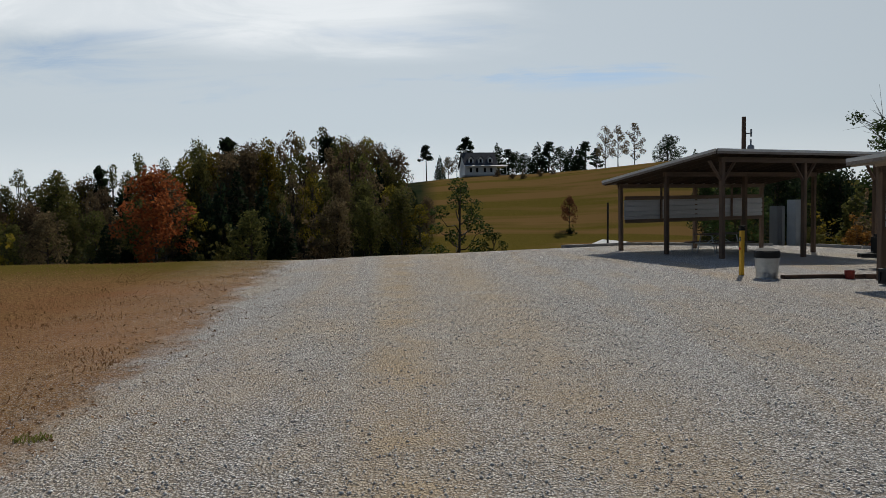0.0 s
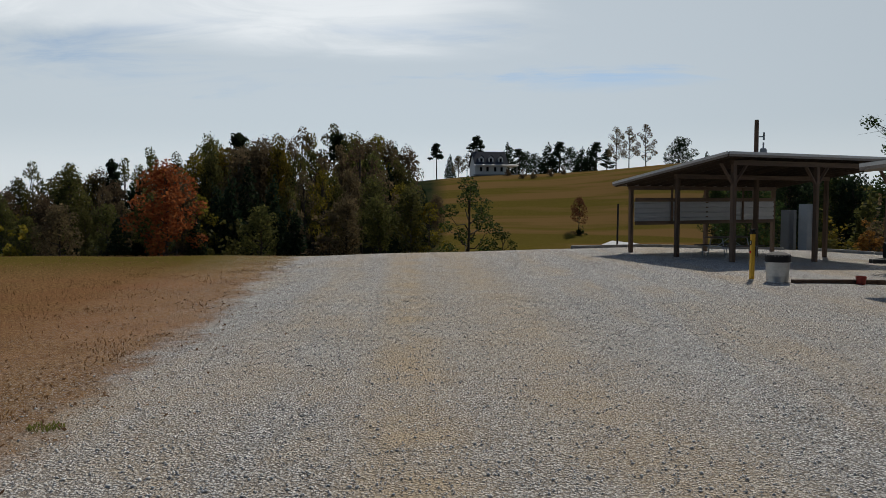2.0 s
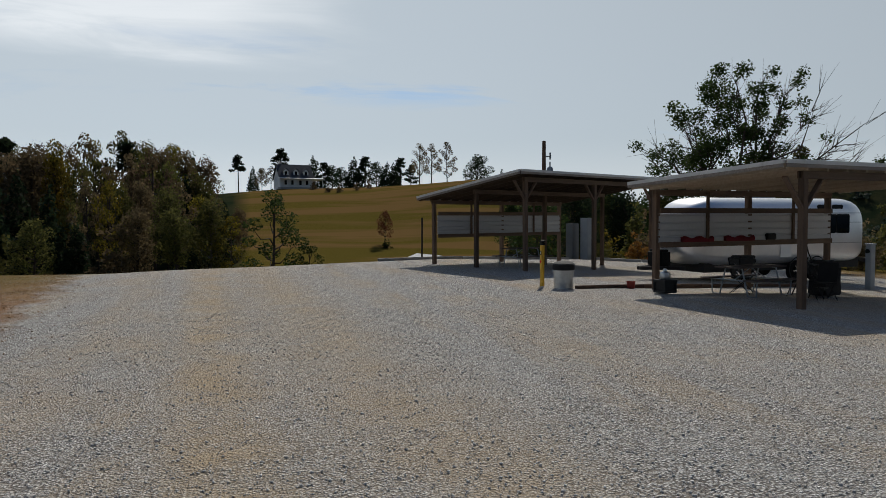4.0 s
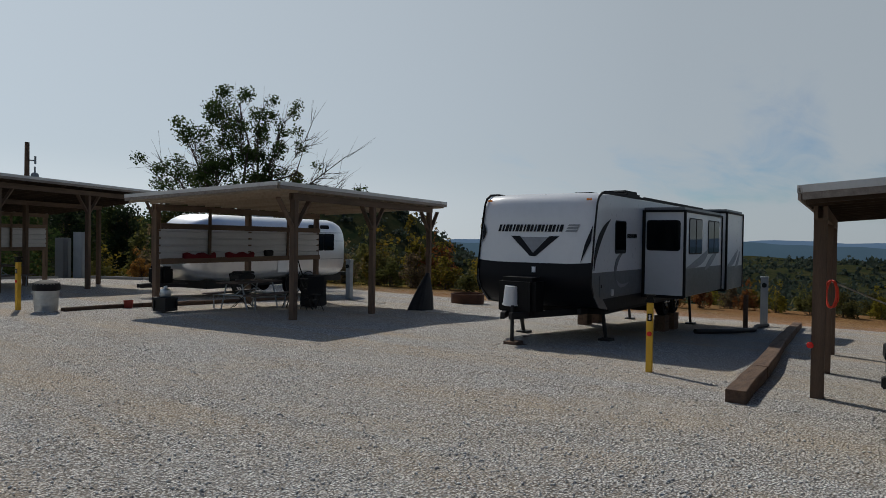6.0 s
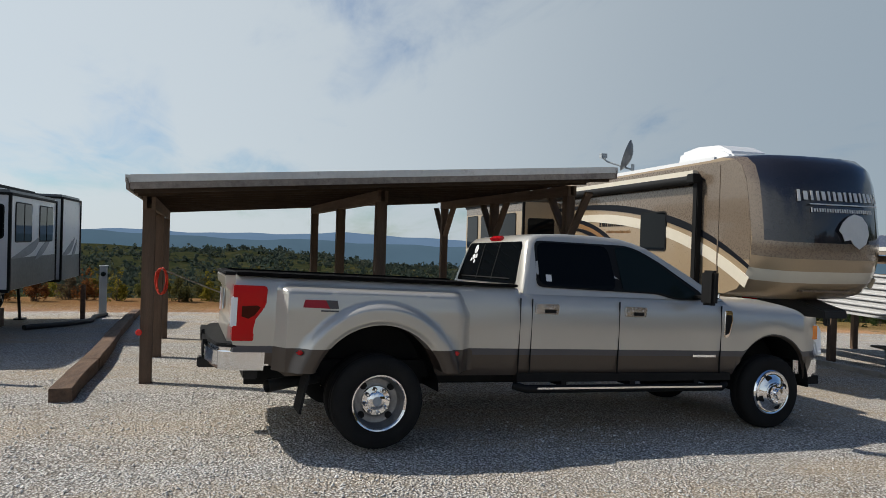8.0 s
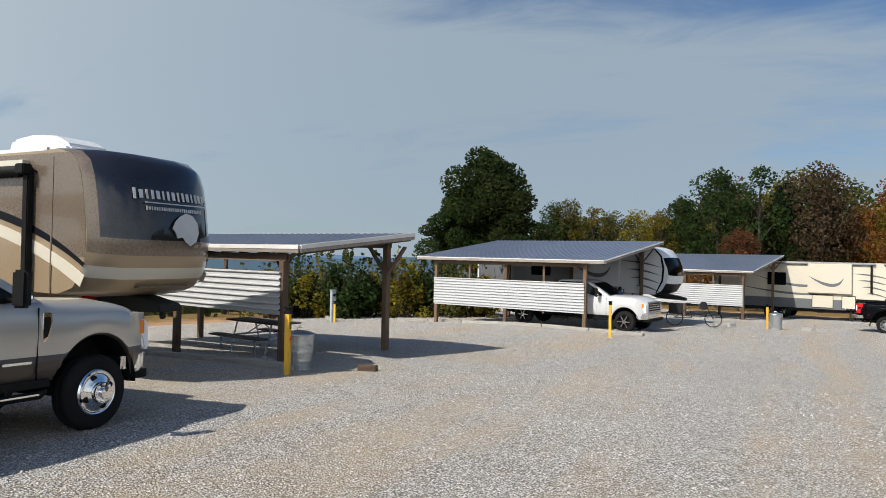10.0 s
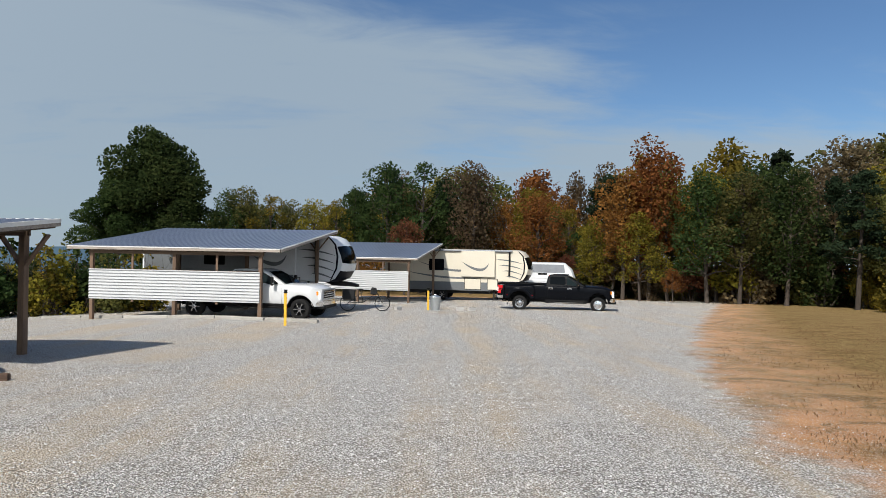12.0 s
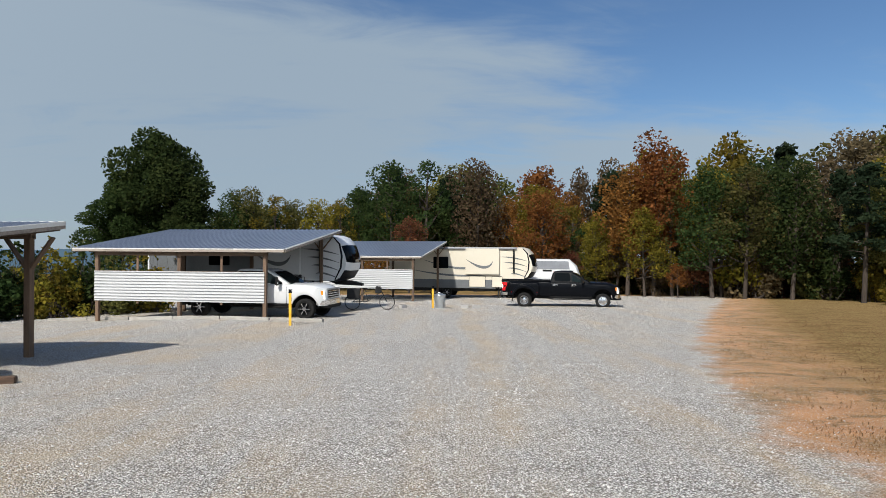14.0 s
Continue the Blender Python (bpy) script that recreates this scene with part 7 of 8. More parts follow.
def old_tree():
    """The big half-bare tree behind the aluminium trailer, with dense dark clumps in its crown."""
    x, y = polar(38.7, 41)
    g = h(x, y)
    rs = np.random.RandomState(5)
    th = thing("tree", pose(x, y, g - 0.4, 0, 0, -38.7) @ Matrix.Diagonal((0.95, 1, 0.94, 1)), "large half-bare tree with dark leafy clumps behind the trailer", "tree", "trees")
    s = Shape()
    T = 11.2
    s.tube([(0, 0, -0.5), (0.1, 0, 1.2), (0.0, 0.1, 3.4), (0.15, 0, 5.2)], [0.42, 0.34, 0.30, 0.26], 10)
    ends = ((-1.6, 0.6, 10.6), (-3.2, -0.8, 8.8), (-0.4, -0.9, 11.0), (0.8, 0.9, 10.4), (2.2, 0.3, 10.3), (-4.9, 0.5, 7.2), (3.6, -0.6, 9.3), (5.2, 0.4, 7.6), (5.6, -0.3, 6.0), (-4.2, 1.4, 5.8), (1.6, -1.4, 7.4), (-2.0, 1.2, 6.2))
    twigs, blobs = [], []
    for e in ends:
        a = (0.1, 0, rs.uniform(2.8, 4.8))
        p = limb_path(a, e, rs, 0.10)
        s.tube(p, [0.16, 0.12, 0.085, 0.055, 0.02], 6)
        bare = e[0] > 3.0 or e[0] < -4.5
        for k in range(16):
            t = rs.uniform(0.35, 1.0)
            q = p[0] + (p[4] - p[0]) * t
            d = (Vector(e) - Vector((0, 0, 3))).normalized()
            tip = q + (d * rs.uniform(0.5, 1.5) + Vector(rs.normal(0, 0.45, 3)))
            s.tube([q, (q + tip) / 2 + Vector(rs.normal(0, 0.08, 3)), tip], [0.030, 0.018, 0.006], 4)
            for k2 in range(3):
                tt = tip + Vector(rs.normal(0, 0.35, 3)) + d * 0.3
                s.tube([(q + tip) / 2, tt], [0.014, 0.005], 3)
                if rs.rand() < (0.07 if bare else 0.3):
                    twigs.append((*tt, 0.5, 0.5, 0.42))
    part("trunk", s, BARK, th, smooth=True)
    for c, r in (((-1.7, 0.4, 10.0), 0.75), ((-0.7, 0, 9.2), 0.8), ((0.2, 0, 8.0), 0.95), ((1.0, 0, 7.9), 0.75), ((-1.6, 0, 7.3), 1.15), ((-0.5, 0.3, 6.4), 0.9), ((-3.7, 0.2, 6.7), 0.85), ((-2.4, 0, 5.0), 1.1), ((-3.6, 0, 4.6), 0.9), ((2.4, 0, 4.9), 0.9), ((3.4, 0, 5.2), 0.7), ((-1.4, 0, 8.7), 0.7), ((4.2, 0, 7.6), 0.35), ((0.6, 0.2, 10.5), 0.4), ((-4.8, 0, 6.9), 0.5)):
        blobs.append((c[0], c[1], c[2], r, r, r * 0.9))
    part("crown", leaves("crown", blobs + twigs, 19000, 0.135, LEAF_GREEN, rs, 0.0), LEAF_GREEN, th)
    bl2 = [((0.9), 0, 5.8, 0.9, 0.8, 1.1), (1.6, 0.3, 5.0, 0.7, 0.7, 0.8), (-1.2, 0.3, 4.4, 0.9, 0.9, 0.7), (-4.2, 0.2, 3.8, 0.9, 0.9, 0.8), (3.0, 0.5, 6.8, 0.4, 0.4, 0.5)]
    part("lower_crown", leaves("lower_crown", bl2, 5000, 0.15, LEAF_OLIVE, rs, 0.2), LEAF_OLIVE, th, "olive-brown lower leaves")


old_tree()


def hedge_east():
    """The scrub along the lip of the lot, from the north-east round to the south-east."""
    rs = np.random.RandomState(21)
    tops = ((30, 0.8), (36, 1.6), (42, 1.7), (47, 1.9), (52, 2.1), (58, 2.1), (64, 1.6), (70, 0.6), (76, -0.2), (84, -0.6), (92, -0.3), (100, -1.4), (108, -1.6), (116, -1.4), (124, -1.7), (130, -2.0), (135, -1.6), (138, -0.1), (142, 0.2), (147, 0.3), (152, 0.6), (157, 0.8))
    i = 0
    for row, (r0, n) in enumerate(((31, 66), (37, 50))):
        for j in range(n):
            az = 28 + 130 * (j + rs.uniform(0.1, 0.9)) / n
            edge = 29.5 / max(0.35, math.sin(radians(az))) if 40 < az < 118 else (45 if az <= 40 else 34 + max(0, az - 118) * 0.42)
            r = min(edge, 48) * r0 / 31 + rs.uniform(-1.2, 1.2)
            x, y = polar(az, r)
            top = np.interp(az, [a for a, _ in tops], [b for _, b in tops]) * r / 34 - (0.9 if row == 0 else 0.0) + rs.uniform(-0.9, 0.5) + 0.5
            hh = max(1.3, top - h(x, y))
            lf = (LEAF_OLIVE, LEAF_YELLOW, LEAF_BROWN, LEAF_YELLOW, LEAF_ORANGE, LEAF_OLIVE)[rs.randint(6)] if az < 128 else (LEAF_OLIVE, LEAF_GREEN, LEAF_OLIVE, LEAF_RED if az < 138 else LEAF_GREEN)[rs.randint(4)]
            kind = "bush" if hh < 5.5 or rs.rand() < 0.6 else "sparse"
            plant(kind, lf, x, y, hh, i % 4, rs.uniform(0.8, 1.15), "on the lip of the lot")
            i += 1
    # a thicker dark stretch before the south-east corner
    for j in range(26):
        az = 140 + 18.5 * (j + rs.uniform(0.1, 0.9)) / 26
        x, y = polar(az, rs.uniform(38, 44))
        plant("bush", (LEAF_OLIVE, LEAF_GREEN, LEAF_GREEN, LEAF_YELLOW)[rs.randint(4)], x, y, rs.uniform(1.5, 2.5) - h(x, y), i % 4, rs.uniform(0.85, 1.1), "on the lip of the lot")
        i += 1


hedge_east()


def woods_south():
    """The sunlit autumn wood behind the far sites."""
    rs = np.random.RandomState(31)
    x, y = 22.3, -55
    plant("broad", LEAF_GREEN, x, y, 13.3, 7, 0.92, "large and dense beside the carports")
    plant("broad", LEAF_GREEN, x - 2.2, y + 1.0, 10.2, 8, 1.02, "full and dense beside the carports")
    plant("broad", LEAF_GREEN, x + 2.4, y + 0.6, 9.4, 8, 1.02, "full and dense beside the carports")
    for k, (a_, r_, t_, l_) in enumerate(((163.6, 70, 7.2, LEAF_GREEN), (165.0, 70, 7.6, LEAF_OLIVE), (166.7, 69, 7.0, LEAF_YELLOW), (168.2, 70, 6.4, LEAF_OLIVE), (170.0, 70, 6.6, LEAF_YELLOW), (171.8, 69, 6.2, LEAF_YELLOW), (173.4, 70, 7.8, LEAF_GREEN), (176.2, 68, 10.2, LEAF_GREEN), (178.8, 68, 10.6, LEAF_GREEN), (183.0, 68, 10.4, LEAF_BROWN), (197.2, 60, 11.0, LEAF_ORANGE))):
        bx, by = polar(a_, r_)
        plant(("tall", "broad", "sparse")[k % 3] if k < 10 else "tall", l_, bx, by, (t_ - h(bx, by)) * 0.98, k % 6, 0.9, "behind the carports")
    prof = ((158, 3.0), (161, 5.0), (163, 6.4), (166, 6.6), (168.5, 5.9), (171.5, 6.2), (174, 7.2), (176, 9.0), (178.5, 9.6), (183, 9.6), (186.5, 8.0), (190, 9.8), (192.5, 8.8), (194.5, 9.2), (197, 11.8), (199, 10.2), (202.5, 11.2), (206.5, 10.9), (209, 11.4), (212, 11.4), (216, 11.2), (225, 11.6), (240, 11.0))
    mixes = ((158, (LEAF_OLIVE, LEAF_YELLOW, LEAF_GREEN)), (168, (LEAF_GREEN, LEAF_OLIVE, LEAF_OLIVE, LEAF_BROWN, LEAF_YELLOW)), (184, (LEAF_OLIVE, LEAF_ORANGE, LEAF_YELLOW, LEAF_ORANGE, LEAF_BROWN)), (196, (LEAF_YELLOW, LEAF_YELLOW, LEAF_OLIVE, LEAF_ORANGE)), (204, (LEAF_OLIVE, LEAF_GREEN, LEAF_YELLOW, LEAF_BROWN)), (212, (LEAF_GREEN, LEAF_ORANGE, LEAF_OLIVE, LEAF_YELLOW)))
    i = 0
    for row, (off, n, cut) in enumerate(((0, 40, 2.6), (6, 40, 0.7), (13, 38, -0.3))):
        for j in range(n):
            az = 158 + 76 * (j + rs.uniform(0.1, 0.9)) / n
            base = np.interp(az, (158, 170, 184, 196, 206, 214, 234), (72, 74, 70, 62, 59, 55, 46))
            r = base + off + rs.uniform(-1.5, 1.5)
            x, y = polar(az, r)
            t = np.interp(az, [a for a, _ in prof], [b for _, b in prof])
            top = (t - 1.85) * r / 58 + 1.85 - cut * rs.uniform(0.3, 1.3) + rs.uniform(-1.0, 0.7)
            hh = max(3.0, (top - h(x, y)) * 0.90)
            lf = [m for a, m in mixes if a <= az][-1]
            lf = lf[rs.randint(len(lf))]
            kind = ("tall", "broad", "tall", "sparse")[rs.randint(4)]
            if rs.rand() < 0.12:
                kind, lf = "pine", LEAF_PINE
            plant(kind, lf, x, y, hh * rs.uniform(0.8, 1.06), i % 6, rs.uniform(0.62, 1.12), "in the autumn wood", far=row == 2); i += 1
    for az, r, hh, k, lf in ((177.5, 62, 8.2, "broad", LEAF_RED), (174.8, 62, 5.2, "broad", LEAF_ORANGE), (195.2, 60, 13.0, "tall", LEAF_ORANGE), (188.6, 62, 11.0, "broad", LEAF_ORANGE), (190.7, 61, 4.6, "broad", LEAF_RED), (199.0, 56, 3.2, "broad", LEAF_ORANGE), (201.5, 57, 12.2, "broad", LEAF_GREEN), (203.8, 57, 12.0, "broad", LEAF_OLIVE), (211.5, 53, 11.2, "pine", LEAF_PINE), (207.0, 56, 12.4, "tall", LEAF_GREEN), (196.5, 58, 8.6, "broad", LEAF_YELLOW), (192.8, 61, 7.6, "broad", LEAF_YELLOW), (213.5, 50, 3.4, "bush", LEAF_YELLOW)):
        x, y = polar(az, r)
        plant(k, lf, x, y, hh * 0.80, i % 4, 1.0, "at the edge of the autumn wood"); i += 1
    for j in range(90):
        az = 184 + 50 * (j + rs.rand()) / 90
        r = np.interp(az, (158, 170, 184, 196, 206, 214, 234), (72, 74, 70, 62, 59, 55, 46)) + rs.uniform(-1.5, 7)
        x, y = polar(az, r)
        if j % 2 == 0:
            x2, y2 = polar(az, r + 12)
            plant("bush", (LEAF_OLIVE, LEAF_GREEN)[rs.randint(2)], x2, y2, rs.uniform(4.5, 6.0), i % 4, 1.3, "under the autumn wood"); i += 1
        plant("bush", (LEAF_OLIVE, LEAF_GREEN, LEAF_YELLOW, LEAF_BROWN, LEAF_RED)[rs.randint(5)], x, y, rs.uniform(2.0, 6.4), i % 4, rs.uniform(0.7, 1.1), "under the autumn wood"); i += 1


woods_south()


def far_woods():
    """Countless tree crowns over the valley and the hills beyond."""
    rs = np.random.RandomState(41)
    n = 8800
    az = np.radians(rs.uniform(28, 162, n))
    r = np.exp(rs.uniform(math.log(190), math.log(2800), n))
    x, y = r * np.sin(az), r * np.cos(az)
    keep = ~((az < radians(34)) & (r < 260)) & (np.sin(x / 60) * np.sin(y / 75 + 1) < 0.93)
    x, y, r = x[keep], y[keep], r[keep]
    n = len(x)
    s = np.clip(r * 0.0085, 1.6, 15) * rs.uniform(0.7, 1.35, n)
    k = 19
    d = rs.normal(size=(n, k, 3)); d /= np.linalg.norm(d, axis=2)[:, :, None]
    d[:, :, 2] = np.abs(d[:, :, 2]) * 1.1
    p = d * (s[:, None] * rs.uniform(0.35, 1.1, (n, k)))[:, :, None] + np.stack([x, y, height(x, y)], 1)[:, None]
    u = rs.normal(size=(n, k, 3)); u /= np.linalg.norm(u, axis=2)[:, :, None]
    v = np.cross(u, rs.normal(size=(n, k, 3))); v /= np.linalg.norm(v, axis=2)[:, :, None]
    q = (s[:, None] * rs.uniform(0.15, 0.34, (n, k)))[:, :, None]
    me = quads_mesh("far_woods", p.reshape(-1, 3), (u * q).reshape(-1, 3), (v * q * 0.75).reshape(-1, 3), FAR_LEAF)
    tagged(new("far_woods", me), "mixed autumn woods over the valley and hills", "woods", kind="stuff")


LEAF_SLOPE = leaf_material("slope_leaves", (0.022, 0.030, 0.014), (0.052, 0.052, 0.022), (0.125, 0.085, 0.036))
# the valley haze is mixed into these blue-green leaf colours
FAR_LEAF = leaf_material("hazy_tree_crowns", (0.022, 0.036, 0.030), (0.038, 0.052, 0.040), (0.070, 0.068, 0.048))
far_woods()


def slope_woods():
    """Crowns on the slope just below the lip of the lot."""
    rs = np.random.RandomState(43)
    n = 900
    az, r = np.radians(rs.uniform(34, 150, n)), np.exp(rs.uniform(math.log(52), math.log(210), n))
    x, y = r * np.sin(az), r * np.cos(az)
    s = rs.uniform(1.0, 2.4, n) * (0.8 + r / 200)
    z = height(x, y) + s * 0.5
    me = leaves("slope_woods", np.c_[x, y, z, s, s, s * 1.15], 120000, 0.44, LEAF_SLOPE, rs, 0.3)
    tagged(new("slope_woods", me), "mixed autumn trees on the slope below the lot", "woods", kind="stuff")


slope_woods()


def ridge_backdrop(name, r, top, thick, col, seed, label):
    """A far ridge that glows in haze blue, well past anything that shifts as the camera moves."""
    az = np.radians(np.linspace(20, 170, 160))
    a = np.degrees(az)
    rough = 4 * np.sin(a / 3.1 + seed) + 2.5 * np.sin(a / 1.3 + 2 * seed) + 1.0 * np.sin(a / 0.55 + seed)
    z = np.interp(a, [p for p, _ in top], [q for _, q in top]) + rough * thick
    x, y = r * np.sin(az), r * np.cos(az)
    s = Shape()
    s.loft([np.c_[x * 0.93, y * 0.93, np.full(len(x), -130)].tolist(), np.c_[x * 0.96, y * 0.96, z - 35].tolist(), np.c_[x, y, z].tolist(), np.c_[x * 1.02, y * 1.02, np.full(len(x), -130)].tolist()], 0, False)
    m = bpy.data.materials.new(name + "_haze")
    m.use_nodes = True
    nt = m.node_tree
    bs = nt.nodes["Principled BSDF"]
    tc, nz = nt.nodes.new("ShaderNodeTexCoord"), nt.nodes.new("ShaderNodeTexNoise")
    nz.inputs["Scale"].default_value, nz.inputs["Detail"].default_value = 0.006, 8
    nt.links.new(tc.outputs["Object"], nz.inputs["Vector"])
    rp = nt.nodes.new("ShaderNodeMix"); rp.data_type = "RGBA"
    # distance haze is put in as blue emission over a near-black surface
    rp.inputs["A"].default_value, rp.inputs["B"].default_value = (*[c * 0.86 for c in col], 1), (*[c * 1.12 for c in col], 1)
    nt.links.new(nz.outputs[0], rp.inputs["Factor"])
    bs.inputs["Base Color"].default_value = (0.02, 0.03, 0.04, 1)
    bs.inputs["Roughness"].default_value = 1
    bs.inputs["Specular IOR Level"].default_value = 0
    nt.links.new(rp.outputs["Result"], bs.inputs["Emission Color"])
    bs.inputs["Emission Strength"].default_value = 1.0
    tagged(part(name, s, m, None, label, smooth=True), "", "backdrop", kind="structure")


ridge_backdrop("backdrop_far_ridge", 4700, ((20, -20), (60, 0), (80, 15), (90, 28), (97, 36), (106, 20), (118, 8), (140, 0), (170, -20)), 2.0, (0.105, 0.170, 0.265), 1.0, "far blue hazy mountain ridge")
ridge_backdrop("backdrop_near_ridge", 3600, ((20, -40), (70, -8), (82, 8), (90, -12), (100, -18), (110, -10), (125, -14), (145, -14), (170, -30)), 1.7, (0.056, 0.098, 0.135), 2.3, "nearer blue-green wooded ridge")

# ---- small things ----


def bollard(x, y, high, reflect=True, label="yellow painted wooden site post with solar cap"):
    th = thing("marker_post", lay(x, y, 12), label, "marker post", "yellow site posts")
    p = part("post", Shape().bar((0, 0, -0.2), (0.005, 0, high - 0.13), 0.092, 0.092, up=(0, 1, 0)), YELLOW, th, "yellow painted timber", bevel=0.006)
    c = part("solar_cap", Shape().box((0, 0, high - 0.10), (0.125, 0.125, 0.05)).box((0, 0, high - 0.06), (0.09, 0.09, 0.05)).box((0, 0, high - 0.02), (0.135, 0.135, 0.03)), PLASTIC_BLACK, th, "black solar lamp cap", bevel=0.006)
    part("number_plate", Shape().box((-0.048, 0, high - 0.34), (0.008, 0.062, 0.11)), PLASTIC_BLACK, th, "black plate")
    part("plate_bar", Shape().box((-0.053, 0, high - 0.34), (0.006, 0.022, 0.07)), RV_SILVER, th)
    if reflect:
        part("reflector", Shape().lathe([(0.036, -0.053), (0.032, -0.060), (0, -0.061)], 16, axis="x", at=(0, 0, high - 0.58)), RED_REFLECT, th, "round red reflector")
    return th


bollard(7.69, 17.71, 1.27)
bollard(10.21, 3.58, 1.14)
bollard(8.01, -10.31, 1.22)
bollard(5.12, -23.9, 1.25)
bollard(0.36, -36.3, 1.14)
bollard(18.6, -27.3, 1.0, False, "small yellow post beside the power pedestal")


def trash_can(x, y, lid, label, s=1.0, tint=GALV):
    th = thing("trash_can", lay(x, y) @ Matrix.Scale(s, 4), label, "trash can", "trash cans")
    pr = []
    for i in range(25):
        t = i / 24
        r = 0.235 + 0.045 * t + (0.006 if i % 6 == 0 else 0)
        pr.append((r, 0.66 * t))
    b = Shape()
    n = 48
    rings = [[((r + 0.005 * (k % 2)) * math.cos(2 * math.pi * k / n), (r + 0.005 * (k % 2)) * math.sin(2 * math.pi * k / n), z) for k in range(n)] for r, z in [(0.0, 0.0)] + pr + [(0.275, 0.665), (0.26, 0.64), (0.24, 0.1)]]
    b.loft(rings)
    part("bin", b, tint, th, "fluted galvanised bin", smooth=True)
    if lid == "lid":
        part("lid", Shape().lathe([(0.0, 0.745), (0.1, 0.735), (0.2, 0.71), (0.285, 0.68), (0.295, 0.66), (0.285, 0.655)], 32, axis="z").tube([(-0.06, 0, 0.74), (-0.05, 0, 0.78), (0.05, 0, 0.78), (0.06, 0, 0.74)], 0.01, 6), GALV, th, "domed galvanised lid", smooth=True)
    else:
        part("liner", Shape().lathe([(0.24, 0.60), (0.288, 0.665), (0.296, 0.56), (0.284, 0.50)], 32, axis="z"), BLACK_CLOTH, th, "black bin liner folded over", smooth=True)
        part("lid", Shape().lathe([(0.0, 0.75), (0.12, 0.74), (0.24, 0.70), (0.29, 0.675), (0.28, 0.66)], 32, axis="z"), BLACK_CLOTH, th, smooth=True)
    for d in (-1, 1):
        part("handle", Shape().tube([(d * 0.27, -0.07, 0.50), (d * 0.31, -0.06, 0.47), (d * 0.31, 0.06, 0.47), (d * 0.27, 0.07, 0.50)], 0.008, 6), GALV, th)


trash_can(8.02, 17.05, "bag", "galvanised trash can with black liner beside the yellow post", 1.0)
trash_can(8.35, -11.1, "lid", "galvanised trash can with lid beside the yellow post", 1.0)
trash_can(0.0, -36.1, "lid", "grey trash can beside a yellow post", 1.05)


def picnic_table(x, y, yaw, label):
    th = thing("picnic_table", lay(x, y, yaw), label, "picnic table", "picnic tables")
    for k in range(5):
        part("table_board", Shape().box((0, -0.30 + 0.15 * k, 0.75), (1.83, 0.14, 0.038)), WOOD_TABLE, th, bevel=0.004)
    for sd in (-1, 1):
        for k in range(2):
            part("bench_board", Shape().box((0, sd * (0.62 + 0.15 * k), 0.44), (1.83, 0.14, 0.038)), WOOD_TABLE, th, bevel=0.004)
    for ex in (-0.62, 0.62):
        part("frame", Shape().tube([(ex, -0.72, 0.42), (ex, -0.70, 0.03), (ex, -0.45, 0.02), (ex, -0.26, 0.72), (ex, 0.26, 0.72), (ex, 0.45, 0.02), (ex, 0.70, 0.03), (ex, 0.72, 0.42)], 0.021, 8).tube([(ex, -0.74, 0.41), (ex, 0.74, 0.41)], 0.021, 8), STEEL_GREY, th, "bent steel tube frame", smooth=True)
    part("brace", Shape().tube([(-0.6, 0, 0.41), (0, 0, 0.72), (0.6, 0, 0.41)], 0.016, 6), STEEL_GREY, th)


picnic_table(10.6, 26.3, 24, "picnic table with steel frame under the pavilion")
picnic_table(12.65, 15.5, 10, "dark picnic table with steel frame under the pavilion")
picnic_table(11.0, -13.2, -11, "dark picnic table beside the white windbreak")


def timber(p, q, w, hgt, mat, label, name="edging_timber", group="edging timbers"):
    """A squared timber lying on the ground."""
    (x0, y0), (x1, y1) = p, q
    th = thing(name, pose((x0 + x1) / 2, (y0 + y1) / 2, 0), label, "timber", group)
    s = Shape()
    n = 7
    rings = []
    for i in range(n):
        t = i / (n - 1)
        x, y = x0 + (x1 - x0) * t, y0 + (y1 - y0) * t
        d = Vector((x1 - x0, y1 - y0, 0)).normalized()
        side = Vector((-d.y, d.x, 0))
        c = Vector((x - (x0 + x1) / 2, y - (y0 + y1) / 2, h(x, y) - 0.04))
        j = lambda: random.uniform(-0.006, 0.006)
        rings.append([c + side * (a * w / 2 + j()) + Vector((0, 0, b + j())) for a, b in ((-1, 0), (1, 0), (1, hgt + 0.02), (0.92, hgt + 0.04), (-0.92, hgt + 0.04), (-1, hgt + 0.02))])
    s.loft(rings, 0, True, True)
    part("beam", s, mat, th)


def timber_row(p, q, count, w, hgt, mat, label, gap=0.04, jitter=0.03, name="edging_timber", group="edging timbers"):
    (x0, y0), (x1, y1) = p, q
    L = math.hypot(x1 - x0, y1 - y0)
    dx, dy = (x1 - x0) / L, (y1 - y0) / L
    for i in range(count):
        a, b = L * i / count, L * (i + 1) / count - gap
        e, f = random.uniform(-jitter, jitter), random.uniform(-jitter, jitter)
        timber((x0 + dx * a - dy * e, y0 + dy * a + dx * e), (x0 + dx * b - dy * f, y0 + dy * b + dx * f), w, hgt, mat, label, name, group)


timber_row((8.62, 2.02), (23.0, 3.45), 6, 0.23, 0.17, WOOD_TIE, "weathered brown railway tie lying on the gravel", name="railway_tie", group="railway ties")
timber_row((8.25, 16.75), (17.0, 18.35), 4, 0.16, 0.10, WOOD_TIE, "dark edging timber along the pavilion", group="edging timbers")
timber_row((8.2, -10.9), (15.5, -12.2), 3, 0.15, 0.10, WOOD_GREY, "grey edging timber beside the pavilion")
timber_row((4.3, -25.7), (17.2, -30.8), 6, 0.16, 0.12, WOOD_GREY, "grey edging timber in front of the carport")
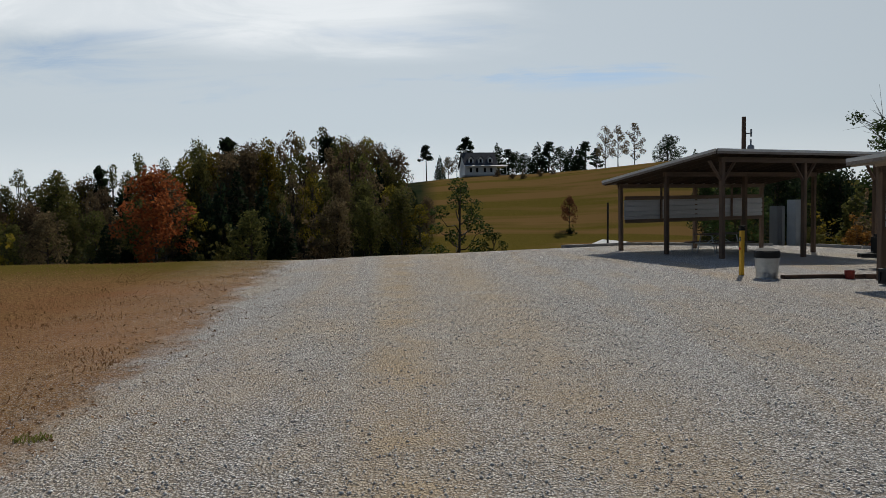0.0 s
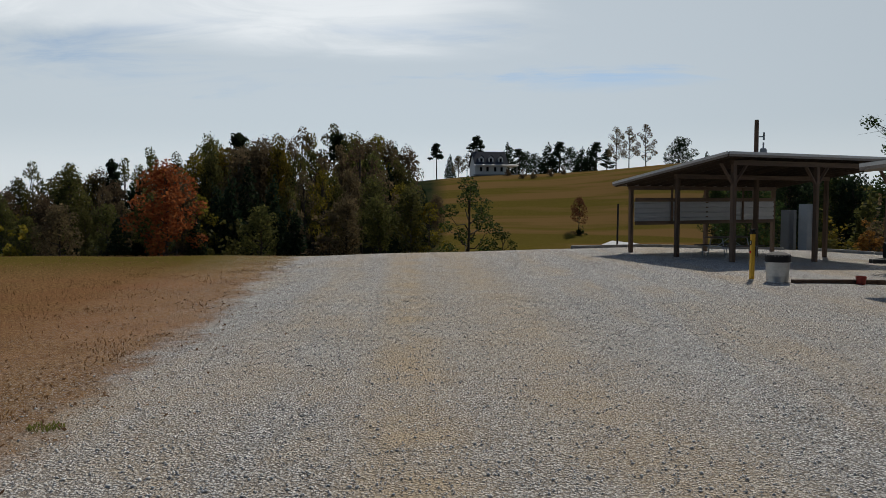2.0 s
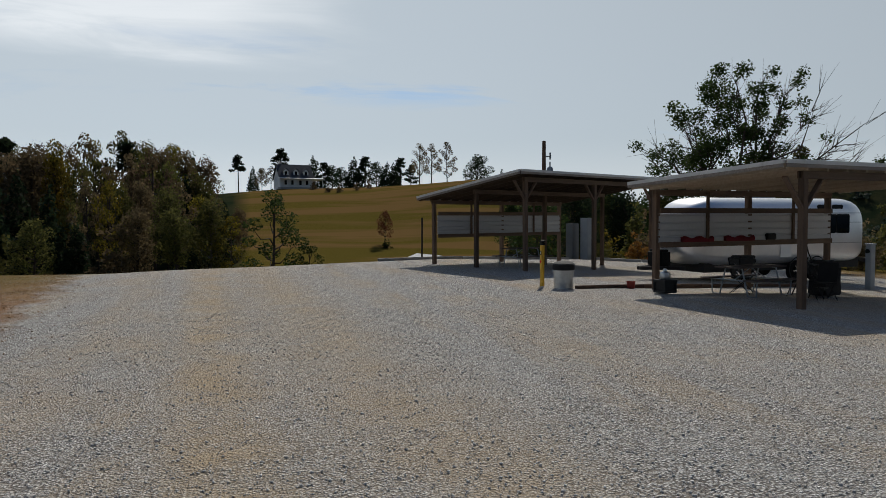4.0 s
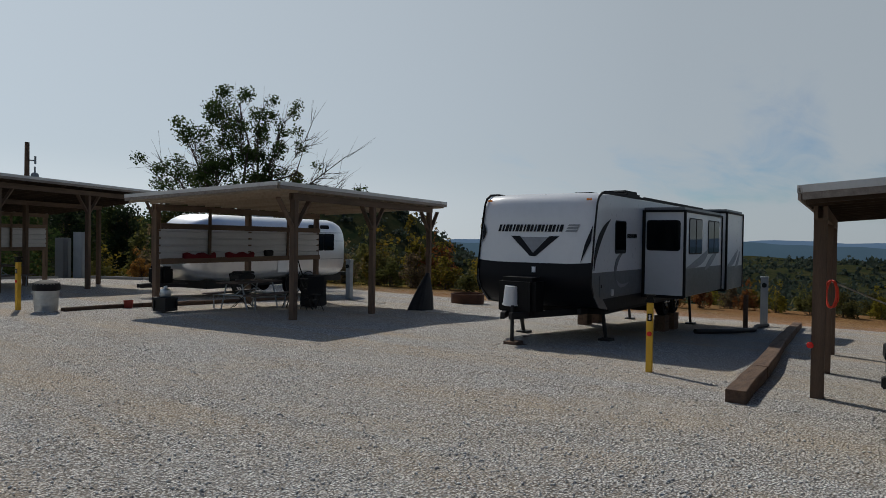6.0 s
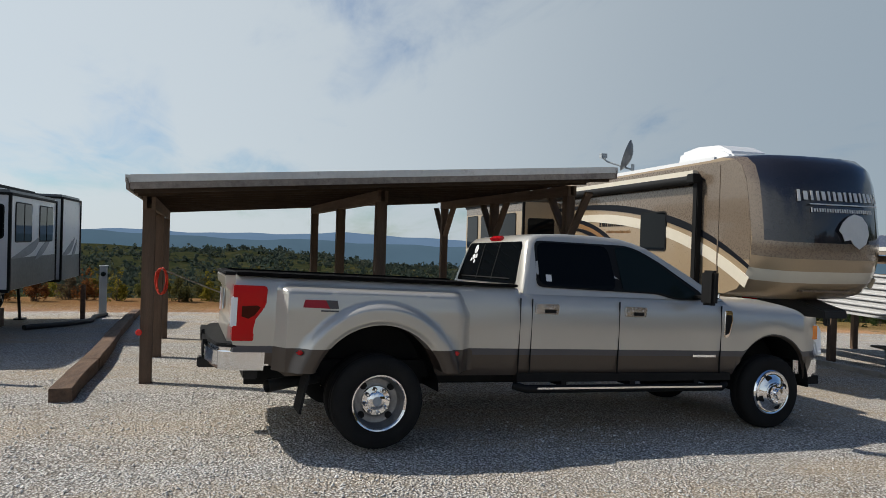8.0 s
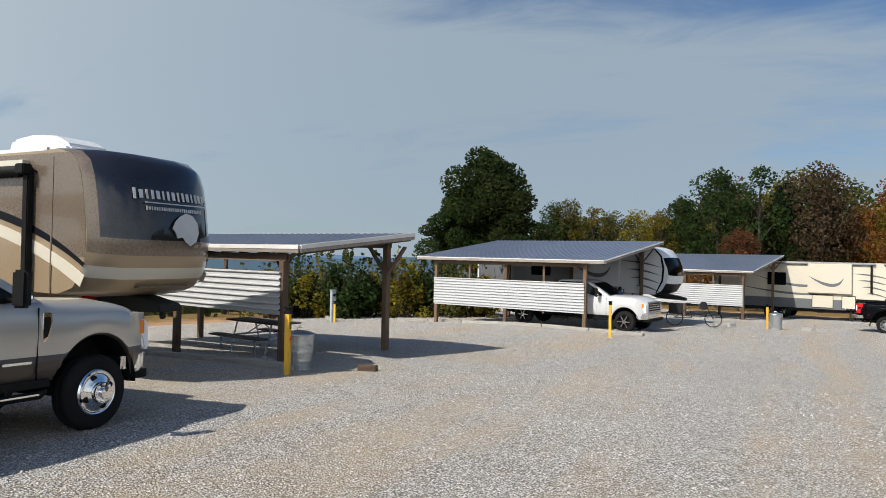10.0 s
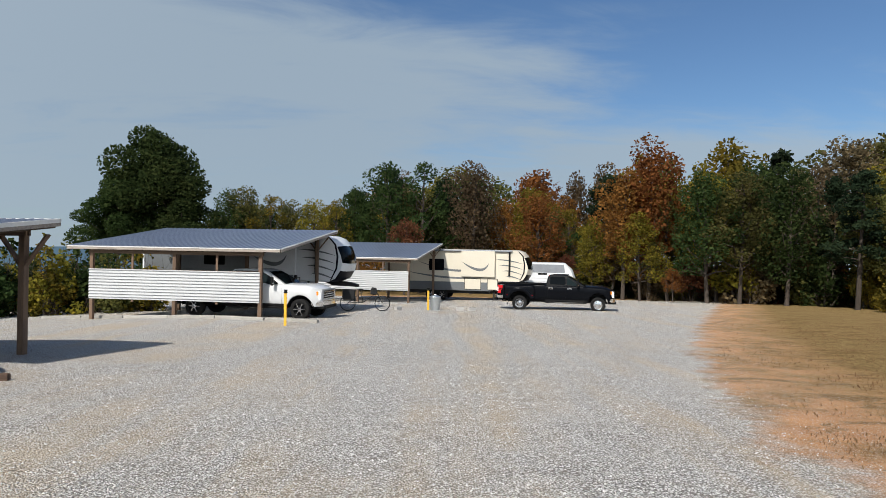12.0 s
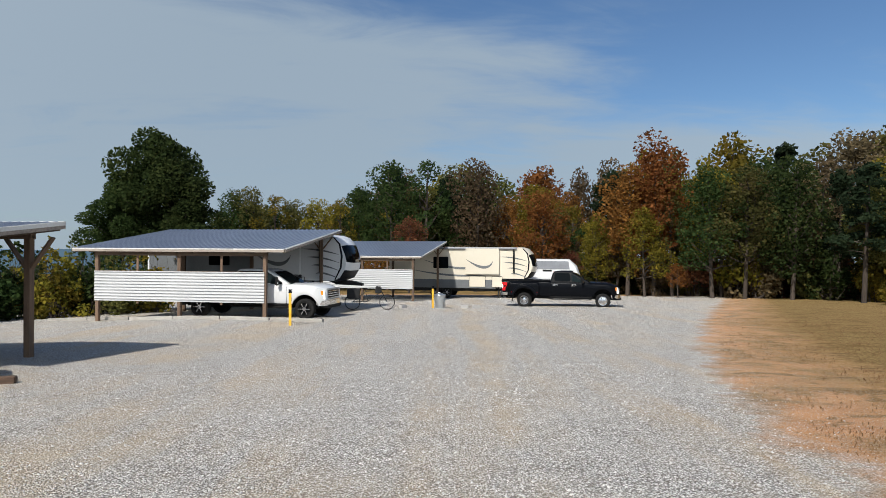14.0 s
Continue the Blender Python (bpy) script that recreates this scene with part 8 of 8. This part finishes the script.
timber_row((19.5, -28.6), (23.5, -33.2), 3, 0.16, 0.14, WOOD_GREY, "grey edging timber at the edge of the gravel")
timber_row((5.6, 31.4), (16.5, 34.2), 5, 0.16, 0.13, WOOD_GREY, "grey edging timber at the crest of the lot")
timber_row((18.5, 35.0), (24.5, 30.5), 3, 0.16, 0.13, WOOD_GREY, "grey edging timber beyond the first pavilion")


def pedestal(x, y, yaw, high, label):
    th = thing("power_pedestal", lay(x, y, yaw), label, "power pedestal", "power pedestals")
    part("cabinet", Shape().box((0, 0, high / 2 - 0.1), (0.2, 0.2, high + 0.2)), STEEL_GREY, th, bevel=0.01)
    part("cabinet_door", Shape().box((-0.105, 0, high - 0.32), (0.02, 0.18, 0.5)), STEEL_GREY, th, bevel=0.006)
    part("meter", Shape().lathe([(0.07, -0.115), (0.07, -0.16), (0.05, -0.18), (0, -0.182)], 16, axis="x", at=(0, 0, high - 0.22)), GLASS_CAR, th, "round meter", smooth=True)
    part("cap", Shape().box((0, 0, high + 0.01), (0.24, 0.24, 0.03)), STEEL_GREY, th)


pedestal(22.4, 4.25, 8, 1.45, "grey metal power pedestal behind the white trailer")
pedestal(19.0, -27.7, -30, 1.5, "pale grey power pedestal at the edge of the gravel")
pedestal(19.3, 18.0, 5, 1.45, "grey power pedestal beside the aluminium trailer")


def meter_cabinets():
    for x, y, w, hh, m in ((18.9, 38.7, 0.65, 2.3, RV_GREY), (19.75, 38.4, 0.75, 2.6, STEEL_GREY)):
        th = thing("utility_cabinet", lay(x, y, 30), "tall grey metal utility cabinet behind the pavilion", "utility cabinet", "utility cabinets")
        part("cabinet", Shape().box((0, 0, hh / 2 - 0.2), (w, 0.5, hh + 0.4)), m, th, bevel=0.015)
        for d in (-1, 1):
            part("cabinet_door", Shape().box((d * w * 0.24, -0.26, hh / 2), (w * 0.45, 0.02, hh * 0.85)), m, th, bevel=0.006)


meter_cabinets()


def utility_pole():
    x, y = polar(23.75, 46)
    th = thing("utility_pole", lay(x, y, 0), "dark wooden utility pole with transformer behind the pavilion", "utility pole")
    part("pole", Shape().tube([(0, 0, -0.5), (0, 0, 8.2)], [0.17, 0.12], 12), WOOD_POST, th, smooth=True)
    part("transformer", Shape().lathe([(0.0, 5.7), (0.2, 5.72), (0.2, 6.4), (0.14, 6.5), (0, 6.52)], 16, axis="z", at=(0.38, -0.1, 0)), STEEL_GREY, th, "grey transformer", smooth=True)
    part("insulator", Shape().tube([(0.38, -0.1, 6.5), (0.38, -0.1, 6.85)], 0.05, 8).tube([(0.1, 0, 7.2), (0.45, -0.05, 7.2)], 0.04, 6).tube([(0.42, -0.05, 7.0), (0.42, -0.05, 7.45)], 0.06, 8), STEEL_GREY, th)
    for a, yy, hh in ((13.7, 36.5, 2.3), (13.75, 62, 7.5)):
        px, py = polar(a, yy)
        tp = thing("fence_pole", lay(px, py), "thin dark metal pole at the crest", "pole", "thin poles")
        part("pole", Shape().tube([(0, 0, -0.5), (0.03, 0, hh)], 0.05, 8), BLACK_STEEL, tp)


utility_pole()


def low_shed():
    """A pale-roofed shed just below the crest."""
    x, y = polar(14.6, 46)
    th = thing("shed", pose(x, y, h(x, y), 0, 0, 12), "low shed with white metal roof below the crest", "shed")
    zt = -0.45 - h(x, y)
    part("wall", Shape().box((0, 0, zt / 2 - 0.5), (3.9, 3.0, zt)), STEEL_GREY, th, "dark grey wall")
    part("roof", Shape().plate([(-2.4, zt - 0.75), (-0.3, zt), (2.4, zt - 0.72), (2.4, zt - 0.78), (-0.3, zt - 0.06), (-2.4, zt - 0.81)], -1.8, 1.8), TRIM_WHITE, th, "white metal roof")
    part("lean_to", Shape().box((-3.0, -0.6, zt - 0.95), (3.0, 2.2, 0.06), (0, -4, 0)), TRIM_WHITE, th, "white lean-to roof")


low_shed()


def hill_house():
    x, y = polar(3.35, 196)
    g = h(x, y)
    th = thing("house", pose(x, y, g, 0, 0, 12) @ Matrix.Scale(0.92, 4), "white farmhouse with dark gabled roof and dormers on the hill", "house")
    part("wall", Shape().box((0, 0, 1.4), (10, 7, 3.2)).plate([(-3.6, 3.0), (3.6, 3.0), (0, 6.6)], -4.9, 4.9, axis="x"), HOUSE_WHITE, th)
    rf = part("roof", Shape().plate([(-4.1, 2.75), (0, 6.9), (4.1, 2.75), (4.1, 2.95), (0, 7.15), (-4.1, 2.95)], -5.3, 5.3, axis="x"), HOUSE_ROOF, th, "dark shingle roof")
    part("chimney", Shape().box((-3.6, 0.6, 6.9), (0.7, 0.7, 2.0)), CONCRETE, rf)
    for k in (-3, 0, 3):
        d = part("dormer", Shape().plate([(k - 0.75, 3.6), (k + 0.75, 3.6), (k + 0.75, 4.9), (k, 5.6), (k - 0.75, 4.9)], -3.2, -1.0), HOUSE_WHITE, th, "white dormer")
        part("pane", Shape().box((k, -3.22, 4.4), (0.7, 0.05, 1.0)), GLASS_DARK, d)
        part("dormer_roof", Shape().plate([(k - 0.95, 4.85), (k, 5.75), (k + 0.95, 4.85), (k + 0.95, 4.97), (k, 5.9), (k - 0.95, 4.97)], -3.4, -0.9), HOUSE_ROOF, d)
    part("porch_roof", Shape().box((1.2, -4.6, 2.85), (13.5, 2.4, 0.12), (10, 0, 0)).box((6.6, 0, 2.8), (3.2, 7, 0.12), (0, 10, 0)), TRIM_WHITE, th, "white porch roof")
    for k in range(7):
        part("porch_post", Shape().box((-5.2 + 2.1 * k, -5.6, 1.2), (0.14, 0.14, 2.6)), HOUSE_WHITE, th)
    part("porch", Shape().box((1, -4.6, -0.1), (13, 2.4, 0.5)), CONCRETE, th)
    for k in (-3.2, -1.2, 1.2, 3.2):
        w = part("window", Shape().box((k, -3.52, 1.6), (0.9, 0.06, 1.5)), HOUSE_WHITE, th)
        part("pane", Shape().box((k, -3.56, 1.6), (0.7, 0.04, 1.3)), GLASS_DARK, w)


hill_house()


def camp_clutter():
    # beside and under the second pavilion
    th = thing("gas_burner", lay(10.05, 15.45, 12), "black portable gas burner standing on the gravel", "camp stove")
    part("stand", Shape().box((0, 0, 0.06), (0.40, 0.40, 0.05)).box((0, 0, 0.34), (0.42, 0.42, 0.06)).box((0.18, 0.18, 0.2), (0.04, 0.04, 0.32)).box((-0.18, 0.18, 0.2), (0.04, 0.04, 0.32)).box((0.18, -0.18, 0.2), (0.04, 0.04, 0.32)).box((-0.18, -0.18, 0.2), (0.04, 0.04, 0.32)).box((0, 0, 0.2), (0.34, 0.34, 0.24)), BLACK_STEEL, th)
    part("gas_bottle", Shape().lathe([(0.0, 0.38), (0.12, 0.38), (0.14, 0.44), (0.12, 0.54), (0.05, 0.58), (0.04, 0.64), (0.0, 0.64)], 20, axis="z"), GALV, th, "pale gas bottle", smooth=True)
    th = thing("bucket", lay(9.95, 16.9, 0), "small dull red bucket on the gravel", "bucket")
    part("pail", Shape().lathe([(0, 0), (0.09, 0.0), (0.11, 0.20), (0.12, 0.20), (0.10, 0.02)], 20, axis="z"), RED_PAIL, th, smooth=True)
    c, s_ = math.cos(0.166), math.sin(0.166)
    loc = lambda lx, ly: (11.28 + c * lx - s_ * ly, 12.29 + s_ * lx + c * ly)
    for lx, L in ((1.35, 1.15), (2.95, 1.15)):
        x, y = loc(lx, 4.30)
        th = thing("folded_cloth", pose(x, y, 1.22, 0, 0, 9.5), "dark red cloth draped over the pavilion rail", "cloth", "red cloths")
        sh = Shape()
        rings = []
        for i in range(9):
            u = -L / 2 + L * i / 8
            hgt = 0.11 + 0.035 * math.sin(i * 1.7)
            rings.append([(u, -0.07, -0.02), (u, -0.075, 0.6 * hgt), (u, -0.03, hgt), (u, 0.03, hgt), (u, 0.075, 0.55 * hgt), (u, 0.07, -0.02)])
        sh.loft(rings, 0, True, True)
        part("fold", sh, RED_CLOTH, th, smooth=True)
    x, y = loc(4.25, 4.30)
    th = thing("loudspeaker", pose(x, y, 1.205, 0, 0, 9.5), "small black portable speaker on the pavilion rail", "speaker")
    part("case", Shape().box((0, 0, 0.10), (0.40, 0.12, 0.2)), PLASTIC_BLACK, th, bevel=0.03)
    th = thing("camp_grill", pose(12.45, 15.55, h(12.65, 15.5) + 0.77, 0, 0, 10), "black tabletop grill on the picnic table", "grill")
    part("body", Shape().box((0, 0, 0.12), (0.62, 0.34, 0.14)), BLACK_STEEL, th, bevel=0.03)
    part("lid", Shape().plate([(-0.3, 0.2), (0.3, 0.2), (0.26, 0.27), (-0.26, 0.27)], -0.17, 0.17), BLACK_STEEL, th, bevel=0.02)
    th = thing("step_ladder", lay(14.0, 15.0, 30), "folding black metal step ladder under the pavilion", "step ladder")
    for d in (-0.2, 0.2):
        part("rail", Shape().tube([(d, -0.45, 0), (d, 0.05, 1.15), (d, 0.1, 1.35)], 0.018, 6).tube([(d, 0.45, 0), (d, 0.05, 1.05)], 0.015, 6), BLACK_STEEL, th)
    part("hoop", Shape().tube([(-0.2, 0.1, 1.35), (-0.15, 0.11, 1.42), (0.15, 0.11, 1.42), (0.2, 0.1, 1.35)], 0.018, 6), BLACK_STEEL, th)
    for k in range(3):
        part("tread", Shape().box((0, -0.33 + 0.13 * k, 0.26 + 0.3 * k), (0.38, 0.24, 0.03)), BLACK_STEEL, th)
    th = thing("covered_grill", lay(14.75, 15.2, 10), "dark covered barbecue under the pavilion", "barbecue")
    part("cover", Shape().loft([[(0.36 * a * k, 0.26 * b * k, z) for a, b in ((-1, -1), (1, -1), (1, 1), (-1, 1))] for z, k in ((0.05, 1.0), (0.5, 0.92), (0.82, 0.98), (0.98, 0.6))], 0, True, True), BLACK_CLOTH, th, "black fabric cover", bevel=0.04)
    for k, (dx, dy) in enumerate(((-0.9, 0.5), (0.4, -0.9))):
        th = thing("camp_chair", lay(13.6 + dx, 15.4 + dy, 40 + 120 * k), "dark folding camp chair under the pavilion", "chair", "camp chairs")
        part("seat", Shape().box((0, 0, 0.42), (0.48, 0.45, 0.03)), BLACK_CLOTH, th)
        part("backrest", Shape().box((0, 0.25, 0.72), (0.48, 0.03, 0.5), (-12, 0, 0)), BLACK_CLOTH, th)
        for a in (-0.24, 0.24):
            part("leg", Shape().tube([(a, -0.25, 0), (a, 0.28, 0.62)], 0.012, 6), BLACK_STEEL, th)
            part("leg", Shape().tube([(a, 0.27, 0), (a, -0.22, 0.45)], 0.012, 6), BLACK_STEEL, th)
    # the black sheet leaning on the corner post, and the fire ring
    x, y = loc(6.75, -0.05)
    th = thing("folded_umbrella", lay(x, y, 9.5), "black tarpaulin tied in a cone beside the pavilion post", "tarpaulin")
    rings = []
    for z, r in ((0.0, 0.62), (0.35, 0.50), (0.8, 0.28), (1.15, 0.08)):
        rings.append([(-0.5 * (1 - z / 1.15) + r * math.cos(a) * (1 + 0.12 * math.sin(5 * a)), 0.55 * r * math.sin(a), z) for a in np.linspace(0, 2 * math.pi, 20, endpoint=False)])
    part("sheet", Shape().loft(rings, 0, True, True), BLACK_CLOTH, th)
    th = thing("fire_ring", lay(22.2, 14.6, 20), "rusty steel fire ring at the edge of the gravel", "fire pit")
    rust = material("rusty_steel", (0.11, 0.05, 0.03), (0.05, 0.028, 0.02), 0.9, big=4, small=30, bump=0.4)
    part("ring", Shape().lathe([(0.62, 0.0), (0.64, 0.38), (0.60, 0.38), (0.58, 0.0)], 28, axis="z"), rust, th, smooth=True)
    th = thing("wooden_post", lay(19.2, 16.8, 0), "short wooden hydrant post beside the aluminium trailer", "post")
    part("post", Shape().box((0, 0, 0.45), (0.12, 0.12, 1.1)), WOOD_PALE, th, bevel=0.01)
    part("tap", Shape().box((0, 0, 1.03), (0.2, 0.16, 0.06)), BLACK_STEEL, th)
    th = thing("wooden_post", lay(20.4, 4.35, 0), "short brown post behind the white trailer", "post")
    part("post", Shape().box((0, 0, 0.4), (0.11, 0.11, 1.1)), WOOD_TIE, th, bevel=0.01)
    # hose and cable of the white trailer
    th = thing("sewer_hose", pose(0, 0, 0), "dark hose lying on the gravel beside the trailer", "hose")
    path = [(17.5, 4.9, 0), (18.5, 4.3, 0), (19.8, 4.0, 0), (21.0, 4.2, 0), (22.1, 4.1, 0)]
    part("hose", Shape().tube([(a, b, h(a, b) + 0.07) for a, b, _ in path], 0.06, 8), BLACK_STEEL, th, smooth=True)
    # strap and cord on the post of the third pavilion
    th = thing("hanging_cord", pose(11.75, 1.50, 0), "coiled orange-red cord hanging on the pavilion post", "cord")
    coil = Shape()
    for k in range(4):
        coil.tube([(0.04 * math.sin(a * 2 + k), -0.09 + 0.075 * math.cos(a) + 0.01 * k, 1.12 + 0.20 * math.sin(a)) for a in np.linspace(0, 2 * math.pi, 18)], 0.012, 5)
    part("coil", coil, ORANGE_CORD, th)
    th = thing("tie_strap", pose(11.75, 1.42, 0), "pale webbing strap running from the post", "strap")
    part("strap", Shape().bar((0, 0, 1.30), (3.4, -1.55, 0.35), 0.05, 0.012), WOOD_GREY, th)
    th = thing("reflector_disc", pose(9.55, 1.42, 0.62), "round red reflector nailed to the post", "reflector")
    part("disc", Shape().lathe([(0.04, 0.05), (0.036, 0.036), (0, 0.035)], 16, axis="x"), RED_REFLECT, th)
    # bicycle at the far sites
    th = thing("bicycle", lay(3.45, -34.4, 4), "dark bicycle with panniers parked on the gravel", "bicycle")
    for x in (-0.85, 0.85):
        w = part("tyre", Shape().lathe([(0.36, -0.02), (0.385, 0), (0.36, 0.02), (0.345, 0)], 28), RUBBER, th, smooth=True, at=pose(x, 0, 0.38))
        sp = Shape()
        for k in range(10):
            a = math.pi * 2 * k / 10
            sp.tube([(0, 0, 0), (0.35 * math.cos(a), 0, 0.35 * math.sin(a))], 0.004, 3)
        part("spoke", sp, GALV, w)
    part("frame", Shape().tube([(0.85, 0, 0.38), (0.1, 0, 0.42), (-0.5, 0, 0.85), (0.2, 0, 0.9), (0.1, 0, 0.42)], 0.025, 6).tube([(0.85, 0, 0.38), (0.2, 0, 0.9), (0.25, 0, 1.02)], 0.022, 6).tube([(-0.85, 0, 0.38), (-0.55, 0, 0.95), (-0.45, 0, 1.12)], 0.022, 6), BLACK_STEEL, th)
    part("handlebar", Shape().tube([(-0.35, -0.3, 1.14), (-0.46, 0, 1.12), (-0.35, 0.3, 1.14)], 0.018, 6), BLACK_STEEL, th)
    part("saddle", Shape().box((0.25, 0, 1.05), (0.27, 0.15, 0.06)), PLASTIC_BLACK, th, bevel=0.02)
    part("pannier", Shape().box((0.80, 0, 0.80), (0.62, 0.42, 0.5)), BLACK_CLOTH, th, "black pannier", bevel=0.04)
    part("front_bag", Shape().box((-0.42, 0, 0.98), (0.3, 0.3, 0.34)), BLACK_CLOTH, th, "black handlebar bag", bevel=0.04)
    th = thing("timber_block", lay(7.15, -11.65, 20), "short dark timber block lying on the gravel", "timber block")
    part("block", Shape().box((0, 0, 0.05), (0.36, 0.2, 0.12)), WOOD_TIE, th, bevel=0.015)
    for k, (x, y) in enumerate(((-1.3, -36.4), (-1.9, -36.0), (1.9, -36.1))):
        th = thing("paving_block", lay(x, y, 25 * k), "loose grey concrete block on the gravel", "stone block", "concrete blocks")
        part("block", Shape().box((0, 0, 0.07), (0.4, 0.2, 0.18)), CONCRETE, th, bevel=0.015)


camp_clutter()


def grass():
    """Weeds on the gravel's edge and dry stubble over the lawn beside the walk."""
    rs = np.random.RandomState(51)

    def blades(name, x, y, hh, mat, label, category):
        n = len(x)
        p = np.c_[x, y, height(x, y) + hh * 0.35]
        a = rs.uniform(0, 6.28, n)
        u = np.c_[np.cos(a), np.sin(a), np.zeros(n)] * (hh * 0.16)[:, None]
        v = np.c_[rs.normal(0, 0.35, n), rs.normal(0, 0.35, n), np.ones(n)] * (hh * 0.5)[:, None]
        return tagged(new(name, quads_mesh(name, p, u, v, mat)), label, category, kind="stuff")

    n = 110
    r, a = 0.13 * rs.rand(n) ** 0.5, rs.uniform(0, 6.28, n)
    blades("weed_tuft", -3.39 + 1.2 * r * np.cos(a), 6.08 + r * np.sin(a), rs.uniform(0.02, 0.05, n), GRASS_BLADE, "small green weed tuft growing in the gravel", "weeds")
    n = 90000
    r = 4.5 + 34 * rs.rand(n) ** 1.3
    side = rs.rand(n) < 0.5
    a = np.where(side, rs.uniform(-0.75, -0.05, n), rs.uniform(3.15, 3.95, n))
    x, y = r * np.sin(a), r * np.cos(a)
    d = gravel_depth(x, y)
    patchy = np.sin(x * 1.3 + 2 * np.sin(y * 0.7)) * np.sin(y * 1.1 + x * 0.4) + rs.normal(0, 0.35, n)
    keep = (d < -0.3) & (patchy > np.where(d > -3.2, 0.35, -0.6))
    x, y = x[keep], y[keep]
    m_ = 2400
    ly = rs.uniform(3, 27, m_)
    lx = np.interp(ly, [a for a, _ in WEST_EDGE], [b for _, b in WEST_EDGE]) + rs.normal(-0.35, 0.6, m_) + 0.3 * np.sin(ly * 2.1)
    lp = np.c_[lx, ly, height(lx, ly) + 0.012 + 0.02 * np.sin(lx * 0.9 + 0.5 * np.sin(ly * 0.5)) * np.sin(ly * 0.37 + 1)]
    la = rs.uniform(0, 6.28, m_)
    ls = rs.uniform(0.008, 0.022, m_)[:, None]
    lu = np.c_[np.cos(la), np.sin(la), rs.normal(0, 0.35, m_)] * ls
    lv = np.c_[-np.sin(la), np.cos(la), rs.normal(0, 0.35, m_)] * ls * 0.7
    tagged(new("leaf_litter", quads_mesh("leaf_litter", lp, lu, lv, LITTER)), "dead brown leaves along the edge of the gravel", "leaves", kind="stuff")
    blades("dry_grass", x, y, rs.uniform(0.015, 0.05, len(x)), DRY_BLADE, "short dead brown grass over orange soil", "grass")


grass()
